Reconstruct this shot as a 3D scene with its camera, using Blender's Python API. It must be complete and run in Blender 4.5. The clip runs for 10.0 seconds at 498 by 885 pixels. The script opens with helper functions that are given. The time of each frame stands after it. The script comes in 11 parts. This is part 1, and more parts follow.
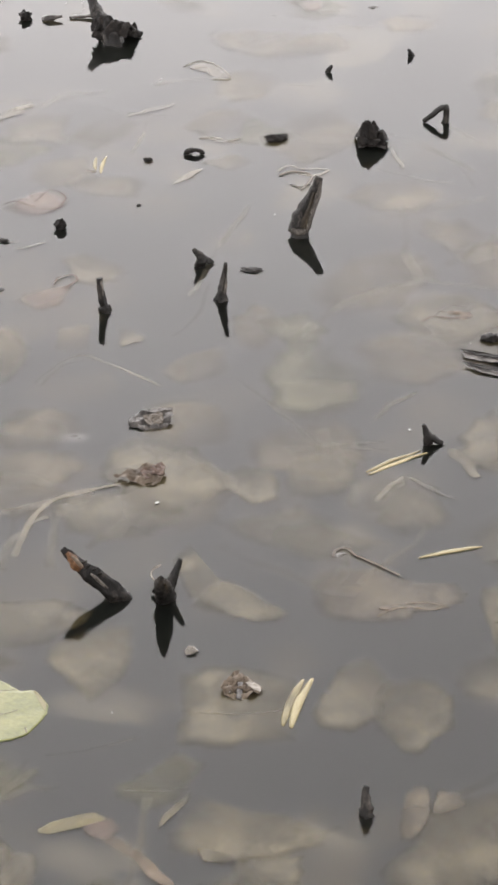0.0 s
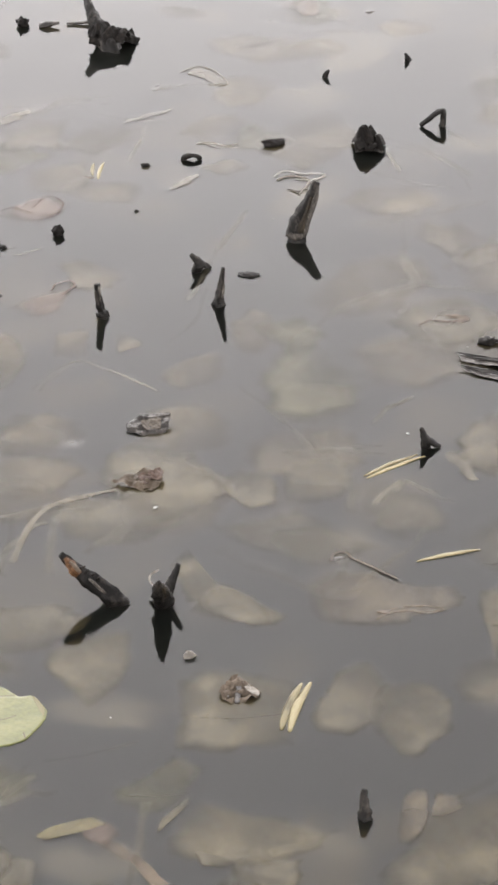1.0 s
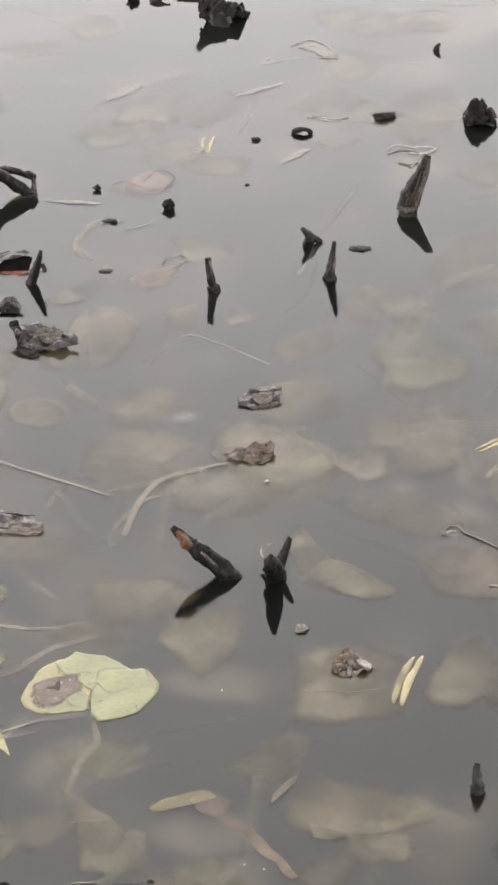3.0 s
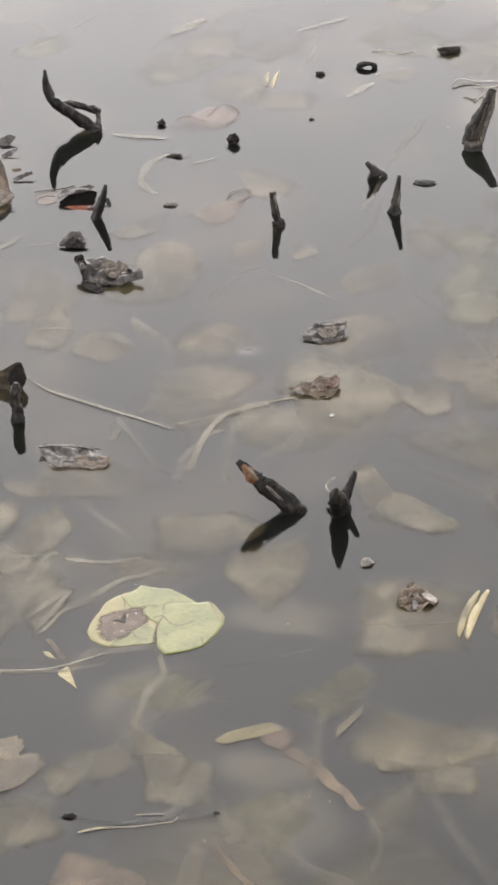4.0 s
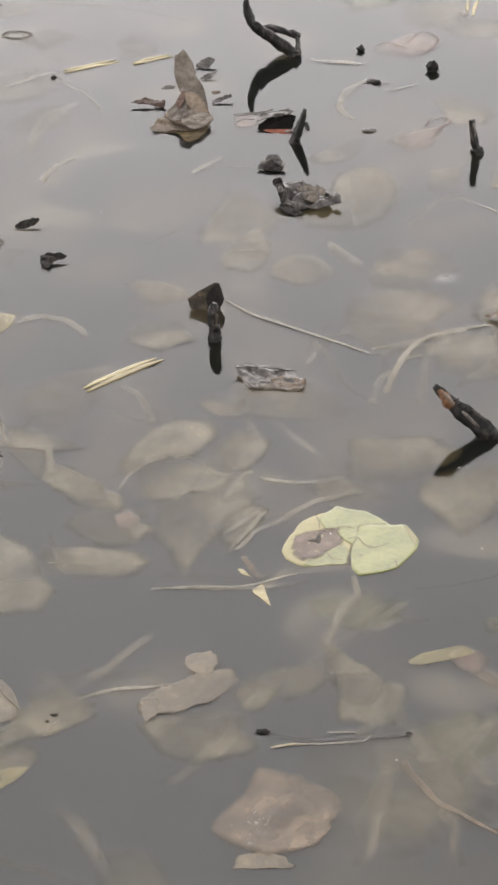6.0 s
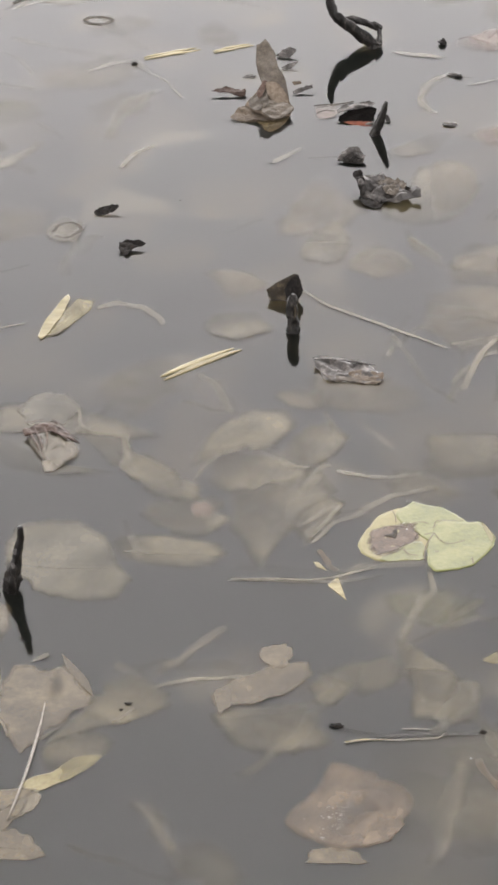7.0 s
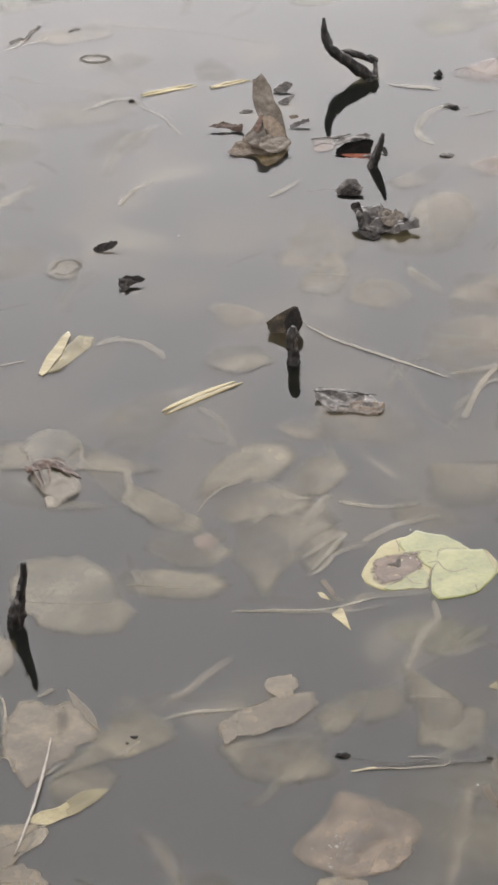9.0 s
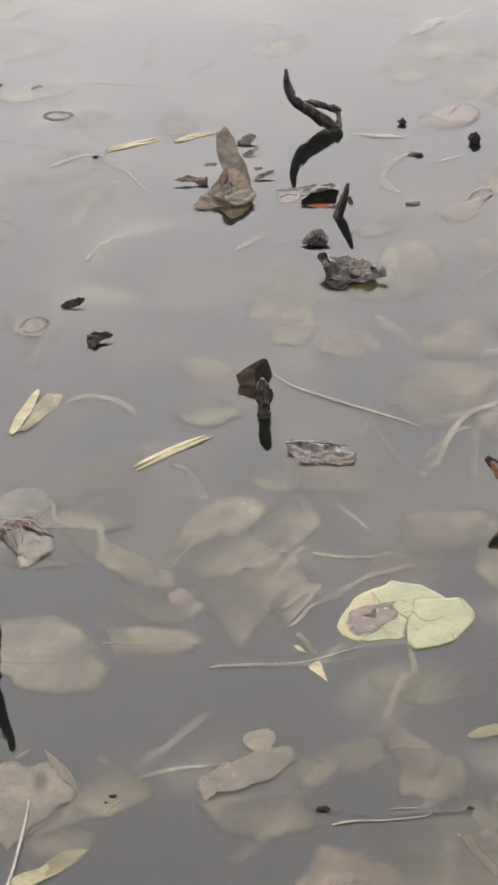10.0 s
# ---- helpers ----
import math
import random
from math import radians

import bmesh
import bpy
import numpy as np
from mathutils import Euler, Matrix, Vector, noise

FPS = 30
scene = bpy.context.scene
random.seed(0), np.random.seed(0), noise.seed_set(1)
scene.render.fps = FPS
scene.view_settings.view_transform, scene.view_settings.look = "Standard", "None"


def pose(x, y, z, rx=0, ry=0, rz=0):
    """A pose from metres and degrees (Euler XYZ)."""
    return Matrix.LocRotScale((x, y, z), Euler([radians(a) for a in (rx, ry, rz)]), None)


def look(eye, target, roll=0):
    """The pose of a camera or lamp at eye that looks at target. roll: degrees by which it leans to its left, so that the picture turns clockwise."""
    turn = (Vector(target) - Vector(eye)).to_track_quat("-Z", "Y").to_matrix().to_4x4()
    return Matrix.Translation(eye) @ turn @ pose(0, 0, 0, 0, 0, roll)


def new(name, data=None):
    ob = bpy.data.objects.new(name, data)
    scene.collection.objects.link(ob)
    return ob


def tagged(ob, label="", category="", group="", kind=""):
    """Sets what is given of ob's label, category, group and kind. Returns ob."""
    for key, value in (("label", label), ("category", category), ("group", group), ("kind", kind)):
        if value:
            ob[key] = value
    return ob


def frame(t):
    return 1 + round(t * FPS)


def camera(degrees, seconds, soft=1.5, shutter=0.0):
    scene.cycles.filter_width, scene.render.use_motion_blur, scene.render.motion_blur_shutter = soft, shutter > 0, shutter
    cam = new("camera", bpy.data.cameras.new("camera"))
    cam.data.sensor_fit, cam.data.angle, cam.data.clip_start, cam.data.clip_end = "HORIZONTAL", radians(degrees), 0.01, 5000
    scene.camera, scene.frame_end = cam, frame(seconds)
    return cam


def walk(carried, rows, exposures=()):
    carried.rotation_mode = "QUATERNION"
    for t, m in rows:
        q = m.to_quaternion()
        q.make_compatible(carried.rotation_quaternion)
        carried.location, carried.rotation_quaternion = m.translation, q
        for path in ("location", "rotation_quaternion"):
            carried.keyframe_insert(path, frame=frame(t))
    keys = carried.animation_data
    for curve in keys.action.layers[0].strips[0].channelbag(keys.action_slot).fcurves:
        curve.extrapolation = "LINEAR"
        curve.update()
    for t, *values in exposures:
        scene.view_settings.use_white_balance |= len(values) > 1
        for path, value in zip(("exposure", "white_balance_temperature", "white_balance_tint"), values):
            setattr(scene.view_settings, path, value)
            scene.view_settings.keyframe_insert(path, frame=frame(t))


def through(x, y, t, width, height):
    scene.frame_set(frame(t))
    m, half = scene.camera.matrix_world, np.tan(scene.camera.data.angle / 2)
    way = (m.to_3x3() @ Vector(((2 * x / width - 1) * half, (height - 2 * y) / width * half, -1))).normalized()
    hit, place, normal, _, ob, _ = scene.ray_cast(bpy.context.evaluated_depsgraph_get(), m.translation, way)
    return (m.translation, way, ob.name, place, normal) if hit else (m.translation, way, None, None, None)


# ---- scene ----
cam = camera(9.0, 10.0, 3.0)
# seconds; place; turn to the left, tilt and lean in degrees
ROWS = [
    (0.0, 0.0000, -0.0000, 1.5000, 0.000, -26.431, -1.087),
    (0.5, 0.0111, 0.0009, 1.4955, -0.282, -26.307, -1.161),
    (1.0, 0.0067, -0.0032, 1.4999, 0.081, -26.324, -1.475),
    (1.5, 0.0105, -0.0074, 1.5001, 0.663, -26.114, -1.872),
    (2.0, 0.0119, -0.0114, 1.4996, 0.796, -26.033, -1.979),
    (2.5, 0.0147, -0.0086, 1.4963, 1.472, -26.199, -2.633),
    (3.0, 0.0013, -0.0013, 1.4948, 2.248, -26.670, -2.393),
    (3.2, 0.0010, -0.0022, 1.4953, 2.656, -26.929, -2.453),
    (4.3, -0.0047, -0.0080, 1.4915, 3.883, -28.080, -3.275),
    (4.5, -0.0049, -0.0099, 1.4901, 4.153, -28.311, -3.620),
    (5.0, -0.0103, -0.0100, 1.4864, 5.001, -28.485, -3.894),
    (5.5, -0.0214, -0.0205, 1.4935, 6.087, -28.676, -3.579),
    (6.0, -0.0319, -0.0241, 1.4894, 7.017, -28.764, -3.036),
    (6.2, -0.0290, -0.0257, 1.4928, 7.515, -28.933, -2.948),
    (7.3, -0.0645, -0.0190, 1.4916, 8.101, -28.949, -1.981),
    (7.5, -0.0566, -0.0196, 1.4860, 8.305, -28.762, -2.438),
    (8.0, -0.0551, -0.0246, 1.4903, 8.318, -28.499, -2.884),
    (8.5, -0.0508, -0.0285, 1.4891, 8.218, -28.234, -3.183),
    (9.0, -0.0494, -0.0247, 1.4844, 8.251, -28.196, -3.278),
    (9.5, -0.0554, -0.0212, 1.4928, 8.134, -27.952, -3.766),
    (10.0, -0.0466, -0.0148, 1.4832, 7.683, -27.327, -4.494),
]
walk(cam, [(t, pose(x, y, z, 90 + tilt, 0, yaw) @ pose(0, 0, 0, 0, 0, lean)) for t, x, y, z, yaw, tilt, lean in ROWS], [(0.0, 0.41, 6600, 14), (3.0, 0.42, 6600, 14), (4.5, 0.455, 6600, 14), (10.0, 0.445, 6600, 14)])

# ---- sky and light ----
HAZE = 36.6
world = bpy.data.worlds.new("hazy_sky")
scene.world = world
world.use_nodes = True
wn, wl = world.node_tree.nodes, world.node_tree.links
sky = wn.new("ShaderNodeTexSky")
sky.sky_type, sky.sun_disc = "NISHITA", False
sky.sun_elevation, sky.sun_rotation = radians(52), radians(-10)
sky.air_density, sky.dust_density, sky.ozone_density = 1.0, 6.0, 1.0
grey = wn.new("ShaderNodeHueSaturation")
grey.inputs["Saturation"].default_value, grey.inputs["Value"].default_value = 0.14, 0.96
wl.new(sky.outputs[0], grey.inputs["Color"])
background = wn["Background"]
background.inputs["Strength"].default_value = 0.119
# mist that brightens the sky smoothly towards the horizon
where, parts, flip, power, mist = (wn.new("ShaderNode" + k) for k in ("TexCoord", "SeparateXYZ", "Math", "Math", "MixRGB"))
flip.operation, flip.use_clamp, flip.inputs[1].default_value, flip.inputs[2].default_value = "MULTIPLY_ADD", True, -1 / 0.60, 1.0
power.operation, power.inputs[1].default_value = "POWER", 0.86
mist.blend_type, mist.inputs["Color2"].default_value = "ADD", (HAZE, HAZE * 0.982, HAZE * 0.974, 1)
wl.new(where.outputs["Generated"], parts.inputs[0])
wl.new(parts.outputs["Z"], flip.inputs[0])
wl.new(flip.outputs[0], power.inputs[0])
wl.new(power.outputs[0], mist.inputs["Fac"])
wl.new(grey.outputs[0], mist.inputs["Color1"])
wl.new(mist.outputs[0], background.inputs["Color"])
sun = new("sun", bpy.data.lights.new("sun", "SUN"))
sun.data.energy, sun.data.angle, sun.data.color = 0.5, radians(20), (1.0, 0.96, 0.9)
sun.matrix_basis = look((0, 0, 0), (-math.sin(radians(-10)) * math.cos(radians(52)), -math.cos(radians(-10)) * math.cos(radians(52)), -math.sin(radians(52))))

# ---- materials ----
def nodes_of(name):
    m = bpy.data.materials.new(name)
    m.use_nodes = True
    n, l = m.node_tree.nodes, m.node_tree.links
    n.clear()
    out = n.new("ShaderNodeOutputMaterial")
    return m, n, l, out


def value_noise(n, l, scale, detail=4.0, rough=0.6, stretch=(1, 1, 1)):
    tc, mp, no = n.new("ShaderNodeTexCoord"), n.new("ShaderNodeMapping"), n.new("ShaderNodeTexNoise")
    info, add = n.new("ShaderNodeObjectInfo"), n.new("ShaderNodeVectorMath")
    mp.inputs["Scale"].default_value = stretch
    no.inputs["Scale"].default_value, no.inputs["Detail"].default_value, no.inputs["Roughness"].default_value = scale, detail, rough
    times = n.new("ShaderNodeMath")
    times.operation, times.inputs[1].default_value = "MULTIPLY", 37.0
    l.new(info.outputs["Random"], times.inputs[0])
    l.new(tc.outputs["Object"], mp.inputs["Vector"])
    l.new(mp.outputs["Vector"], add.inputs[0])
    l.new(times.outputs[0], add.inputs[1])
    l.new(add.outputs[0], no.inputs["Vector"])
    return no.outputs["Fac"]


def ramp(n, l, source, stops):
    r = n.new("ShaderNodeValToRGB")
    while len(r.color_ramp.elements) < len(stops):
        r.color_ramp.elements.new(0.5)
    for e, (p, c) in zip(r.color_ramp.elements, stops):
        e.position, e.color = p, (*c, 1)
    l.new(source, r.inputs[0])
    return r.outputs[0]


def organic(name, dark, mid, light, scale=60, fine=420, rough=0.5, bump=0.5, stretch=(1, 1, 1), fade=0.0, coat=0.0, metres=0.0010, shine=0.5, through=0.0, island=False):
    """Rotting plant tissue: blotches, fine grain and relief; fade turns the rim see-through, on deep leaves in place of
    the blur of murky water.
    """
    m, n, l, out = nodes_of(name)
    p = n.new("ShaderNodeBsdfPrincipled")
    big, small = value_noise(n, l, scale, 5, 0.65, stretch), value_noise(n, l, fine, 3, 0.7, stretch)
    mix = n.new("ShaderNodeMix")
    mix.inputs["Factor"].default_value = 0.4
    l.new(big, mix.inputs["A"])
    l.new(small, mix.inputs["B"])
    col = ramp(n, l, mix.outputs["Result"], [(0.32, dark), (0.52, mid), (0.74, light)])
    hue = n.new("ShaderNodeHueSaturation")
    info, rng = n.new("ShaderNodeObjectInfo"), n.new("ShaderNodeMapRange")
    rng.inputs["To Min"].default_value, rng.inputs["To Max"].default_value = 0.8, 1.2
    if island:
        rng.inputs["To Min"].default_value, rng.inputs["To Max"].default_value = 0.55, 1.35
    l.new((n.new("ShaderNodeNewGeometry").outputs["Random Per Island"] if island else info.outputs["Random"]), rng.inputs["Value"])
    l.new(rng.outputs[0], hue.inputs["Value"])
    l.new(col, hue.inputs["Color"])
    l.new(hue.outputs[0], p.inputs["Base Color"])
    rr = n.new("ShaderNodeMapRange")
    rr.inputs["To Min"].default_value, rr.inputs["To Max"].default_value = rough - 0.15, rough + 0.2
    l.new(small, rr.inputs["Value"])
    l.new(rr.outputs[0], p.inputs["Roughness"])
    p.inputs["Specular IOR Level"].default_value = shine
    p.inputs["Coat Weight"].default_value, p.inputs["Coat Roughness"].default_value = coat, 0.2
    b = n.new("ShaderNodeBump")
    b.inputs["Strength"].default_value, b.inputs["Distance"].default_value = bump, metres
    l.new(mix.outputs["Result"], b.inputs["Height"])
    l.new(b.outputs[0], p.inputs["Normal"])
    if fade > 0:
        at, tr, ms = n.new("ShaderNodeAttribute"), n.new("ShaderNodeBsdfTransparent"), n.new("ShaderNodeMixShader")
        at.attribute_name = "rim"
        add = n.new("ShaderNodeMath")
        add.operation = "MULTIPLY_ADD"
        add.inputs[1].default_value, add.inputs[2].default_value = 0.9, -0.45
        l.new(value_noise(n, l, 38, 3, 0.6), add.inputs[0])
        su = n.new("ShaderNodeMath")
        l.new(add.outputs[0], su.inputs[0])
        l.new(at.outputs["Fac"], su.inputs[1])
        mr = n.new("ShaderNodeMapRange")
        mr.interpolation_type = "SMOOTHSTEP"
        mr.inputs["From Min"].default_value, mr.inputs["From Max"].default_value = 1.0 - fade, 1.0
        mr.inputs["To Min"].default_value, mr.inputs["To Max"].default_value = 0.06 + 0.25 * fade, 1.0
        l.new(su.outputs[0], mr.inputs["Value"])
        l.new(mr.outputs[0], ms.inputs[0])
        l.new(p.outputs[0], ms.inputs[1])
        l.new(tr.outputs[0], ms.inputs[2])
        l.new(ms.outputs[0], out.inputs[0])
    elif through > 0:
        glow, ms = n.new("ShaderNodeBsdfTranslucent"), n.new("ShaderNodeMixShader")
        ms.inputs[0].default_value = through
        l.new(hue.outputs[0], glow.inputs["Color"])
        l.new(p.outputs[0], ms.inputs[1])
        l.new(glow.outputs[0], ms.inputs[2])
        l.new(ms.outputs[0], out.inputs[0])
    else:
        l.new(p.outputs[0], out.inputs[0])
    return m


def wet_leaf(name, dark, mid, light, film, body, scale=34, crisp=0.5, margin=0.35, slope=0.35, sunk=0.5):
    """A waterlogged leaf lying on the surface: mottled, wrinkled tissue with a paler margin; a level tinted coat and
    transparency stand in for murky water over it. body is how far it hides what lies below, slope and sunk how
    see-through one side and patches turn, as if they sank.
    """
    m, n, l, out = nodes_of(name)
    p = n.new("ShaderNodeBsdfPrincipled")
    big, small, folds = value_noise(n, l, scale, 4, 0.6), value_noise(n, l, 190, 3, 0.6), value_noise(n, l, 24, 6, 0.62, (1.5, 1, 1))
    mix = n.new("ShaderNodeMix")
    mix.inputs["Factor"].default_value = 0.26
    l.new(big, mix.inputs["A"])
    l.new(small, mix.inputs["B"])
    col = ramp(n, l, mix.outputs["Result"], [(0.36, dark), (0.5, mid), (0.64, light)])
    # fold noise also darkens the colour, painting shade into the creases
    crease = ramp(n, l, folds, [(0.34, (0.62, 0.62, 0.63)), (0.46, (0.95, 0.95, 0.95)), (0.50, (0.74, 0.73, 0.72)), (0.54, (1.0, 1.0, 1.0)), (0.7, (0.9, 0.9, 0.9))])
    tint = n.new("ShaderNodeMixRGB")
    tint.blend_type, tint.inputs["Fac"].default_value = "MULTIPLY", 0.55
    l.new(col, tint.inputs["Color1"])
    l.new(crease, tint.inputs["Color2"])
    at = n.new("ShaderNodeAttribute")
    at.attribute_name = "rim"
    edge, pale = n.new("ShaderNodeMapRange"), n.new("ShaderNodeMixRGB")
    edge.inputs["From Min"].default_value, edge.inputs["From Max"].default_value, edge.inputs["To Max"].default_value = 0.9, 0.99, margin
    pale.inputs["Color2"].default_value = (light[0] * 1.25, light[1] * 1.25, light[2] * 1.22, 1)
    l.new(at.outputs["Fac"], edge.inputs["Value"])
    l.new(edge.outputs[0], pale.inputs["Fac"])
    l.new(tint.outputs[0], pale.inputs["Color1"])
    info, rng, hue = n.new("ShaderNodeObjectInfo"), n.new("ShaderNodeMapRange"), n.new("ShaderNodeHueSaturation")
    rng.inputs["To Min"].default_value, rng.inputs["To Max"].default_value = 0.85, 1.15
    l.new(info.outputs["Random"], rng.inputs["Value"])
    l.new(rng.outputs[0], hue.inputs["Value"])
    l.new(pale.outputs[0], hue.inputs["Color"])
    l.new(hue.outputs[0], p.inputs["Base Color"])
    p.inputs["Roughness"].default_value, p.inputs["Specular IOR Level"].default_value = 0.9, 0.0
    b = n.new("ShaderNodeBump")
    b.inputs["Strength"].default_value, b.inputs["Distance"].default_value = 1.0, 0.003
    l.new(big, b.inputs["Height"])
    b2 = n.new("ShaderNodeBump")
    b2.inputs["Strength"].default_value, b2.inputs["Distance"].default_value = 1.0, 0.004
    l.new(folds, b2.inputs["Height"])
    l.new(b.outputs[0], b2.inputs["Normal"])
    l.new(b2.outputs[0], p.inputs["Normal"])
    up = n.new("ShaderNodeCombineXYZ")
    up.inputs["Z"].default_value = 1.0
    l.new(up.outputs[0], p.inputs["Coat Normal"])
    p.inputs["Coat Weight"].default_value, p.inputs["Coat Roughness"].default_value, p.inputs["Coat IOR"].default_value = 1.0, 0.015, 1.333
    p.inputs["Coat Tint"].default_value = (film, film * 0.985, film * 0.95, 1)
    tr, ms = n.new("ShaderNodeBsdfTransparent"), n.new("ShaderNodeMixShader")
    spread = n.new("ShaderNodeMath")
    spread.operation = "MULTIPLY_ADD"
    wide = 0.9 * (1 - crisp)
    spread.inputs[1].default_value, spread.inputs[2].default_value = wide, -0.5 * wide
    hollow = value_noise(n, l, 20, 6, 0.68)
    l.new(hollow, spread.inputs[0])
    total, mr = n.new("ShaderNodeMath"), n.new("ShaderNodeMapRange")
    l.new(spread.outputs[0], total.inputs[0])
    l.new(at.outputs["Fac"], total.inputs[1])
    mr.interpolation_type = "SMOOTHSTEP"
    mr.inputs["From Min"].default_value, mr.inputs["From Max"].default_value = (0.2 + 0.74 * crisp, 1.0) if crisp < 0.2 else (0.42 + 0.45 * crisp, 1.0 + 0.12 * crisp)
    mr.inputs["To Min"].default_value, mr.inputs["To Max"].default_value = 1 - body, 1.0
    l.new(total.outputs[0], mr.inputs["Value"])
    place, turned, angle, split, sink = n.new("ShaderNodeTexCoord"), n.new("ShaderNodeVectorRotate"), n.new("ShaderNodeMath"), n.new("ShaderNodeSeparateXYZ"), n.new("ShaderNodeMapRange")
    turned.rotation_type, turned.inputs["Center"].default_value = "Z_AXIS", (0.5, 0.5, 0)
    angle.operation, angle.inputs[1].default_value = "MULTIPLY", 43.0
    l.new(info.outputs["Random"], angle.inputs[0])
    l.new(angle.outputs[0], turned.inputs["Angle"])
    l.new(place.outputs["Generated"], turned.inputs["Vector"])
    l.new(turned.outputs[0], split.inputs[0])
    sink.interpolation_type = "SMOOTHSTEP"
    sink.inputs["From Min"].default_value, sink.inputs["From Max"].default_value = 0.3, 1.0
    sink.inputs["To Min"].default_value, sink.inputs["To Max"].default_value = 1.0, slope
    l.new(split.outputs["X"], sink.inputs["Value"])
    clear, shown, left = n.new("ShaderNodeMath"), n.new("ShaderNodeMath"), n.new("ShaderNodeMath")
    clear.operation, clear.inputs[0].default_value = "SUBTRACT", 1.0
    l.new(mr.outputs[0], clear.inputs[1])
    shown.operation = "MULTIPLY"
    l.new(clear.outputs[0], shown.inputs[0])
    l.new(sink.outputs[0], shown.inputs[1])
    left.operation, left.inputs[0].default_value = "SUBTRACT", 1.0
    dips, thin = n.new("ShaderNodeMapRange"), n.new("ShaderNodeMath")
    dips.interpolation_type = "SMOOTHSTEP"
    dips.inputs["From Min"].default_value, dips.inputs["From Max"].default_value = 0.36, 0.6
    dips.inputs["To Min"].default_value, dips.inputs["To Max"].default_value = 1.0 - sunk, 1.0
    l.new(value_noise(n, l, 15, 5, 0.62, (1.0, 0.6, 1.0)), dips.inputs["Value"])
    thin.operation = "MULTIPLY"
    l.new(shown.outputs[0], thin.inputs[0])
    l.new(dips.outputs[0], thin.inputs[1])
    l.new(thin.outputs[0], left.inputs[1])
    l.new(left.outputs[0], ms.inputs[0])
    l.new(p.outputs[0], ms.inputs[1])
    l.new(tr.outputs[0], ms.inputs[2])
    l.new(ms.outputs[0], out.inputs[0])
    return m


def water_material():
    """Still water: a mirror by its Fresnel share; the rest bends down into the pond, some of it scattered by fine silt;
    a faint surface colour stands in for haze.
    """
    m, n, l, out = nodes_of("still_pond_water")
    clear, silty, mirror = n.new("ShaderNodeBsdfRefraction"), n.new("ShaderNodeBsdfRefraction"), n.new("ShaderNodeBsdfGlossy")
    clear.inputs["Roughness"].default_value, silty.inputs["Roughness"].default_value, mirror.inputs["Roughness"].default_value = 0.0, 0.28, 0.015
    fres, below, both = n.new("ShaderNodeFresnel"), n.new("ShaderNodeMixShader"), n.new("ShaderNodeMixShader")
    below.inputs[0].default_value = 0.6
    tc, no, no2 = n.new("ShaderNodeTexCoord"), n.new("ShaderNodeTexNoise"), n.new("ShaderNodeTexNoise")
    no.inputs["Scale"].default_value, no.inputs["Detail"].default_value = 5.0, 2.0
    no2.inputs["Scale"].default_value, no2.inputs["Detail"].default_value = 28.0, 1.0
    b, b2 = n.new("ShaderNodeBump"), n.new("ShaderNodeBump")
    b.inputs["Strength"].default_value, b.inputs["Distance"].default_value = 1.0, 0.0010
    b2.inputs["Strength"].default_value, b2.inputs["Distance"].default_value = 1.0, 0.00006
    l.new(tc.outputs["Object"], no.inputs["Vector"])
    l.new(tc.outputs["Object"], no2.inputs["Vector"])
    l.new(no.outputs["Fac"], b.inputs["Height"])
    l.new(no2.outputs["Fac"], b2.inputs["Height"])
    l.new(b.outputs[0], b2.inputs["Normal"])
    for q in (clear, silty, mirror, fres):
        l.new(b2.outputs[0], q.inputs["Normal"])
    for q in (clear, silty, fres):
        q.inputs["IOR"].default_value = 1.333
    l.new(clear.outputs[0], below.inputs[1])
    l.new(silty.outputs[0], below.inputs[2])
    l.new(fres.outputs[0], both.inputs[0])
    l.new(below.outputs[0], both.inputs[1])
    l.new(mirror.outputs[0], both.inputs[2])
    # faint diffuse colour on the surface paints in the haze of silty water
    silt, veil = n.new("ShaderNodeBsdfDiffuse"), n.new("ShaderNodeAddShader")
    l.new(ramp(n, l, no.outputs["Fac"], [(0.35, (0.0044, 0.0050, 0.0043)), (0.65, (0.0066, 0.0075, 0.0064))]), silt.inputs["Color"])
    l.new(both.outputs[0], veil.inputs[0])
    l.new(silt.outputs[0], veil.inputs[1])
    l.new(veil.outputs[0], out.inputs[0])
    return m


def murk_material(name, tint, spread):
    """Brown-tinted transparent sheet that stands in for murk: it takes a share of the light passing down and up again.
    """
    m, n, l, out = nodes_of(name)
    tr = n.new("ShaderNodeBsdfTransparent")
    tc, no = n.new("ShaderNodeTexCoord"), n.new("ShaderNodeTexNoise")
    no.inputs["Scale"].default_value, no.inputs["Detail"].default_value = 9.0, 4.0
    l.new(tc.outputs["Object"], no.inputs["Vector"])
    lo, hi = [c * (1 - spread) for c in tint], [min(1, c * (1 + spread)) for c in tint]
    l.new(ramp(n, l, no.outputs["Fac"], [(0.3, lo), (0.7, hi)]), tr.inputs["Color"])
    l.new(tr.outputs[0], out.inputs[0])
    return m


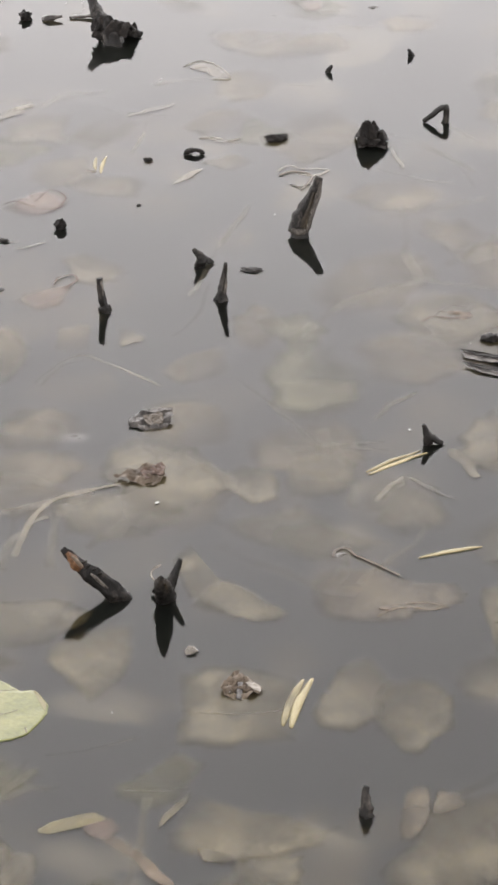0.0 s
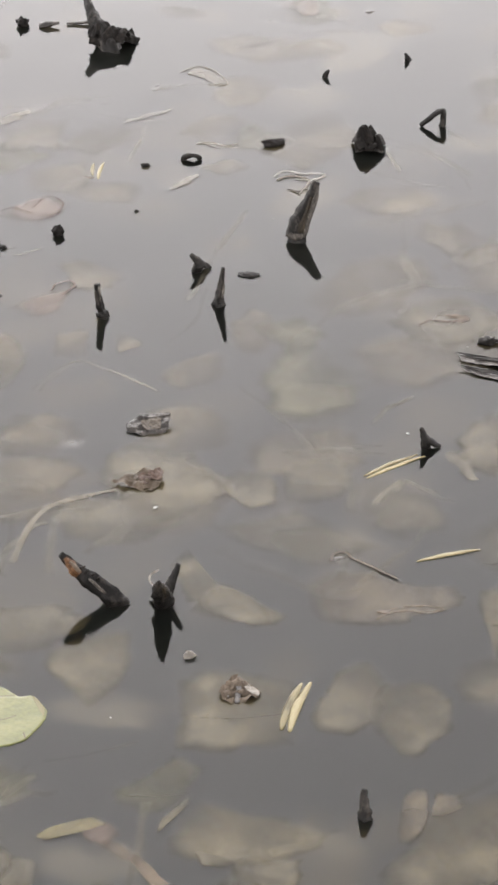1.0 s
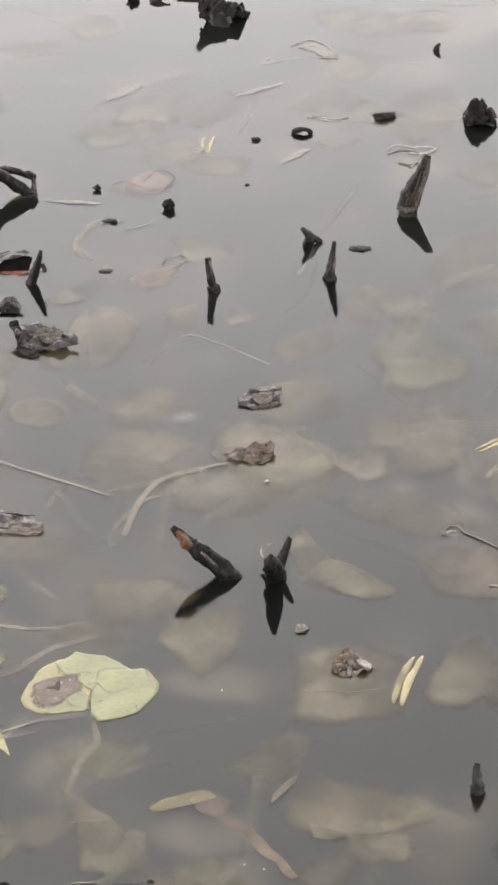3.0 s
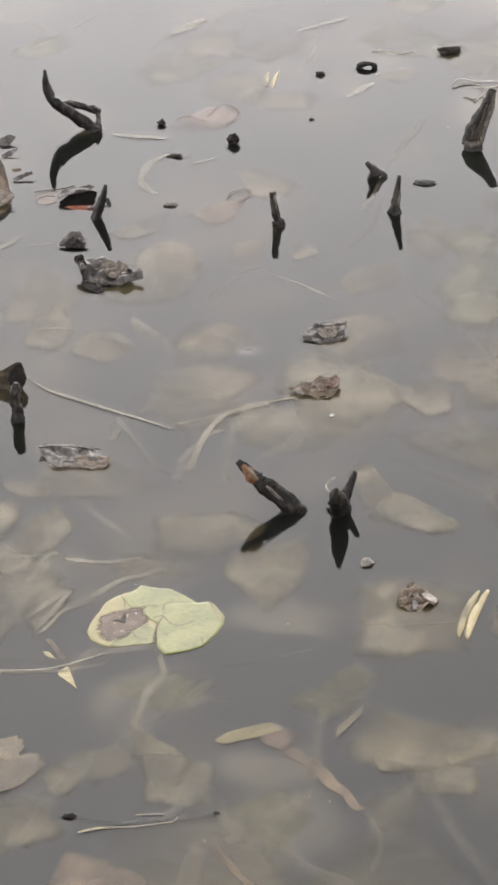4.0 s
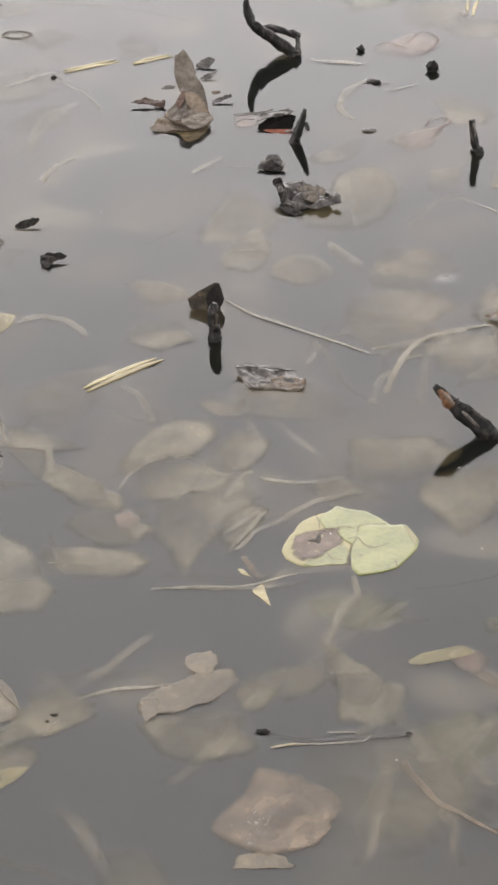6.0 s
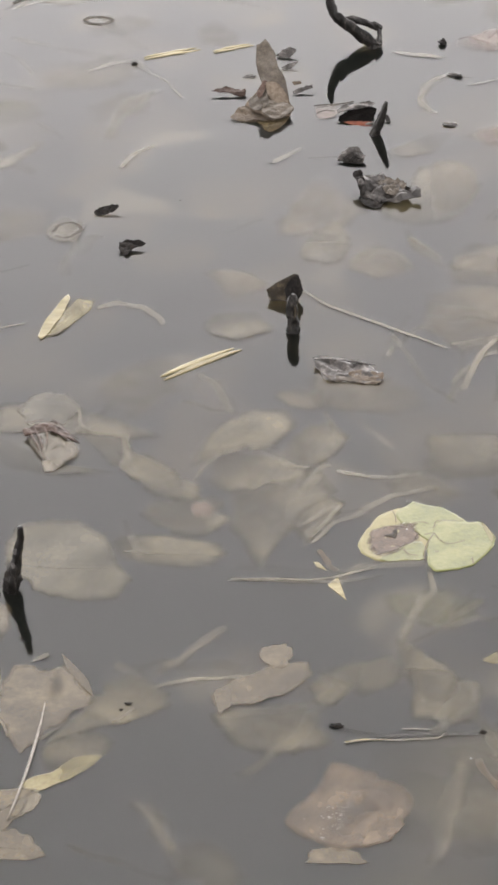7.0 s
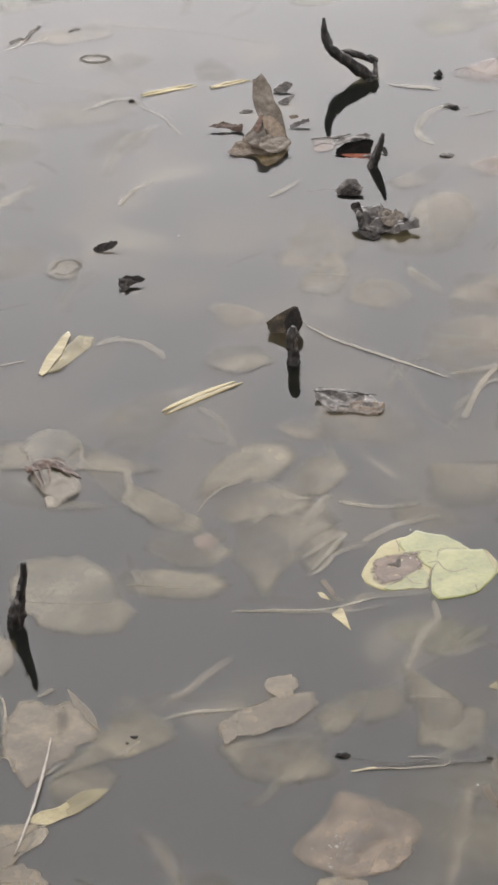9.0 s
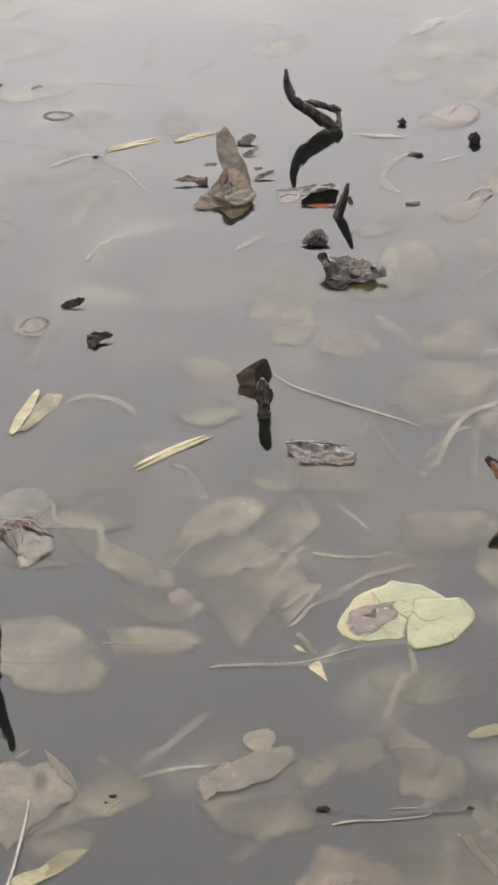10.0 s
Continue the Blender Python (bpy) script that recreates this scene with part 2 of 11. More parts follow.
WATER = water_material()
MUD = organic("silt_mud", (0.010, 0.009, 0.007), (0.018, 0.016, 0.013), (0.03, 0.026, 0.02), 6, 60, 0.9, 0.4)
# palest blotches in this colour stand in for wet shine on the stalks
BLACK = organic("rotted_black_stalk", (0.0045, 0.0041, 0.0036), (0.0108, 0.0097, 0.0085), (0.10, 0.087, 0.073), 70, 420, 0.42, 1.0, (1, 1, 0.3), metres=0.0028, shine=0.17)
CHAR = organic("rotted_black_leaf", (0.005, 0.0043, 0.0038), (0.0105, 0.009, 0.0078), (0.055, 0.046, 0.038), 80, 420, 0.5, 1.0, metres=0.002, shine=0.12)
CORE = organic("split_stalk_core", (0.010, 0.0085, 0.006), (0.034, 0.027, 0.018), (0.14, 0.108, 0.066), 140, 500, 0.6, 1.0, (1, 1, 0.3), metres=0.002, shine=0.2)
ORANGE = organic("orange_rot", (0.03, 0.014, 0.008), (0.16, 0.078, 0.036), (0.40, 0.265, 0.155), 260, 800, 0.5, 0.9, metres=0.0015, shine=0.2)
PITH = organic("weathered_grey_pith", (0.012, 0.0105, 0.009), (0.07, 0.061, 0.051), (0.36, 0.33, 0.285), 220, 700, 0.5, 1.0, (1, 1, 0.3), metres=0.002, shine=0.25)
# near-black colour that paints the shade inside a folded leaf
CAVITY_SHADE = organic("cavity_shade_black", (0.0025, 0.0022, 0.002), (0.005, 0.0044, 0.004), (0.012, 0.0105, 0.009), 80, 420, 0.75, 0.8, metres=0.002, shine=0.02)
REDROT = organic("red_orange_rot", (0.06, 0.016, 0.008), (0.15, 0.040, 0.018), (0.25, 0.075, 0.036), 160, 600, 0.55, 0.8, metres=0.0012, shine=0.15)
# the light end of this colour paints in glossy highlights on wet folds
GREYLEAF = organic("wet_grey_leaf", (0.018, 0.016, 0.014), (0.075, 0.067, 0.060), (0.32, 0.29, 0.26), 80, 400, 0.38, 1.0, coat=0.35, metres=0.002, shine=0.4, through=0.25)
TANLEAF = organic("wet_tan_leaf", (0.06, 0.045, 0.033), (0.18, 0.142, 0.105), (0.34, 0.285, 0.22), 40, 300, 0.5, 0.6, coat=0.1, metres=0.0008, shine=0.35, through=0.4)
LITTER = organic("drowned_leaf_litter", (0.12, 0.106, 0.067), (0.22, 0.199, 0.135), (0.34, 0.308, 0.222), 14, 60, 0.8, 0.6, fade=0.45, island=True)
STEM = organic("drowned_pale_stem", (0.34, 0.30, 0.22), (0.5, 0.45, 0.35), (0.62, 0.57, 0.46), 60, 300, 0.7, 0.5)
STRAW = organic("wet_yellow_straw", (0.13, 0.105, 0.042), (0.25, 0.213, 0.105), (0.38, 0.338, 0.205), 130, 600, 0.5, 1.0, (0.2, 1, 1), coat=0.05, shine=0.3)
PALE = organic("bleached_leaf_scrap", (0.05, 0.041, 0.031), (0.125, 0.104, 0.08), (0.24, 0.208, 0.166), 110, 500, 0.5, 1.0, coat=0.1, through=0.2)
LILY = organic("yellow_green_lily_leaf", (0.080, 0.094, 0.024), (0.158, 0.166, 0.052), (0.235, 0.232, 0.092), 34, 190, 0.45, 0.8, coat=0.12, shine=0.35, metres=0.0014)
LILY_ROT_CREASE = organic("lily_rot_and_crease_lines", (0.030, 0.019, 0.012), (0.098, 0.066, 0.044), (0.18, 0.132, 0.092), 55, 260, 0.5, 1.0, coat=0.1, shine=0.3, metres=0.002, fade=0.3)
REDBROWN = organic("red_brown_rot", (0.02, 0.011, 0.008), (0.075, 0.046, 0.034), (0.20, 0.145, 0.11), 120, 500, 0.5, 1.0, metres=0.0015, shine=0.3)
LILYRIM = organic("yellowed_lily_margin", (0.165, 0.145, 0.065), (0.225, 0.203, 0.10), (0.27, 0.248, 0.135), 30, 200, 0.5, 0.35, shine=0.3)
BROWN_WET = wet_leaf("waterlogged_brown_leaf", (0.090, 0.070, 0.040), (0.150, 0.119, 0.069), (0.25, 0.201, 0.119), 0.62, 0.96, 26, 0.96, 0.3, 0.9, 0.12)
RUST_WET = wet_leaf("waterlogged_rusty_leaf", (0.092, 0.066, 0.038), (0.165, 0.117, 0.068), (0.27, 0.196, 0.118), 0.61, 0.95, 30, 0.9, 0.3, 0.85, 0.2)
SOFT_BROWN = wet_leaf("soaked_brown_leaf", (0.082, 0.064, 0.038), (0.140, 0.112, 0.067), (0.23, 0.187, 0.114), 0.61, 0.84, 24, 0.74, 0.15, 0.6, 0.45)
CRISP_DULL = wet_leaf("waterlogged_olive_brown_leaf", (0.092, 0.083, 0.050), (0.138, 0.124, 0.077), (0.195, 0.174, 0.110), 0.60, 0.92, 30, 0.92, 0.2, 0.85, 0.15)
# the less opaque ones below imitate leaves further down in the murk
DULL_WET = wet_leaf("waterlogged_dull_leaf", (0.084, 0.072, 0.039), (0.165, 0.142, 0.081), (0.27, 0.230, 0.134), 0.59, 0.84, 22, 0.66, 0.1, 0.5, 0.4)
HAZY_WET = wet_leaf("waterlogged_hazy_leaf", (0.14, 0.118, 0.073), (0.25, 0.214, 0.138), (0.37, 0.315, 0.213), 0.57, 0.6, 22, 0.5, 0.1, 0.35, 0.5)
FAINT_WET = wet_leaf("waterlogged_faint_leaf", (0.12, 0.103, 0.064), (0.19, 0.168, 0.105), (0.275, 0.245, 0.162), 0.55, 0.55, 16, 0.3, 0.0, 0.3, 0.5)
OLIVE_WET = wet_leaf("waterlogged_olive_leaf", (0.11, 0.104, 0.053), (0.19, 0.181, 0.096), (0.265, 0.251, 0.143), 0.56, 0.66, 16, 0.4, 0.05, 0.4, 0.45)
DARK_WET = wet_leaf("waterlogged_dark_leaf", (0.03, 0.025, 0.016), (0.065, 0.054, 0.036), (0.20, 0.17, 0.125), 0.5, 0.5, 110, 0.0, 0.0, 0.8)
PINK_WET = wet_leaf("waterlogged_pinkish_leaf", (0.15, 0.10, 0.072), (0.27, 0.19, 0.14), (0.37, 0.27, 0.205), 0.6, 0.7, 30, 0.6, 0.35, 0.4)
YELLOW_WET = wet_leaf("waterlogged_yellow_leaf", (0.20, 0.165, 0.065), (0.32, 0.275, 0.12), (0.42, 0.37, 0.19), 0.64, 0.92, 30, 0.9, 0.3, 0.7)
STEM_WET = wet_leaf("waterlogged_pale_stem", (0.26, 0.234, 0.172), (0.36, 0.330, 0.25), (0.46, 0.425, 0.335), 0.63, 0.58, 90, 0.12, 0.0, 0.45, 0.55)
FAINT_STEM_WET = wet_leaf("waterlogged_faint_stem", (0.25, 0.228, 0.168), (0.34, 0.314, 0.24), (0.43, 0.402, 0.32), 0.6, 0.3, 60, 0.1, 0.0, 0.3, 0.7)
ROSY_WET = wet_leaf("waterlogged_rosy_stem", (0.14, 0.098, 0.055), (0.25, 0.178, 0.105), (0.35, 0.262, 0.165), 0.6, 0.76, 60, 0.25, 0.0, 0.5, 0.35)
PALE_WET = wet_leaf("waterlogged_pale_scrap", (0.19, 0.160, 0.108), (0.29, 0.253, 0.182), (0.39, 0.347, 0.26), 0.62, 0.88, 50, 0.7, 0.2, 0.6, 0.3)
WHITISH = organic("whitish_dry_scum", (0.10, 0.088, 0.072), (0.25, 0.228, 0.195), (0.46, 0.43, 0.38), 200, 700, 0.6, 0.8)
WISP_WET = wet_leaf("soaked_pale_straw", (0.26, 0.222, 0.152), (0.37, 0.327, 0.235), (0.48, 0.43, 0.328), 0.63, 0.68, 80, 0.2, 0.0, 0.65, 0.5)
# white for foam and for glints painted as small solid flecks
FOAM_GLINT = organic("white_foam_glint", (0.25, 0.25, 0.245), (0.45, 0.45, 0.44), (0.7, 0.7, 0.69), 300, 900, 0.3, 0.3)


# ---- builders ----
def shape(name, verts, faces, mat, parent=None, at=None, rim=None, smooth=True):
    me = bpy.data.meshes.new(name)
    me.from_pydata([tuple(v) for v in verts], [], faces)
    if rim is not None:
        a = me.attributes.new("rim", "FLOAT", "POINT")
        a.data.foreach_set("value", [float(r) for r in rim])
    if smooth:
        me.polygons.foreach_set("use_smooth", [True] * len(me.polygons))
    me.update()
    ob = new(name, me)
    me.materials.append(mat)
    if parent:
        ob.parent = parent
    if at is not None:
        ob.matrix_basis = at
    return ob


def root(name, label, category, at, group=""):
    e = new(name)
    e.empty_display_size = 0.01
    e.matrix_basis = at
    return tagged(e, label, category, group)


def smooth_line(pts, per=6):
    """Points on a soft curve through the given ones (place and radius)."""
    p = [np.array(q, float) for q in pts]
    if len(p) == 2:
        return [p[0] + (p[1] - p[0]) * k / per for k in range(per + 1)]
    p = [2 * p[0] - p[1]] + p + [2 * p[-1] - p[-2]]
    out = []
    for i in range(1, len(p) - 2):
        for k in range(per):
            u = k / per
            a, b, c, d = p[i - 1:i + 3]
            out.append(0.5 * (2 * b + (c - a) * u + (2 * a - 5 * b + 4 * c - d) * u * u + (3 * b - a - 3 * c + d) * u ** 3))
    return out + [p[-2]]


def tube(pts, seg=10, rugged=0.15, per=6, flat=1.0, seed=0, grain=140.0, deep=1.0):
    """A stalk along a soft curve: its points carry a radius; ridges and knots roughen it; both ends are closed."""
    line = smooth_line(pts, per)
    verts, faces, n = [], [], len(line)
    side = None
    for i, q in enumerate(line):
        a, b = line[max(i - 1, 0)][:3], line[min(i + 1, n - 1)][:3]
        t = Vector(b - a).normalized()
        if side is None:
            side = t.cross(Vector((0, 1, 0)))
            if side.length < 0.2:
                side = t.cross(Vector((1, 0, 0)))
        side = (side - t * side.dot(t)).normalized()
        up = t.cross(side)
        for k in range(seg):
            w = 2 * math.pi * k / seg
            d = side * math.cos(w) + up * math.sin(w) * flat
            ridge = 1 + rugged * (0.7 * math.sin(3 * w + seed) + 0.5 * math.sin(5 * w + 2 * seed))
            v = Vector(q[:3])
            ridge += rugged * 2.0 * noise.noise(d * q[3] * grain * 1.6 + Vector((seed * 3.1, 0, i * 0.16))) + rugged * 0.7 * noise.noise((v + d * q[3]) * grain)
            lie = Vector((0, 0.9, -0.436))
            verts.append(v + (d + lie * d.dot(lie) * (deep - 1)) * max(q[3], 0.0002) * ridge)
    for i in range(n - 1):
        for k in range(seg):
            j = (k + 1) % seg
            faces.append((i * seg + k, i * seg + j, (i + 1) * seg + j, (i + 1) * seg + k))
    faces.append(tuple(range(seg - 1, -1, -1)))
    faces.append(tuple((n - 1) * seg + k for k in range(seg)))
    return verts, faces


def stalk(name, label, x, y, limbs, mat=BLACK, seed=0, category="plant stalk", patches=(), group="dead stalks in the water", deep=1.0):
    """A dead stalk that stands in the water: limbs are lists of (dx, dy, z, radius) from its foot."""
    e = root(name, label, category, pose(x, y, 0), group)
    for i, limb in enumerate(limbs):
        v, f = tube(limb, 14, 0.2, 9, 1.0, seed + i, 190.0, deep)
        shape("stem" if i == 0 else "side_shoot", v, f, mat, e)
    for i, (m, limb) in enumerate(patches):
        v, f = tube(limb, 10, 0.35, 5, 0.7, seed + 9 + i, 300)
        shape("rotten_patch", v, f, m, e)
    return e


OUTLINES = {
    "round": lambda w: 1.0,
    "oval": lambda w: 1.0 - 0.06 * math.cos(2 * w),
    "pad": lambda w: 1.0 - 0.62 * math.exp(-((abs(math.atan2(math.sin(w), math.cos(w))) - math.pi) / 0.16) ** 2),
    "kite": lambda w: 0.72 / max(abs(math.cos(w)) ** 1.0 * 0.75 + abs(math.sin(w)) * 0.72, 0.5),
    "square": lambda w: 1.12 / (abs(math.cos(w)) ** 5 + abs(math.sin(w)) ** 5) ** 0.2 * 0.86,
    "wedge": lambda w: 0.78 + 0.26 * math.cos(3 * w),
    "point": lambda w: 0.86 + 0.2 * math.exp(-(w / 0.35) ** 2) - 0.1 * math.cos(2 * w),
    "half": lambda w: 1.0 if math.sin(w) > 0 else 1.0 - 0.55 * abs(math.sin(w)),
}


def sheet(lx, ly, kind, seed, wave=0.1, cup=0.0, tatter=0.06, thick=0.0006, rings=9, seg=64, crumple=0.0, tear=0.0):
    """A leaf blade about the origin, lx by ly metres, with uneven margin, waves and a real thickness."""
    top, rim = [], []
    size = max(lx, ly)
    off = Vector((seed * 1.7, seed * 0.9, 0))
    for j in range(rings + 1):
        rho = j / rings
        for k in range(seg):
            w = 2 * math.pi * k / seg
            ww = (w + math.pi) % (2 * math.pi) - math.pi
            c = Vector((math.cos(w), math.sin(w), 0))
            if isinstance(kind, str):
                r = OUTLINES[kind](ww)
            else:
                step = 2 * math.pi / len(kind)
                i0 = int(w / step) % len(kind)
                r0, r1, d = kind[i0], kind[(i0 + 1) % len(kind)], w - i0 * step
                r = r0 * r1 * math.sin(step) / (r0 * math.sin(d) + r1 * math.sin(step - d))
            r = r * (1 + tatter * 3.2 * noise.noise(c * 1.5 + off) + tatter * 0.9 * noise.noise(c * 5 + off * 2) + tatter * 0.8 * noise.noise(c * 13 + off) + tatter * 0.5 * noise.noise(c * 29 + off))
            r -= tear * max(0.0, noise.noise(c * 2.4 + off * 3) - 0.15) * 1.6
            px, py = 0.5 * lx * r * rho * c.x, 0.5 * ly * r * rho * c.y
            q = Vector((px, py, 0)) / size
            z = size * (wave * 0.5 * noise.noise(q * 2.6 + off) + wave * 0.22 * noise.noise(q * 7 + off)) * (0.3 + 0.7 * rho)
            z += cup * size * rho * rho
            if crumple:
                way = seed * 2.4
                u = (q.x * math.cos(way) + q.y * math.sin(way)) * 8.0 + 1.8 * noise.noise(q * 2.5 + off)
                z += size * crumple * (0.55 * abs(u % 2 - 1) + 0.9 * abs(noise.noise(q * 4.5 + off * 1.3)) + 0.5 * abs(noise.noise(q * 11 + off)) - 0.55)
            top.append(Vector((px, py, z)))
            rim.append(rho)
    n = len(top)
    verts = top + ([v - Vector((0, 0, thick)) for v in top] if thick else [])
    faces = []
    if not thick:
        for j in range(rings):
            for k in range(seg):
                m = (k + 1) % seg
                a, b, c, d = j * seg + k, j * seg + m, (j + 1) * seg + m, (j + 1) * seg + k
                faces.append((a, d, c) if j == 0 else (a, d, c, b))
        return verts, faces, rim
    for j in range(rings):
        for k in range(seg):
            m = (k + 1) % seg
            a, b, c, d = j * seg + k, j * seg + m, (j + 1) * seg + m, (j + 1) * seg + k
            if j == 0:
                faces += [(a, d, c), (n + a, n + c, n + d)]
            else:
                faces += [(a, d, c, b), (n + a, n + b, n + c, n + d)]
    last = rings * seg
    for k in range(seg):
        m = (k + 1) % seg
        faces.append((last + k, n + last + k, n + last + m, last + m))
    return verts, faces, rim + rim


def leaf(name, label, x, y, z, lx, ly, turn=0, kind="oval", mat=None, seed=0, tilt=(0, 0), wave=0.1, cup=0.0, tatter=0.06, ribs=0,
         rib_mat=None, crumple=0.0, tear=0.0, category="leaf", group="", thick=0.0006):
    """A fallen leaf, lying on or under the water: a blade, and its ribs where they show."""
    mat = mat or DULL_WET
    if mat in (DULL_WET, HAZY_WET, FAINT_WET, OLIVE_WET):
        lx, ly = lx * 1.14, ly * 1.14
    v, f, rim = sheet(lx, ly, kind, seed, wave, cup, tatter, thick, crumple=crumple, tear=tear)
    at = pose(x, y, z, 0, 0, turn) @ pose(0, 0, 0, tilt[0], tilt[1], 0)
    if not ribs:
        return tagged(shape(name, v, f, mat, None, at, rim), label, category, group)
    e = root(name, label, category, at, group)
    shape("blade", v, f, mat, e, rim=rim)
    arch = 0.10 * ly * math.sin(seed * 2.3)
    pts = [(q.x, q.y + arch * (1 - (2 * q.x / lx) ** 2), q.z + 0.00006, 0.0010 * (1.1 - 0.12 * i)) for i, q in enumerate([v[j * 64 + 32] for j in (7, 4)] + [v[0]] + [v[j * 64] for j in (2, 4, 6, 8)])]
    tv, tf, tr = ribbon(pts, seed, 4)
    shape("midrib", tv, tf, rib_mat or mat, e, rim=tr)
    for i in range(ribs - 1):
        k0 = (8 + 3 * (i // 2)) * (1 if i % 2 else -1) % 64
        pts = [(q.x, q.y, q.z + 0.00005, 0.0006 * (1.2 - 0.12 * j)) for j, q in enumerate([v[0]] + [v[j * 64 + k0] for j in (2, 4, 6, 8)])]
        tv, tf, tr = ribbon(pts, seed + i, 4)
        shape("vein", tv, tf, rib_mat or mat, e, rim=tr)
    return e


def piece(parent, name, dx, dy, z, lx, ly, outline, mat, seed, tatter=0.05, tear=0.0):
    """One flat piece of a waterlogged leaf, under its thing."""
    v, f, rim = sheet(lx, ly, outline, seed, 0.0, 0.0, tatter, 0.0, tear=tear)
    return shape(name, v, f, mat, parent, pose(dx, dy, z), rim)


def strand(parent, name, pts, mat, seed):
    """A vein, crease or rim of a waterlogged leaf, under its thing."""
    v, f, rim = ribbon(pts, seed)
    return shape(name, v, f, mat, parent, rim=rim)


def bead(parent, name, dx, dy, z, lx, ly, lz, mat, seed, rough=0.5):
    """A small knobbly piece of a thing."""
    ob = lump(name, "", dx, dy, lx, ly, lz, 0, mat, seed, z=z, rough=rough)
    ob.parent = parent
    return ob


def ribbon(pts, seed=0, per=8):
    """A limp stem pressed flat in the surface film: its sides thin out."""
    line = smooth_line(pts, per)
    verts, faces, rim, n = [], [], [], len(line)
    for i, q in enumerate(line):
        a, b = line[max(i - 1, 0)], line[min(i + 1, n - 1)]
        t = Vector((b[0] - a[0], b[1] - a[1], 0)).normalized()
        side = Vector((-t.y, t.x, 0))
        fat = q[3] * (1 + 0.3 * noise.noise(Vector((i * 0.35, seed * 1.7, 0))))
        ends = abs(2 * i / (n - 1) - 1) ** 8
        q = q + np.array([*(side * q[3] * 1.2 * noise.noise(Vector((i * 0.22, seed * 2.3, 5)))), 0])
        for k in range(-3, 4):
            verts.append(Vector((q[0], q[1], q[2])) + side * fat * 1.3 * k / 3 + Vector((0, 0, 0.00004 * (9 - k * k) / 9)))
            rim.append(min(1.0, max(abs(k) / 3, ends)))
    for i in range(n - 1):
        for k in range(6):
            faces.append((i * 7 + k, i * 7 + k + 1, (i + 1) * 7 + k + 1, (i + 1) * 7 + k))
    return verts, [f[::-1] for f in faces], rim


def stem(name, label, pts, mat=None, seed=0, category="plant stem", group="sunken stems", flat=0.8):
    """A limp stem, from points with a radius: a flat ribbon on the surface, or a tube."""
    x, y, z = pts[0][:3]
    local = [(a - x, b - y, c - z, r) for a, b, c, r in pts]
    if flat < 0.2:
        v, f, rim = ribbon(local, seed)
    else:
        v, f = tube(local, 8, 0.1, 8, flat, seed, 60)
        rim = [0.3] * len(v)
    ob = shape(name, v, f, mat or STEM, None, pose(x, y, z), rim=rim)
    return tagged(ob, label, category, group)


def lens_blade(length, width, seed, bend=0.05, thick=0.0004, blunt=0.2):
    """A narrow blade along x from 0 to length, keeled and slightly bent."""
    verts, faces, n = [], [], 14
    for i in range(n + 1):
        u = i / n
        w = 0.5 * width * (max(0.02, math.sin(math.pi * min(max(u, 0.02), 0.98))) ** blunt) * (1 + 0.12 * noise.noise(Vector((u * 5, seed, 0))))
        cx, cy, cz = u * length, bend * length * (u * (1 - u)) * 4, 0.0012 * noise.noise(Vector((u * 3, seed, 2)))
        verts += [(cx, cy - w, cz), (cx, cy - 0.4 * w, cz + thick), (cx, cy + 0.4 * w, cz + thick), (cx, cy + w, cz), (cx, cy, cz - thick * 0.6)]
    for i in range(n):
        for k in range(5):
            m = (k + 1) % 5
            faces.append((i * 5 + k, (i + 1) * 5 + k, (i + 1) * 5 + m, i * 5 + m))
    faces += [(0, 1, 2, 3, 4), tuple(n * 5 + k for k in (4, 3, 2, 1, 0))]
    return verts, faces


def straw(name, label, x, y, z, length, width, turn, halves=2, mat=None, seed=0, spread=0.0, bend=0.03, tilt=0.0, group="straw-coloured blades"):
    """A narrow dry blade; split along its middle into two halves where the gap shows."""
    e = root(name, label, "straw", pose(x, y, z, 0, tilt, turn), group)
    for i in range(halves):
        s = (i - (halves - 1) / 2)
        v, f = lens_blade(length * (1 - 0.06 * i), width / halves * 0.92, seed + i, bend, blunt=0.4)
        shape("half_blade" if halves > 1 else "blade", v, f, mat or STRAW, e, pose(0.02 * length * i, s * width / halves * 0.82, 0, 0, 0, s * spread), rim=[0.2] * len(v))
    return e


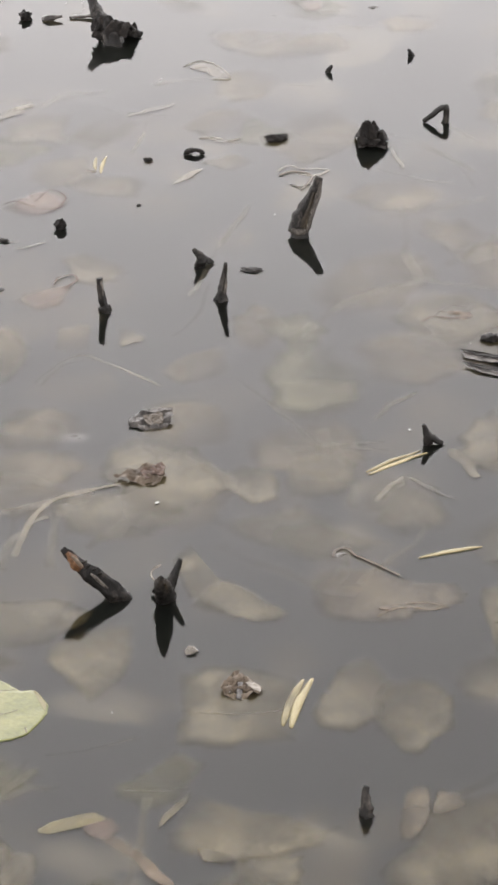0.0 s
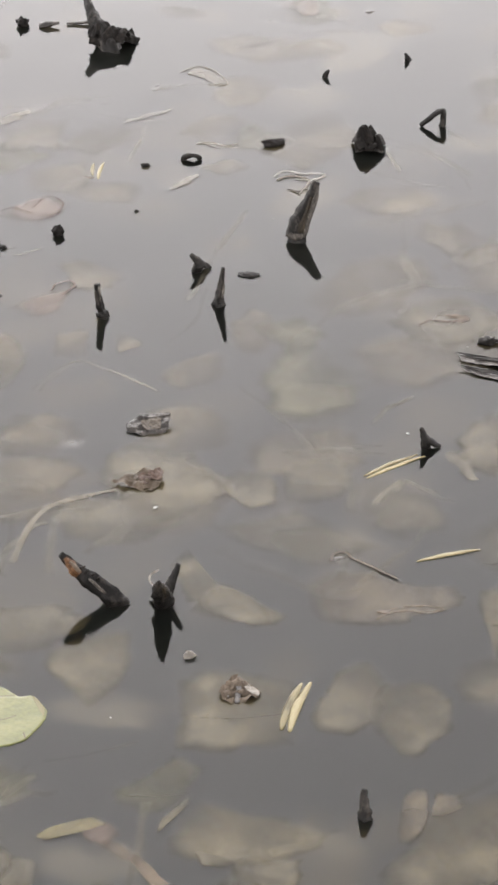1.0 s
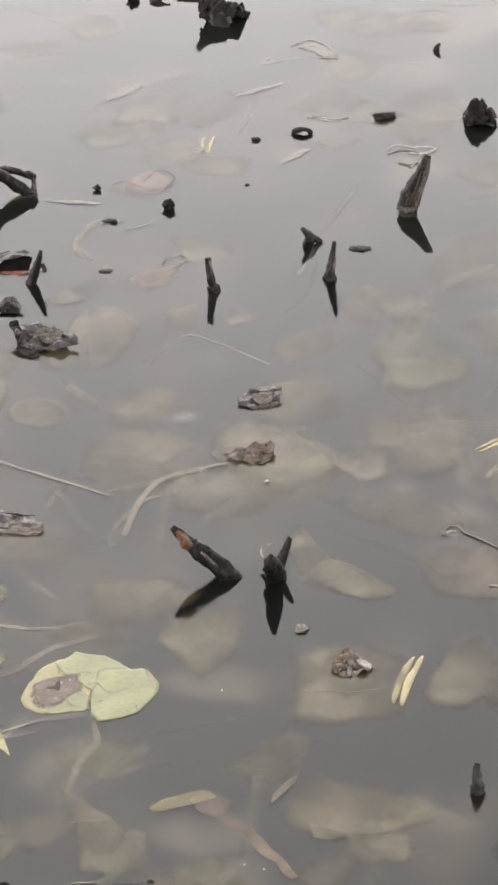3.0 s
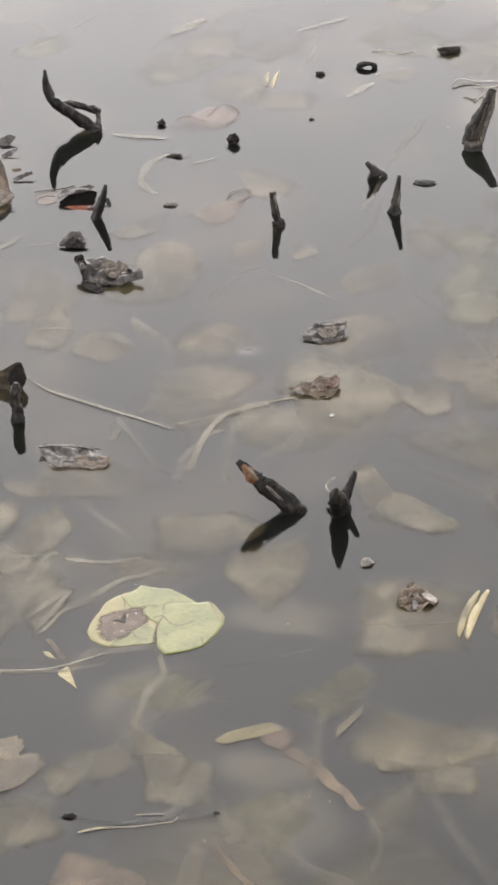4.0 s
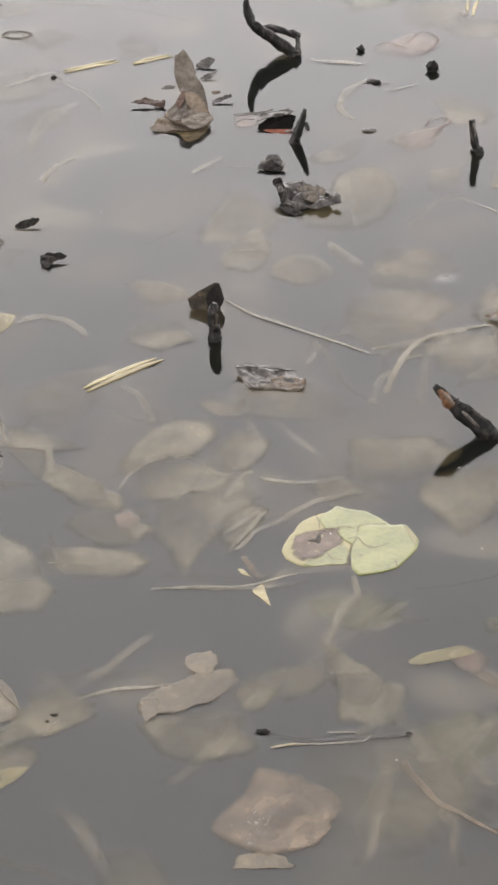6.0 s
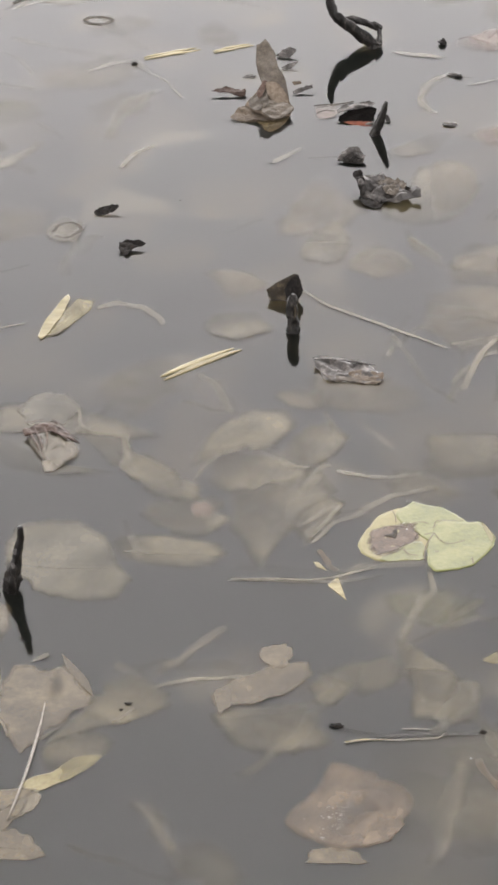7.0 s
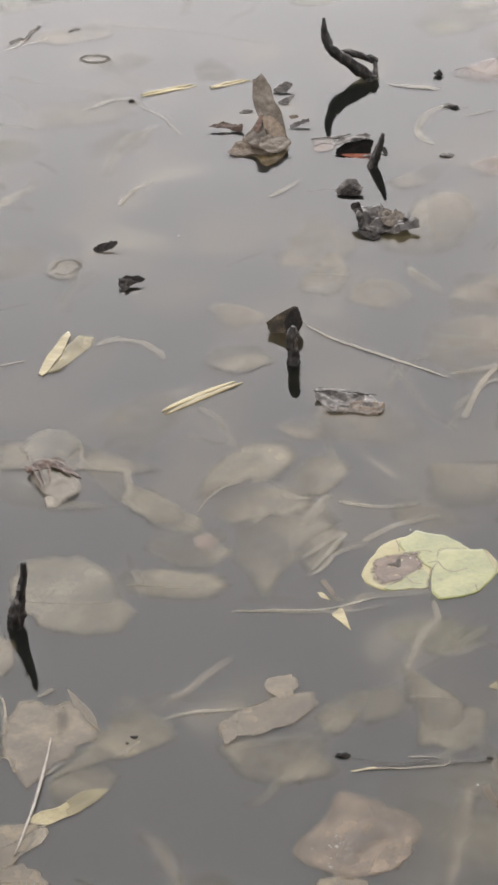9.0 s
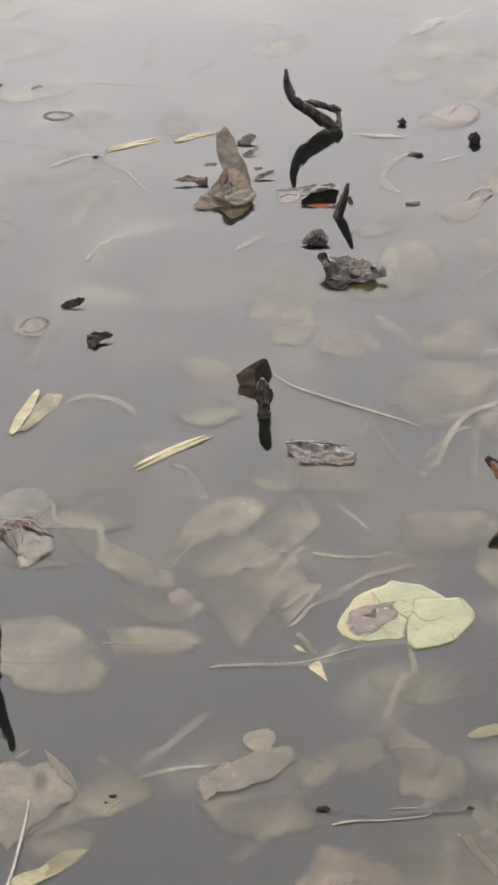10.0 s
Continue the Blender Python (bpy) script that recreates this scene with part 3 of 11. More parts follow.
def crumple(name, label, x, y, z, lx, ly, lz, turn, mat, seed, category="leaf remnant", folds=2, group="", tilt=(0, 0), second=None):
    """A wet leaf remnant, creased and folded over, part of it above the water."""
    e = root(name, label, category, pose(x, y, z, tilt[0], tilt[1], turn), group)
    rnd = random.Random(seed)
    for i in range(folds):
        sx, sy = lx * (1 - 0.22 * i), ly * (1 - 0.15 * i)
        size = max(sx, sy)
        edge = tuple(rnd.uniform(0.68, 1.12) for _ in range(9))
        v, f, rim = sheet(sx, sy, edge, seed + 5 * i, 0.1, 0.0, 0.07, 0.0008, 16, 64, 0.0, 0.12)
        off = Vector((seed * 0.77 + i * 3.3, 0.3, 0))
        way, waves = rnd.uniform(0.9, 1.9), rnd.uniform(1.1, 2.0)
        w = []
        for q in v:
            s = Vector((q.x / sx, q.y / sy, 0))
            u = s.x * math.cos(way) + s.y * math.sin(way) + 0.22 * noise.noise(s * 2.2 + off)
            crease = abs(math.sin(math.pi * waves * u + seed))
            fall = max(0.0, 1 - (2 * s.x) ** 2 * 0.75 - (2 * s.y) ** 2 * 0.75)
            h = 0.35 * fall + 0.5 * crease * (0.15 + 0.85 * fall) + 0.35 * noise.noise(s * 3.2 + off) * (0.3 + fall) + 0.10 * noise.noise(s * 11 + off)
            w.append(Vector((q.x, q.y, q.z * 0.4 + lz * (h + 0.2 * i))))
        shape("fold", w, f, (second if second and i else mat), e, pose(rnd.uniform(-0.14, 0.14) * lx * i, rnd.uniform(-0.1, 0.1) * ly * i, 0, rnd.uniform(-6, 6), rnd.uniform(-8, 8) * i, rnd.uniform(-30, 30) * i), rim=[0.2] * len(w))
    return e


def lump(name, label, x, y, lx, ly, lz, turn, mat, seed, category="debris", z=0.0, group="", rough=0.3):
    """A knobbly scrap of rotten matter, half sunk."""
    verts, faces, nu, nv = [], [], 24, 14
    for j in range(nv + 1):
        ph = math.pi * j / nv
        for i in range(nu):
            th = 2 * math.pi * i / nu
            d = Vector((math.sin(ph) * math.cos(th), math.sin(ph) * math.sin(th), math.cos(ph)))
            d = Vector((d.x, d.y, d.z)) * (0.85 + 0.4 * abs(noise.noise(d * 2.6 + Vector((seed * 0.7, 1, 2)))))
            r = 1 + rough * noise.noise(d * 1.7 + Vector((seed, 0, 0))) * 1.6 + rough * 0.9 * noise.noise(d * 4.0 + Vector((0, seed, 0))) + rough * 0.35 * noise.noise(d * 9 + Vector((0, 0, seed)))
            verts.append((0.5 * lx * d.x * r, 0.5 * ly * d.y * r, 0.5 * lz * d.z * r))
    for j in range(nv):
        for i in range(nu):
            k = (i + 1) % nu
            faces.append((j * nu + i, (j + 1) * nu + i, (j + 1) * nu + k, j * nu + k))
    ob = shape(name, verts, faces, mat, None, pose(x, y, z + lz * 0.25, 0, 0, turn), rim=[0.2] * len(verts))
    return tagged(ob, label, category, group) if label else ob


def fleck(x, y, size, seed=0):
    return lump("foam_fleck", "tiny white fleck standing for foam and glints on the water", x, y, size * 0.75, size * 0.45, size * 0.35, seed * 40, FOAM_GLINT, seed, "foam", group="white flecks on the water", rough=0.3, z=0.0012)


def glint_specks(parent, count):
    """White chips that paint wet glints and froth in a slanting band on a leaf, as one part."""
    rnd = random.Random(5)
    verts, faces = [], []
    for i in range(count):
        u = rnd.gauss(-0.05, 0.34)
        x, y, r = 0.006 + 0.042 * u + rnd.gauss(0, 0.006), -0.004 + 0.040 * u + rnd.gauss(0, 0.008), rnd.uniform(0.00015, 0.00045) * (1.3 if u < -0.2 else 0.8)
        base = len(verts)
        long, turn = rnd.uniform(0.7, 2.2), rnd.uniform(-0.6, 0.9)
        for k in range(6):
            a, q = 2 * math.pi * k / 6, rnd.uniform(0.7, 1.2)
            p, o = long * math.cos(a) * q * r, math.sin(a) * q * r
            verts.append((x + p * math.cos(turn) - o * math.sin(turn), y + p * math.sin(turn) + o * math.cos(turn), 0.0013))
        verts.append((x, y, 0.0013 + 0.6 * r))
        faces += [(base + k, base + (k + 1) % 6, base + 6) for k in range(6)]
    return shape("wet_speck", verts, faces, FOAM_GLINT, parent)


def lily_leaf(x, y, turn, pieces):
    """A floating lily leaf: lobes and decayed patches, each (name, material, dx, dy, lift, length, width, outline, crumple)."""
    e = root("lily_leaf", "yellow-green lily leaf with a rotten brown patch, floating", "lily pad", pose(x, y, 0.0003, 0, 0, turn))
    for i, (name, mat, dx, dy, lift, lx, ly, edge, creased) in enumerate(pieces):
        v, f, rim = sheet(lx, ly, edge, 15 + 4 * i, 0.0, 0.0, 0.028, 0.00012, 10, 72, crumple=creased)
        shape(name, v, f, mat, e, pose(dx, dy, lift), rim=rim)
    return e


def slanting_leaf(name, label, x, y, rise, pieces, category="leaf", group=""):
    """A withered leaf that slants up out of the water; each piece (name, material, dx, dy, lift, length, width, outline, crumple) lies in the slanting plane."""
    e = root(name, label, category, pose(x, y, 0, rise, 0, 0), group)
    for i, (part_name, mat, dx, dy, lift, lx, ly, edge, creased) in enumerate(pieces):
        creased, tip, roll = creased if isinstance(creased, tuple) else (creased, 0, 0)
        stiff = creased >= 0.12
        v, f, rim = sheet(lx, ly, edge, len(name) + 7 * i + int(abs(x) * 1000) % 50, 0.05, 0.0, 0.03, 0.0 if mat == TANLEAF else 0.0007, 7 if stiff else 16, 26 if stiff else 56, crumple=creased)
        shape(part_name, v, f, mat, e, pose(dx, dy, lift, tip, roll, 0), rim=rim, smooth=not stiff)
    return e


# ---- pond ----
def pond_bed():
    """One sheet of ground: a bank behind the camera that dips under the water, and the bed out to the horizon."""
    ys = [-600, -60, -6, -1.0, 0.2, 0.7, 1.1, 1.5, 2.0, 3.0, 5.0, 12, 60, 600]
    zs = [0.5, 0.4, 0.3, 0.22, 0.16, 0.05, -0.12, -0.26, -0.34, -0.38, -0.4, -0.5, -0.8, -0.8]
    xs = [-600, -60, -8, -3, -1.5, -0.9, -0.45, 0, 0.45, 0.9, 1.5, 3, 8, 60, 600]
    verts = [(x, y, z + 0.02 * noise.noise(Vector((x * 1.3, y * 1.3, 0)))) for y, z in zip(ys, zs) for x in xs]
    n = len(xs)
    faces = [(j * n + i, j * n + i + 1, (j + 1) * n + i + 1, (j + 1) * n + i) for j in range(len(ys) - 1) for i in range(n - 1)]
    return tagged(shape("ground", verts, faces, MUD), "dark silty pond bed rising to the bank", "ground", kind="structure")


def water_sheet(name, z, mat, label, half=600.0, ripple=0.0):
    xs = [-half, -40, -6] + [-1.6 + 0.1 * i for i in range(33)] + [6, 40, half]
    ys = [-half, -40, 0.9] + [1.2 + 0.1 * i for i in range(45)] + [9, 40, half]
    verts = [(x, y, z + ripple * noise.noise(Vector((x * 6, y * 6, z * 90)))) for y in ys for x in xs]
    n = len(xs)
    faces = [(j * n + i, j * n + i + 1, (j + 1) * n + i + 1, (j + 1) * n + i) for j in range(len(ys) - 1) for i in range(n - 1)]
    ob = tagged(shape(name, verts, faces, mat), label, "water", kind="structure")
    return ob


pond_bed()
surface = water_sheet("water", 0.0, WATER, "still grey pond water mirroring a hazy sky")
surface.visible_shadow = False
# thin tinted sheets added below the surface imitate dimming with depth
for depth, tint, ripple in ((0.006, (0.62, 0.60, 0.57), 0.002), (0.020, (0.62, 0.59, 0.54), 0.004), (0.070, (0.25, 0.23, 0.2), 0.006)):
    water_sheet("murk_sheet", -depth, murk_material("murk_tint", tint, 0.12), "thin tinted sheet standing in for murk within the pond water", ripple=ripple)


# ---- things ----
# stalks that stand in the water
stalk("broken_stalk", "black rotting stalk leaning low over the water, orange at its tip", -0.13054, 2.68437, [[(-0.05173, 0.01, 0.05029, 0.00274), (-0.0397, 0.008, 0.03736, 0.00549), (-0.0210, 0.004, 0.02000, 0.0075), (-0.0040, 0, 0.0065, 0.0084), (0.0055, 0, -0.0015, 0.0084), (0.0085, 0, -0.0080, 0.0060)], [(-0.0340, 0.003, 0.0365, 0.0022), (-0.0276, 0.001, 0.0409, 0.0007)], [(-0.0292, 0.003, 0.0320, 0.0022), (-0.0244, 0.001, 0.0364, 0.0012)], [(-0.0250, 0.003, 0.0282, 0.0022), (-0.0182, 0.001, 0.0326, 0.0006)], [(-0.0195, 0.003, 0.0232, 0.0022), (-0.0143, 0.001, 0.0276, 0.0014)]], BLACK, 1, "plant stalk", [(ORANGE, [(-0.0478, 0.005, 0.0478, 0.0022), (-0.0440, 0.003, 0.0436, 0.0040), (-0.0390, 0.001, 0.0380, 0.0048), (-0.0340, -0.001, 0.0330, 0.0036)]), (TANLEAF, [(-0.0425, -0.0005, 0.0470, 0.0012), (-0.0370, -0.0025, 0.0415, 0.0024), (-0.0325, -0.0030, 0.0370, 0.0012)]), (PITH, [(-0.0245, -0.0040, 0.0295, 0.0010), (-0.0165, -0.0070, 0.0225, 0.0016), (-0.0085, -0.0080, 0.0150, 0.0010)])])
stalk("broken_stalk", "short black stalk forked into two prongs, standing in the water", -0.08385, 2.68197, [[(-0.0020, -0.038, 0.0440, 0.0016), (-0.0028, -0.028, 0.0325, 0.0058), (-0.0022, -0.012, 0.0145, 0.0088), (0, 0, 0, 0.0102), (0.00397, 0.0207, -0.03976, 0.00658)], [(0.01532, 0.013, 0.03616, 0.00219), (0.01056, 0.009, 0.02351, 0.00384), (0.00475, 0.004, 0.01205, 0.00548), (0.0011, 0, -0.00003, 0.00603)]], BLACK, 2, "plant stalk", [(WHITISH, [(-0.0065, 0.006, 0.0130, 0.0011), (-0.0135, 0.022, 0.0125, 0.0013), (-0.0125, 0.030, 0.0155, 0.0012), (-0.0050, 0.034, 0.0185, 0.0014)]), (CORE, [(0.0010, -0.036, 0.0360, 0.0011), (0.0016, -0.028, 0.0270, 0.0020), (0.0020, -0.020, 0.0170, 0.0011)])])
stalk("broken_stalk", "thin black stalk tapering to a point above the water", -0.02903, 3.3945, [[(0.0059, 0, 0.04732, 0.00199), (0.00418, 0, 0.03231, 0.00331), (0.00181, 0, 0.018, 0.00464), (-0.0005, 0, 0.0058, 0.00596), (-0.00002, 0, -0.00072, 0.00795), (0.00331, 0, -0.0456, 0.00636)]], BLACK, 3, "plant stalk", [(PITH, [(0.0062, -0.0025, 0.0290, 0.0009), (0.0056, -0.0040, 0.0200, 0.0015), (0.0042, -0.0050, 0.0110, 0.0009)])])
stalk("broken_stalk", "slender black stalk with a flared foot at the waterline", -0.16402, 3.36872, [[(-0.00539, 0, 0.04172, 0.00329), (-0.00468, 0, 0.02813, 0.00395), (-0.00272, 0, 0.01302, 0.00461), (-0.00106, 0, 0.00579, 0.00526), (0.00066, 0, -0.00002, 0.00724), (0.01345, 0, -0.04316, 0.00579)]], BLACK, 4, "plant stalk", [(PITH, [(-0.0040, -0.0030, 0.0400, 0.0010), (-0.0034, -0.0036, 0.0310, 0.0016), (-0.0024, -0.0044, 0.0210, 0.0010)]), (PITH, [(-0.0078, -0.0016, 0.0340, 0.0008), (-0.0070, -0.0030, 0.0250, 0.0012), (-0.0052, -0.0040, 0.0170, 0.0008)])])
stalk("broken_stalk", "thick black leaning stalk split open to a pale brown core", 0.06827, 3.58547, [[(0.02461, 0.03, 0.06396, 0.00485), (0.01869, 0.024, 0.04941, 0.00623), (0.0099, 0.015, 0.03317, 0.00901), (-0.00107, 0.004, 0.01334, 0.01108), (-0.00066, 0, 0.00227, 0.01108), (0.00094, -0.01528, -0.04003, 0.00887)]], BLACK, 5, "plant stalk", [(PITH, [(0.0255, 0.022, 0.0610, 0.0018), (0.0220, 0.013, 0.0490, 0.0026), (0.0165, 0.004, 0.0350, 0.0030), (0.0095, -0.004, 0.0190, 0.0036), (0.0050, -0.008, 0.0070, 0.0030)]), (CORE, [(0.0178, 0.017, 0.04853, 0.00208), (0.01318, 0.006, 0.03674, 0.00346), (0.00718, -0.005, 0.02428, 0.00416), (0.00138, -0.009, 0.01343, 0.00346)]), (PITH, [(-0.01106, -0.008, 0.01111, 0.00277), (-0.0043, -0.012, 0.00811, 0.00416), (0.00544, -0.011, 0.01116, 0.00277)])])
stalk("broken_stalk", "stubby black stalk end just above the water", 0.0950, 2.2935, [[(0.0002, 0.0087, 0.0240, 0.0026), (-0.0008, 0.0060, 0.0175, 0.0036), (-0.0004, 0.0030, 0.0090, 0.0046), (0, 0, 0, 0.0062), (0.0010, -0.0040, -0.0140, 0.0060)]], BLACK, 6, "plant stalk")
stalk("broken_stalk", "small black forked stalk in the water", 0.19361, 3.00527, [[(-0.00843, 0, 0.02361, 0.0020), (-0.0062, 0, 0.0155, 0.0030), (-0.0040, 0, 0.0080, 0.0044), (-0.0050, 0, -0.0060, 0.0040)], [(-0.0060, 0, 0.0140, 0.0024), (0.0010, 0, 0.0070, 0.0040), (0.0120, 0, 0.0010, 0.0018)]], BLACK, 7, "plant stalk")
stalk("broken_stalk", "black hooked stalk end poking out of the water", -0.05466, 3.49507, [[(-0.00812, 0, 0.02228, 0.00203), (-0.00222, 0, 0.01625, 0.00407), (0.00164, 0, 0.00953, 0.00543), (-0.00133, 0, 0.00077, 0.0061), (-0.01582, 0, -0.04183, 0.00488)], [(0.00036, 0.001, 0.0110, 0.0038), (0.00837, 0.007, 0.0050, 0.0040), (0.0165, 0.007, 0.0012, 0.0016)]], BLACK, 8, "plant stalk")
stalk("broken_stalk", "black bent stalk folded to a sharp angle over the water", 0.25599, 3.96566, [[(-0.01507, 0, 0.00121, 0.00301), (-0.00229, 0, 0.01207, 0.00377), (0.01273, 0, 0.02125, 0.00377), (0.01503, 0, 0.0108, 0.00377), (0.01357, 0, -0.00197, 0.00452)]], BLACK, 9, "plant stalk")
stalk("broken_stalk", "tiny black stalk tip slanting out of the water", 0.11917, 4.16871, [[(0.00642, 0, 0.0106, 0.00157), (0.00243, 0, 0.00574, 0.00314), (-0.00001, 0, -0.00083, 0.00393), (-0.01567, 0, -0.04302, 0.00314)]], BLACK, 10, "plant stalk")
stalk("broken_stalk", "tiny black stalk tip slanting out of the water", 0.2397, 4.23, [[(-0.00556, 0, 0.01019, 0.00159), (-0.00238, 0, 0.00593, 0.00318), (0, 0, -0.00084, 0.00398), (0.01495, 0, -0.04328, 0.00318)]], BLACK, 11, "plant stalk")
stalk("broken_stalk", "black stalk bent to a low arch on the water", -0.06521, 3.86557, [[(-0.01108, 0, -0.00049, 0.00295), (-0.00787, 0, 0.0045, 0.00369), (0.00027, 0, 0.0060, 0.0030), (0.00906, 0, 0.0046, 0.0030), (0.01253, 0, -0.00034, 0.00295)]], BLACK, 12, "plant stalk")
stalk("broken_stalk", "tall black curved stalk with a torn side branch over water", -0.41994, 3.68082, [[(-0.04205, 0, 0.08074, 0.00177), (-0.04089, 0, 0.05974, 0.00425), (-0.03466, 0, 0.03994, 0.00567), (-0.0190, 0, 0.0265, 0.0062), (-0.0030, 0, 0.0140, 0.0062), (0.0090, 0, 0.0050, 0.0070), (0.0150, 0, -0.0030, 0.0062), (0.0190, 0, -0.0150, 0.0050)], [(-0.02586, 0.002, 0.03332, 0.0028), (-0.01164, 0.009, 0.0300, 0.0042), (0.00437, 0.015, 0.0228, 0.0036), (0.0145, 0.018, 0.0185, 0.0052), (0.0225, 0.0195, 0.0165, 0.0024)], [(0.0185, 0.018, 0.0165, 0.0030), (0.0190, 0.011, 0.0100, 0.0026), (0.0196, 0.004, 0.0040, 0.0036), (0.0180, 0, -0.0030, 0.0040)], [(0.0040, 0, 0.0055, 0.0046), (0.0120, 0, 0.0035, 0.0052), (0.0215, 0, 0.0015, 0.0026)]], BLACK, 13, "plant stalk", deep=2.2)
stalk("broken_stalk", "black upright stalk standing in the water before a shrivelled leaf", -0.42069, 2.88883, [[(0.0012, 0.004, 0.0410, 0.0030), (-0.0006, 0.003, 0.0310, 0.0056), (-0.0010, 0.002, 0.0180, 0.0062), (0, 0, 0.0060, 0.0058), (0.0008, 0, 0, 0.0070), (0.0020, -0.003, -0.0200, 0.0045)]], BLACK, 14, "plant stalk", [(CORE, [(0.0030, -0.002, 0.0310, 0.0009), (0.0036, -0.003, 0.0240, 0.0014), (0.0026, -0.004, 0.0160, 0.0009)])])
stalk("broken_stalk", "black pointed stalk beside a folded leaf in the water", -0.38071, 3.40269, [[(0.01392, 0, 0.0418, 0.002), (0.0095, 0, 0.02744, 0.004), (0.00441, 0, 0.01302, 0.00534), (0.00069, 0, 0.00073, 0.006), (-0.01232, 0, -0.04235, 0.0048)]], BLACK, 15, "plant stalk")
stalk("broken_stalk", "tall black stalk with a thick foot standing in the water", -0.61697, 2.36175, [[(0.01188, 0, 0.06717, 0.00255), (0.01125, 0, 0.05366, 0.00357), (0.00718, 0, 0.03588, 0.00459), (0.00256, 0, 0.01797, 0.00715), (0.0002, 0, 0.0024, 0.00766), (-0.00654, 0, -0.04209, 0.00612)]], BLACK, 16, "plant stalk", [(GREYLEAF, [(0.00769, -0.008, 0.04896, 0.00153), (0.00733, -0.011, 0.04428, 0.00153)]), (GREYLEAF, [(0.00503, -0.011, 0.03539, 0.00102), (0.00688, -0.014, 0.03253, 0.00153)])])
# dark clumps
stalk("rotted_clump", "black upright spike of a rotted leaf clump", -0.18385, 4.31264, [[(-0.03607, 0.07, 0.06311, 0.00485), (-0.02951, 0.05, 0.04833, 0.00647), (-0.02136, 0.03, 0.0336, 0.00971), (-0.00768, 0.012, 0.01815, 0.01295), (0.00014, 0, 0.0034, 0.01456), (0.01727, -0.02626, -0.02888, 0.01165)]], BLACK, 17, "plant remnant")
crumple("rotted_clump", "black rotted leaf clump heaped above the water", -0.18428, 4.32736, 0.002, 0.07343, 0.05412, 0.02759, 5.6, CHAR, 18, folds=3, group="crumpled remnants on the water", tilt=(0, 0))
crumple("rotted_clump", "black ragged leaf clump heaped above the water", -0.16012, 4.33534, -0.002, 0.03921, 0.03948, 0.0195, -24.4, CHAR, 19, folds=2, group="crumpled remnants on the water", tilt=(0, 0))
crumple("rotted_clump", "black crumpled leaf clump standing above the water", 0.16761, 3.89229, -0.002, 0.04746, 0.05348, 0.02819, 26, CHAR, 20, folds=3, group="crumpled remnants on the water", tilt=(0, 0))
lump("rotten_scrap", "small black scrap standing in the water", -0.31525, 4.42234, 0.01819, 0.02454, 0.01653, 0, CHAR, 21, "debris", group="dark scraps on the water")
stalk("broken_stalk", "grey twig end lying on the water", -0.27766, 4.41435, [[(-0.01232, 0, 0.00119, 0.00495), (0.00018, 0, 0.00345, 0.00413), (0.01684, 0, 0.00647, 0.00165)]], GREYLEAF, 22, "plant stalk")
stalk("broken_stalk", "grey twig end lying on the water", -0.2325, 4.42099, [[(-0.01808, 0, 0.00221, 0.00165), (0.00012, 0, 0.00259, 0.00207), (0.01675, 0, 0.00475, 0.00248)]], GREYLEAF, 23, "plant stalk")
lump("rotten_scrap", "black oblong leaf scrap on the water", 0.04402, 3.9113, 0.02979, 0.01989, 0.01043, 20, CHAR, 24, "debris", group="dark scraps on the water")
lump("rotten_scrap", "tiny black scrap on the water", -0.12458, 3.84543, 0.01175, 0.00967, 0.00587, 0, CHAR, 25, "debris", group="dark scraps on the water")
lump("rotten_scrap", "small black knobbly scrap in the water", -0.22782, 3.62109, 0.01397, 0.01532, 0.01676, 0, CHAR, 26, "debris", group="dark scraps on the water")
lump("rotten_scrap", "dark oval leaf scrap floating flat", 0.00692, 3.47917, 0.02703, 0.01637, 0.00338, -12, CHAR, 27, "debris", group="dark scraps on the water")
lump("rotten_scrap", "dark wrinkled scrap at the water surface", 0.27702, 3.26751, 0.02182, 0.01667, 0.00899, 0, CHAR, 28, "debris", group="dark scraps on the water")
lump("rotten_scrap", "tiny black scrap on the water", -0.29398, 3.58221, 0.01108, 0.00861, 0.00415, 0, CHAR, 29, "debris", group="dark scraps on the water")
lump("rotten_scrap", "tiny black scrap on the water", -0.13292, 3.69054, 0.00568, 0.00564, 0.00284, 0, CHAR, 30, "debris", group="dark scraps on the water")
lump("rotten_scrap", "tiny black scrap on the water", -0.32079, 3.68849, 0.00992, 0.01134, 0.0085, 0, CHAR, 31, "debris", group="dark scraps on the water")
lump("rotten_scrap", "dark flat scrap on the water", -0.30094, 3.58763, 0.01662, 0.00867, 0.00416, 0, GREYLEAF, 32, "debris", group="dark scraps on the water")
lump("rotten_scrap", "dark flat scrap on the water", -0.38322, 3.43295, 0.01881, 0.01019, 0.00403, 12, GREYLEAF, 33, "debris", group="dark scraps on the water")
lump("rotten_scrap", "tiny dark scrap on the water", -0.69899, 3.60455, 0.00847, 0.00674, 0.00353, 0, CHAR, 34, "debris", group="dark scraps on the water")
lump("rotten_scrap", "dark flat scrap on the water", -0.29403, 3.43431, 0.01743, 0.0091, 0.00402, 0, GREYLEAF, 35, "debris", group="dark scraps on the water")
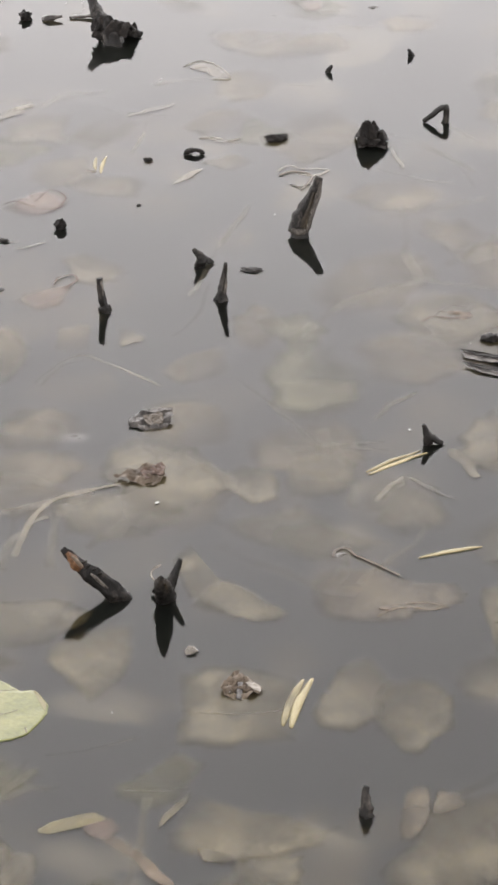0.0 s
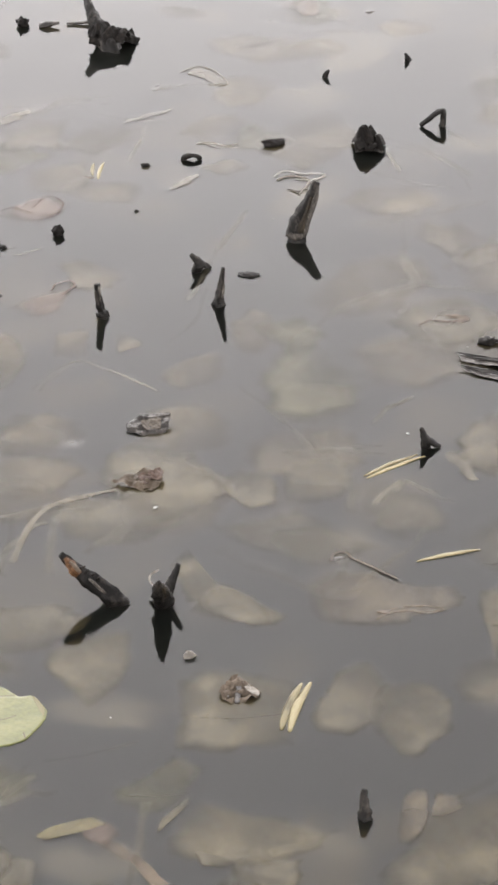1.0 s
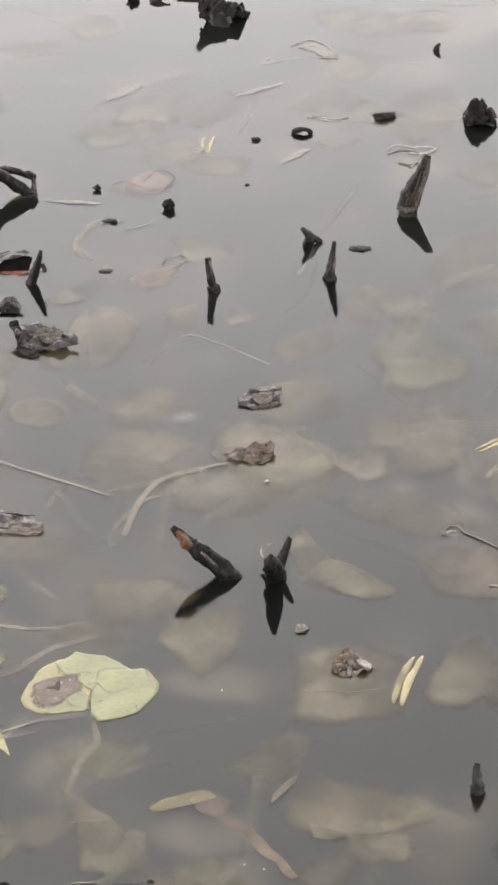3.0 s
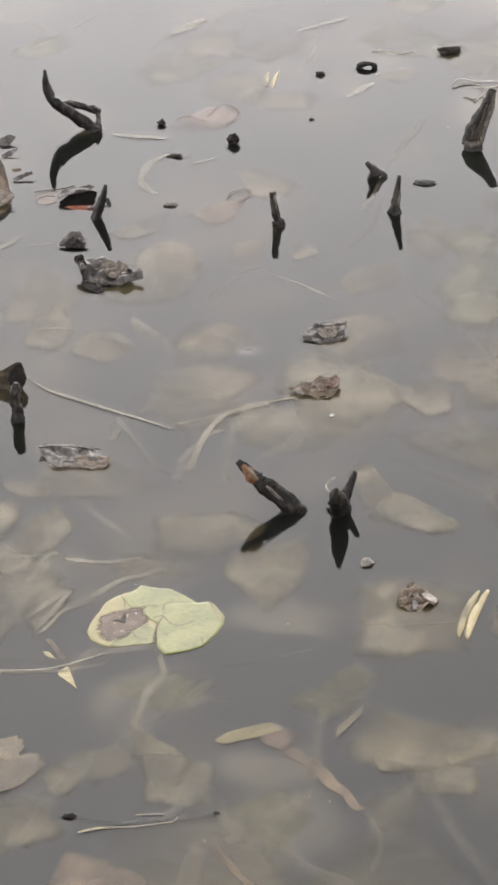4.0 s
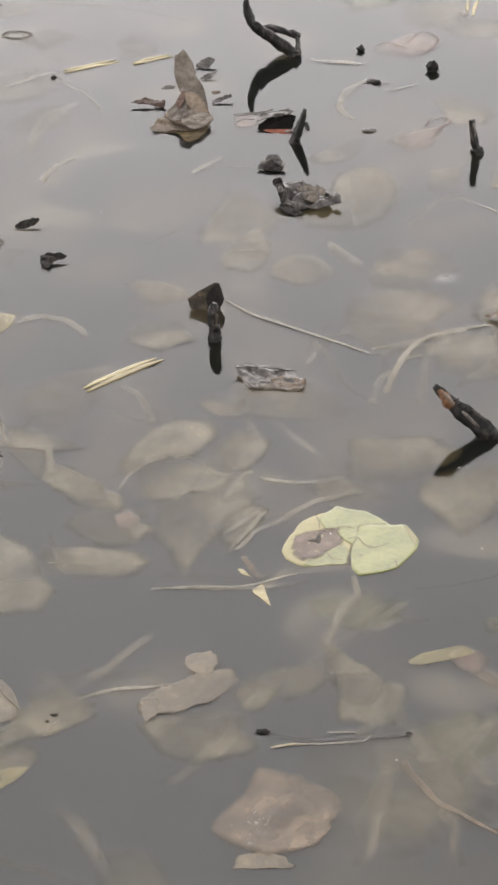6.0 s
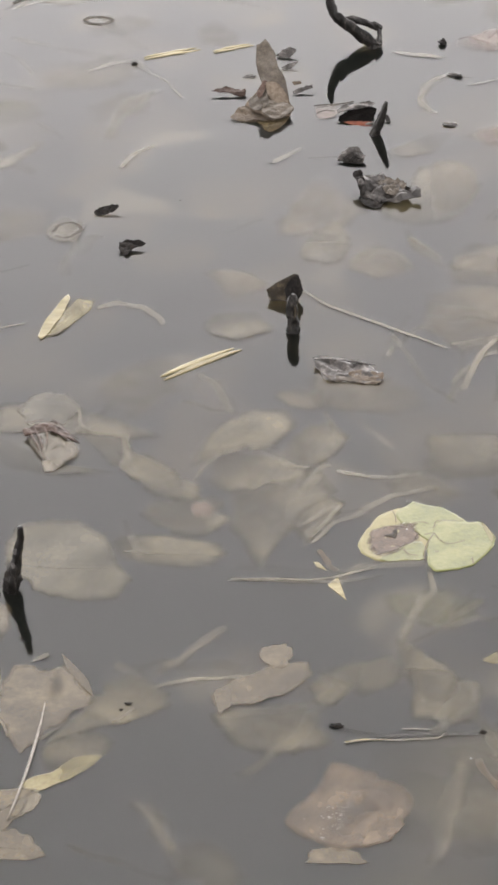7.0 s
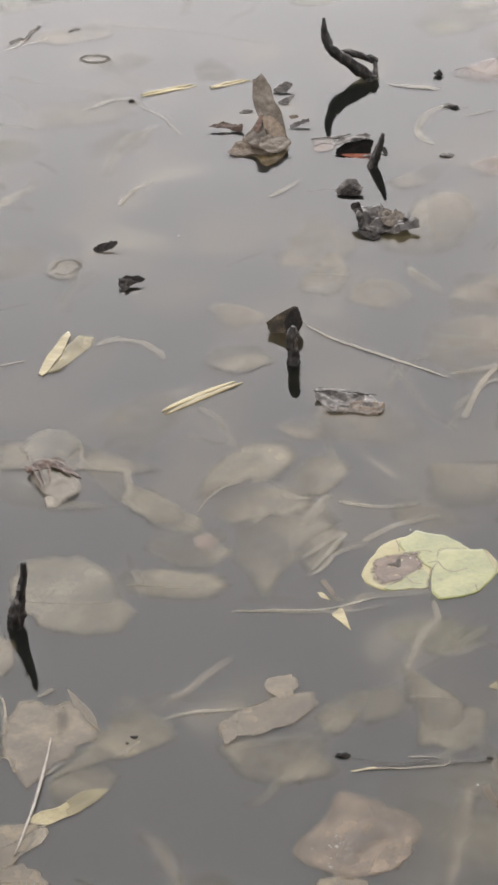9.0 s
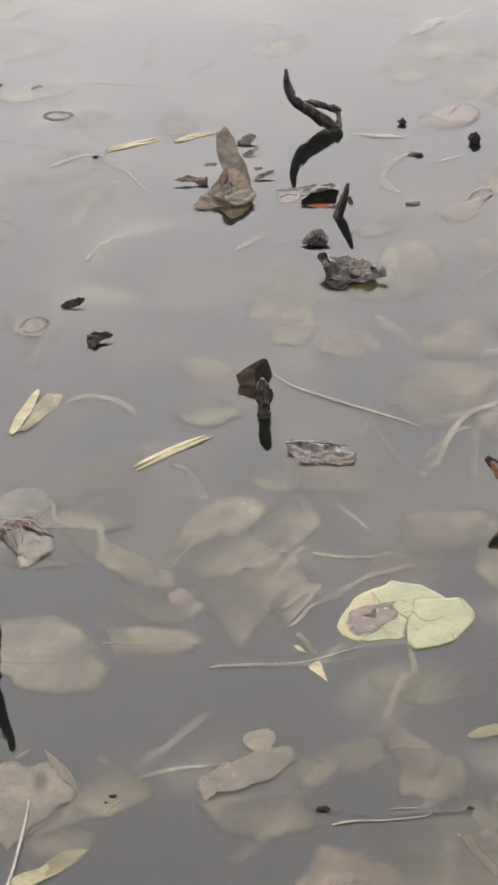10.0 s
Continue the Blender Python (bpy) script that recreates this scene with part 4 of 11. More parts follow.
# crumpled leaf remnants at the surface
crumple("crumpled_leaf", "grey shrivelled leaf scrap on the water", -0.18575, 3.03757, -0.002, 0.0316, 0.02463, 0.00303, 11.8, GREYLEAF, 36, folds=1, group="crumpled remnants on the water", tilt=(0, 0))
crumple("crumpled_leaf", "thin grey leaf scrap on the water", -0.11561, 3.01326, -0.002, 0.02774, 0.0162, 0.0018, -3.2, GREYLEAF, 37, folds=1, group="crumpled remnants on the water", tilt=(0, 0))
crumple("crumpled_leaf", "small dark leaf scrap on the water", -0.16532, 2.90603, -0.002, 0.01876, 0.0153, 0.00292, -3.1, GREYLEAF, 38, folds=1, group="crumpled remnants on the water", tilt=(0, 0))
crumple("crumpled_leaf", "small dark curled leaf scrap on the water", 0.09068, 2.76257, -0.002, 0.02244, 0.02353, 0.00337, -23, GREYLEAF, 39, folds=1, group="crumpled remnants on the water", tilt=(0, 0))
lump("pale_clod", "small whitish clod on the water", -0.05792, 2.57734, 0.01169, 0.01013, 0.00744, 0, WHITISH, 40, "debris", group="dark scraps on the water")
crumple("crumpled_leaf", "brown curled leaf shreds on the water", 0.23675, 3.33758, -0.002, 0.04888, 0.03831, 0.00392, -3.5, TANLEAF, 41, folds=2, group="crumpled remnants on the water", tilt=(0, 0))
crumple("crumpled_leaf", "grey cracked leaf ridge at the water surface", 0.15315, 2.65426, -0.002, 0.05974, 0.02433, 0.00217, 1.1, GREYLEAF, 42, folds=2, group="crumpled remnants on the water", tilt=(0, 0), second=TANLEAF)
crumple("crumpled_leaf", "small grey leaf shred on the water", -0.11251, 4.15136, -0.002, 0.01573, 0.0275, 0.00313, -4.2, GREYLEAF, 43, folds=1, group="crumpled remnants on the water", tilt=(0, 0))
crumple("crumpled_leaf", "thin grey leaf shred on the water", 0.04846, 4.41438, -0.002, 0.02977, 0.02035, 0.00248, -4.5, GREYLEAF, 44, folds=1, group="crumpled remnants on the water", tilt=(0, 0))
crumple("crumpled_leaf", "small grey leaf shred on the water", 0.19424, 4.444, -0.002, 0.02158, 0.0206, 0.00415, 10.5, GREYLEAF, 45, folds=1, group="crumpled remnants on the water", tilt=(0, 0))
crumple("crumpled_leaf", "small yellowish leaf shred on the water", -0.19482, 3.8163, -0.002, 0.02494, 0.02388, 0.00292, -3.9, PALE, 46, folds=1, group="crumpled remnants on the water", tilt=(0, 0))
# withered leaves that stand or lie folded at the surface
# tan and pale facets and a dark fold paint in the creased leaf's shading
thing = slanting_leaf("upright_leaf", "tan withered leaf slanting up out of the water", -0.5186, 3.43759, 37, [("tongue", PALE, 0.0075, 0.0675, 0, 0.0600, 0.1170, (0.47, 0.36, 0.33, 0.35, 0.55, 1.03, 1.11, 0.8, 0.53, 0.42, 0.38, 0.41, 0.54, 0.91, 1.2, 0.7), 0.05), ("fold", TANLEAF, 0.00064, 0.02479, 0.003, 0.08389, 0.07032, (0.84, 0.76, 0.79, 0.95, 1.0, 0.64, 0.56, 0.59, 0.72, 0.94, 0.96, 0.75, 0.68, 0.72, 0.71, 0.78), (0.1, 0, 0)), ("facet", TANLEAF, 0.01461, 0.04294, 0.008, 0.03711, 0.03089, (0.59, 0.52, 0.54, 0.67, 0.79, 0.96, 1.08, 0.76, 0.66, 0.6, 0.58, 0.66, 0.86, 0.89, 1.09, 0.83), (0.03, 8, 14)), ("facet", PALE, -0.00514, 0.03265, 0.009, 0.03337, 0.05303, (0.68, 0.58, 0.64, 0.93, 0.67, 0.52, 0.51, 0.6, 0.87, 0.78, 0.67, 0.68, 0.64, 0.6, 0.65, 0.86), (0.05, -6, -14)), ("facet", TANLEAF, -0.01818, 0.01066, 0.008, 0.06214, 0.0392, (0.55, 0.42, 0.41, 0.49, 0.77, 0.8, 0.66, 0.57, 0.58, 0.69, 0.7, 0.56, 0.52, 0.58, 0.73, 1.06), (0.05, -12, 6)), ("facet", PALE, 0.01593, 0.0201, 0.01, 0.0438, 0.04059, (0.93, 0.97, 0.75, 0.53, 0.47, 0.7, 0.92, 0.78, 0.77, 0.86, 0.77, 0.8, 0.79, 0.69, 0.7, 0.74), (0.04, -10, 8)), ("dark_fold", REDBROWN, -0.00334, 0.04665, 0.011, 0.0136, 0.02809, (0.61, 0.83, 1.14, 0.94, 0.72, 0.54, 0.5, 0.53, 0.68, 1.02, 0.97, 0.97, 0.78, 0.58, 0.52, 0.55), 0.04)], "leaf", "")
thing.location.z -= 0.009
thing = slanting_leaf("crumpled_leaf", "brown curled leaf edge at the water", -0.56086, 3.5021, 26, [("fold", REDBROWN, -0.00486, 0.01203, 0, 0.05197, 0.02406, (0.67, 0.66, 0.52, 0.49, 0.54, 0.73, 0.69, 0.77, 0.96, 0.62, 0.34, 0.26, 0.24, 0.46, 0.94, 0.72), 0.1)], "leaf", "")
thing = slanting_leaf("crumpled_leaf", "tan leaf edge at the waterline", -0.51801, 3.43244, 10, [("fold", TANLEAF, -0.01038, 0.00891, 0.001, 0.06671, 0.02179, (0.82, 0.95, 0.83, 0.78, 0.87, 0.93, 0.78, 0.78, 0.91, 0.9, 0.85, 0.88, 0.78, 0.81, 1.0, 0.84), 0.03)], "leaf", "")
thing = slanting_leaf("crumpled_leaf", "dark curled scrap beside the upright leaf", -0.51571, 3.6315, 30, [("fold", GREYLEAF, 0.00362, 0.00924, 0, 0.02581, 0.02007, (0.71, 1.01, 1.05, 1.0, 0.78, 0.73, 0.66, 0.64, 0.73, 1.04, 1.02, 0.97, 0.83, 0.79, 0.64, 0.63), 0.12)], "leaf", "")
thing = slanting_leaf("crumpled_leaf", "dark curled scrap beside the upright leaf", -0.50456, 3.59427, 27, [("fold", GREYLEAF, 0.00049, 0.00758, 0, 0.02167, 0.01539, (0.52, 0.71, 1.34, 0.94, 0.54, 0.42, 0.39, 0.43, 0.58, 1.06, 1.03, 0.95, 0.66, 0.57, 0.48, 0.46), 0.08)], "leaf", "")
thing = slanting_leaf("crumpled_leaf", "dark curled scrap beside the upright leaf", -0.48244, 3.51813, 28, [("fold", GREYLEAF, 0.00216, 0.00833, 0, 0.02722, 0.01723, (0.39, 1.01, 1.21, 0.64, 0.42, 0.36, 0.35, 0.38, 0.49, 0.92, 1.02, 1.0, 0.4, 0.27, 0.24, 0.26), 0.1), ("fold", TANLEAF, -0.00515, 0.01826, 0, 0.01352, 0.00797, (0.9, 0.83, 0.9, 0.91, 0.71, 0.67, 0.74, 0.99, 0.85, 0.78, 0.84, 1.07, 0.76, 0.67, 0.7, 0.85), 0.05)], "leaf", "")
thing = slanting_leaf("crumpled_leaf", "thin grey leaf edge at the water", -0.55109, 3.56684, 26, [("fold", GREYLEAF, 0.00125, 0.00306, 0, 0.02035, 0.00788, (0.73, 0.86, 0.79, 0.77, 0.89, 0.82, 0.66, 0.63, 0.71, 0.99, 0.85, 0.7, 0.69, 0.8, 0.86, 0.73), 0.05)], "leaf", "")
# its black sheet stands in for the shaded hollow under the fold
thing = slanting_leaf("folded_leaf", "folded leaf with a black hollow of shade and a red-orange underside", -0.40793, 3.42339, 20, [("cavity", CAVITY_SHADE, 0.00512, 0.02257, 0, 0.05673, 0.04491, (0.62, 0.7, 0.96, 0.91, 0.68, 0.66, 0.71, 0.74, 0.86, 0.95, 0.69, 0.65, 0.73, 1.0, 0.79, 0.65), 0.03), ("orange_edge", REDROT, 0.00812, 0.0085, 0.0018, 0.0450, 0.0160, (0.63, 0.69, 0.65, 0.54, 0.54, 0.63, 0.78, 1.01, 0.69, 0.51, 0.43, 0.44, 0.52, 0.86, 0.84, 0.66), 0.02), ("rim", GREYLEAF, -0.00099, 0.03857, 0.0018, 0.05279, 0.03085, (0.55, 1.03, 0.84, 0.53, 0.4, 0.35, 0.37, 0.44, 0.62, 0.93, 1.06, 0.32, 0.24, 0.22, 0.23, 0.3), 0.05), ("dark_tip", CHAR, 0.03903, 0.01931, 0, 0.00825, 0.01784, (0.69, 0.56, 0.54, 0.61, 0.85, 0.91, 1.12, 0.89, 0.68, 0.63, 0.66, 0.62, 0.69, 0.93, 1.08, 1.02), 0.05)], "leaf", "")
thing.location.z -= 0.0036
thing = slanting_leaf("crumpled_leaf", "dark small crumpled leaf on the water", -0.40152, 3.31401, 22, [("fold", GREYLEAF, 0.00143, 0.01421, 0, 0.03697, 0.0331, (0.87, 0.72, 0.7, 0.77, 0.9, 0.85, 0.74, 0.7, 0.78, 1.06, 0.79, 0.67, 0.66, 0.77, 0.95, 0.85), 0.16), ("fold", CHAR, 0.0022, 0.00817, 0.002, 0.02711, 0.02492, (0.93, 0.41, 0.41, 0.49, 0.76, 0.82, 0.71, 0.72, 0.85, 0.74, 0.64, 0.55, 0.54, 0.62, 0.89, 0.91), 0.1)], "leaf", "")
thing = slanting_leaf("crumpled_leaf", "grey crumpled wet leaf rising from the water", -0.35537, 3.19293, 15, [("fold", GREYLEAF, 0.00129, 0.03745, 0, 0.10233, 0.06122, (0.7, 0.56, 0.52, 0.55, 0.64, 0.94, 1.05, 0.69, 0.58, 0.57, 0.67, 0.69, 0.81, 0.78, 0.78, 0.99), 0.15), ("fold", CHAR, -0.01186, 0.01014, 0.001, 0.0307, 0.02034, (0.61, 0.5, 0.49, 0.56, 0.73, 0.87, 1.33, 0.81, 0.62, 0.58, 0.53, 0.54, 0.66, 1.03, 1.05, 0.97), 0.08), ("fold", CHAR, -0.02811, 0.04959, 0.003, 0.02049, 0.04941, (0.56, 0.47, 0.46, 0.53, 0.67, 0.66, 0.77, 1.03, 0.47, 0.34, 0.32, 0.37, 0.55, 0.95, 0.75, 0.71), 0.1), ("fold", PALE, 0.0079, 0.04102, 0.003, 0.04379, 0.0419, (0.86, 0.69, 0.61, 0.55, 0.58, 0.73, 1.26, 0.79, 0.6, 0.55, 0.56, 0.66, 0.98, 0.81, 0.77, 0.85), 0.14)], "leaf", "")
thing = slanting_leaf("shrivelled_leaf", "shrivelled olive-brown leaf remnant behind a black stalk", -0.42354, 2.95873, 66, [("fold", CORE, -0.01262, 0.01169, 0, 0.04692, 0.0370, (0.76, 0.76, 0.89, 1.05, 0.71, 0.59, 0.57, 0.64, 0.87, 0.93, 0.96, 0.73, 0.67, 0.72, 0.81, 0.73), 0.06), ("dark_edge", CHAR, -0.00382, 0.01259, 0.003, 0.0205, 0.0340, (0.93, 0.84, 0.89, 1.07, 0.85, 0.81, 0.78, 0.8, 0.98, 0.93, 1.0, 0.85, 0.8, 0.89, 0.84, 0.86), 0.08)], "leaf", "")
thing = slanting_leaf("crumpled_leaf", "grey wrinkled leaf folded at the water surface", -0.35382, 2.77348, 10, [("fold", GREYLEAF, -0.00028, 0.02287, 0, 0.07487, 0.04771, (0.89, 0.77, 0.73, 0.66, 0.7, 0.89, 1.32, 0.99, 0.8, 0.74, 0.77, 0.8, 0.69, 0.86, 1.2, 1.05), 0.06), ("fold", TANLEAF, 0.01899, 0.01315, 0.0015, 0.04149, 0.02496, (0.8, 0.89, 0.82, 0.84, 0.91, 0.89, 1.02, 0.98, 0.77, 0.73, 0.81, 0.83, 0.99, 0.98, 1.05, 0.84), 0.07), ("dark_rim", GREYLEAF, -0.00737, 0.03937, 0.0022, 0.06985, 0.0140, (0.39, 0.3, 0.28, 0.3, 0.37, 0.52, 1.01, 0.95, 0.84, 0.15, 0.15, 0.15, 0.15, 0.19, 1.41, 0.74), 0.02), ("pale_edge", PALE, 0.00353, 0.00698, 0.002, 0.06113, 0.01516, (0.51, 0.24, 0.24, 0.3, 0.47, 0.7, 1.26, 0.83, 0.7, 0.7, 0.16, 0.17, 0.2, 0.32, 0.92, 0.91), 0.04)], "leaf", "")
thing = slanting_leaf("rotten_scrap", "black ragged scrap on the water", -0.65977, 3.1589, 27, [("fold", CHAR, -0.00277, 0.0094, 0, 0.03035, 0.01973, (0.75, 1.0, 1.07, 0.87, 0.6, 0.52, 0.53, 0.61, 0.77, 1.01, 1.05, 0.88, 0.64, 0.55, 0.52, 0.57), 0.1)], "debris", "dark scraps on the water")
thing = slanting_leaf("rotten_scrap", "black ragged scrap on the water", -0.62446, 3.0563, 16, [("fold", CHAR, 0.00325, 0.01785, 0, 0.04178, 0.03562, (0.51, 0.94, 0.76, 0.61, 0.58, 0.64, 0.61, 0.67, 0.58, 0.58, 0.67, 0.87, 0.99, 0.28, 0.28, 0.33), 0.1)], "debris", "dark scraps on the water")
thing = slanting_leaf("crumpled_leaf", "grey curled leaf lying on the water", -0.10611, 3.04902, 14, [("fold", GREYLEAF, 0.00178, 0.02015, 0, 0.05835, 0.04119, (0.73, 0.89, 1.04, 1.0, 0.82, 0.8, 0.85, 0.8, 0.88, 0.96, 0.85, 0.89, 0.96, 1.0, 0.81, 0.71), 0.1), ("dark_edge", GREYLEAF, 0.01034, 0.03352, 0.002, 0.03642, 0.0100, (0.79, 0.83, 1.05, 0.79, 0.54, 0.46, 0.46, 0.55, 0.84, 0.9, 0.89, 0.96, 0.61, 0.51, 0.5, 0.58), 0.03), ("fold", PALE, 0.0045, 0.0190, 0.002, 0.02669, 0.02511, (0.74, 0.8, 1.04, 0.93, 0.73, 0.68, 0.75, 1.0, 0.87, 0.82, 0.91, 0.92, 0.78, 0.79, 0.94, 0.8), 0.08)], "leaf", "")
thing = slanting_leaf("crumpled_leaf", "brown torn leaf piece on the water", -0.10914, 2.91267, 12, [("fold", TANLEAF, 0.00009, 0.02452, 0, 0.07032, 0.0497, (0.58, 0.65, 0.89, 0.75, 0.61, 0.58, 0.59, 0.7, 0.95, 0.65, 0.55, 0.58, 0.76, 0.83, 0.62, 0.56), 0.1), ("fold", REDBROWN, 0.00842, 0.02829, 0.002, 0.02882, 0.04437, (0.83, 0.98, 0.88, 0.54, 0.44, 0.42, 0.47, 0.66, 0.94, 0.85, 0.91, 0.68, 0.21, 0.25, 0.35, 0.81), 0.08)], "leaf", "")
# flat brown sheet laid over the withered leaf's dark reflection to recolour it
leaf("leaf_scrap", "brown sheet over the reflection of a withered leaf", -0.50408, 3.42907, 0.000960, 0.0500, 0.068, 0, (0.59, 0.74, 1.05, 0.67, 0.43, 0.4, 0.48, 0.75, 0.84, 0.71, 0.71, 0.74, 0.81, 0.67, 0.59, 0.55), BROWN_WET, 47, group="leaves under the water", wave=0, thick=0, tatter=0.05, tear=0.14)
leaf("leaf_scrap", "pale end of a folded leaf on the water", -0.44475, 3.4658, 0.000970, 0.03856, 0.05028, 0, (0.98, 0.87, 0.88, 0.96, 0.82, 0.83, 0.99, 0.94, 0.78, 0.77, 0.89, 1.04, 0.86, 0.85, 0.88, 0.86), PINK_WET, 48, group="leaves under the water", wave=0, thick=0, tatter=0.05)
stem("leaf_shred", "grey leaf edge on the water", [(-0.46139, 3.48226, 0.00098, 0.00136), (-0.4481, 3.48754, 0.00098, 0.00136), (-0.43101, 3.48931, 0.00098, 0.00136), (-0.41454, 3.49812, 0.00098, 0.00137)], CORE, 49, flat=0.06)
stem("leaf_shred", "grey leaf edge on the water", [(-0.45569, 3.45959, 0.00099, 0.00108), (-0.4464, 3.47003, 0.00099, 0.00109), (-0.43507, 3.46657, 0.00099, 0.00109)], CORE, 50, flat=0.06)
# the yellow-green lily leaf
thing = lily_leaf(-0.25225, 2.48402, 0, [("yellowed_lobe", LILYRIM, -0.02779, -0.00593, 0, 0.06609, 0.11425, (0.87, 0.84, 0.84, 0.81, 0.82, 0.9, 0.97, 0.91, 0.84, 0.82, 0.81, 0.86, 0.93, 1.03, 0.98, 0.89, 0.83, 0.78, 0.77, 0.75, 0.79, 0.97, 1.06, 0.96), 0.0), ("green_back", LILY, 0.00334, 0.02678, 0.00012, 0.07406, 0.07571, (0.95, 0.79, 0.7, 0.67, 0.68, 0.75, 0.76, 0.82, 1.08, 1.0, 1.0, 0.95, 0.84, 0.78, 0.62, 0.6, 0.63, 0.77, 0.97, 0.97, 0.93, 0.94, 0.91, 0.94), 0.002), ("green_lobe", LILY, 0.03111, -0.01411, 0.00024, 0.06452, 0.09795, (0.96, 1.03, 1.01, 1.02, 1.01, 0.9, 0.86, 0.87, 0.95, 1.03, 0.91, 0.86, 0.87, 0.93, 0.95, 1.04, 1.11, 0.99, 0.92, 0.87, 0.89, 0.87, 0.85, 0.89), 0.002), ("pale_tip", LILYRIM, 0.05705, 0.00973, 0.00036, 0.01645, 0.03904, (0.35, 0.28, 0.25, 0.23, 0.24, 0.26, 0.32, 0.44, 0.79, 1.38, 0.56, 0.36, 0.28, 0.24, 0.22, 0.22, 0.24, 0.28, 0.36, 0.56, 1.07, 0.92, 0.86, 0.51), 0.0), ("green_edge", LILY, -0.01492, -0.03252, 0.00012, 0.05026, 0.04758, (0.64, 0.66, 0.73, 0.88, 1.01, 0.93, 0.65, 0.53, 0.48, 0.45, 0.46, 0.5, 0.6, 0.81, 1.11, 0.97, 0.75, 0.59, 0.52, 0.53, 0.6, 0.74, 0.76, 0.67), 0.004), ("rotten_patch", LILY_ROT_CREASE, -0.02987, -0.00858, 0.00018, 0.05628, 0.08027, (0.97, 1.01, 0.98, 1.01, 0.87, 0.82, 0.79, 0.78, 0.81, 0.79, 0.84, 0.81, 0.8, 0.84, 0.91, 1.01, 1.11, 0.94, 0.79, 0.67, 0.62, 0.63, 0.69, 0.83), 0.006), ("rotten_crack", CORE, -0.03003, 0.00024, 0.00045, 0.01975, 0.02359, (0.37, 0.39, 0.43, 0.51, 0.68, 0.92, 0.63, 0.31, 0.22, 0.18, 0.16, 0.19, 0.35, 0.9, 0.65, 0.54, 0.49, 0.48, 0.56, 0.74, 0.68, 0.5, 0.42, 0.38), 0.01)])
# brown ribbons on the flat lobes paint the dark of creases and small marks
strand(thing, "crease", [(-0.00178, 0.00045, 0.0006, 0.00039), (0.00755, 0.00418, 0.0006, 0.00039), (0.0135, -0.00754, 0.0006, 0.00039), (0.02342, -0.01397, 0.0006, 0.00039), (0.03683, -0.00673, 0.0006, 0.00039)], LILY_ROT_CREASE, 51)
strand(thing, "crease", [(0.00612, 0.01271, 0.0006, 0.00039), (0.00874, 0.02625, 0.0006, 0.00039), (0.02263, 0.0281, 0.0006, 0.00039), (0.03478, 0.02989, 0.0006, 0.00039)], LILY_ROT_CREASE, 52)
strand(thing, "crease", [(0.00277, -0.04651, 0.0006, 0.00039), (0.00143, -0.02653, 0.0006, 0.00039), (0.00399, -0.00787, 0.0006, 0.00039), (0.00841, 0.00421, 0.0006, 0.00039)], LILY_ROT_CREASE, 53)
strand(thing, "crease", [(-0.01365, 0.02066, 0.0006, 0.00039), (-0.00685, 0.02365, 0.0006, 0.00039), (0.0012, 0.02116, 0.0006, 0.00039)], LILY_ROT_CREASE, 54)
strand(thing, "tear", [(0.04451, -0.03671, 0.0006, 0.00039), (0.04602, -0.04231, 0.0006, 0.00039), (0.04736, -0.04823, 0.0006, 0.00038)], LILY_ROT_CREASE, 55)
strand(thing, "tear", [(0.01048, -0.02789, 0.0006, 0.00039), (0.01265, -0.02949, 0.0006, 0.00039), (0.01427, -0.02776, 0.0006, 0.00039)], LILY_ROT_CREASE, 56)
strand(thing, "crease", [(-0.03475, 0.04434, 0.0006, 0.0004), (-0.03065, 0.03224, 0.0006, 0.0004), (-0.02903, 0.02014, 0.0006, 0.00039)], LILY_ROT_CREASE, 57)
strand(thing, "crease", [(-0.01815, -0.02554, 0.0006, 0.00039), (-0.0141, -0.03378, 0.0006, 0.00039), (-0.00442, -0.03678, 0.0006, 0.00039)], LILY_ROT_CREASE, 58)
strand(thing, "crease", [(-0.0368, -0.04127, 0.0006, 0.00039), (-0.02713, -0.03257, 0.0006, 0.00039), (-0.01823, -0.02453, 0.0006, 0.00039)], LILY_ROT_CREASE, 59)
# two white flecks stand in for glints on the lily leaf
fleck(-0.27403, 2.54461, 0.00319, 60)
fleck(-0.27025, 2.49244, 0.00261, 61)
# leaves floating on the surface; transparency makes many look just under it
leaf("sunken_leaf", "large round brown leaf just under the water", -0.57802, 2.41669, 0.000700, 0.14774, 0.1604, 0, (0.67, 0.58, 0.63, 0.76, 0.99, 1.0, 1.03, 0.95, 0.76, 0.71, 0.72, 0.75, 0.81, 0.98, 1.15, 1.0), CRISP_DULL, 62, group="leaves under the water", wave=0, thick=0, tatter=0.05, tear=0.14, ribs=1)
leaf("sunken_leaf", "pale grey leaf floating at the surface", -0.63184, 2.30885, 0.001010, 0.0586, 0.08803, 0, (0.86, 0.78, 0.82, 0.86, 1.0, 1.04, 1.29, 0.9, 0.73, 0.7, 0.79, 1.08, 0.97, 1.02, 1.1, 0.98), PALE_WET, 63, group="leaves under the water", wave=0, thick=0, tatter=0.05, tear=0.14)
thing = shining = root("sunken_leaf", "large brown leaf at the surface, its wet glints painted as white dots", "leaf", pose(-0.28262, 2.05439, 0), "leaves under the water")
piece(thing, "blade", 0.00198, -0.00227, 0.001020, 0.1076, 0.12637, (0.97, 0.98, 0.85, 0.87, 0.94, 1.07, 0.82, 0.77, 0.84, 1.08, 0.97, 0.94, 0.91, 0.87, 0.88, 0.89), RUST_WET, 64, 0.05, 0.14)
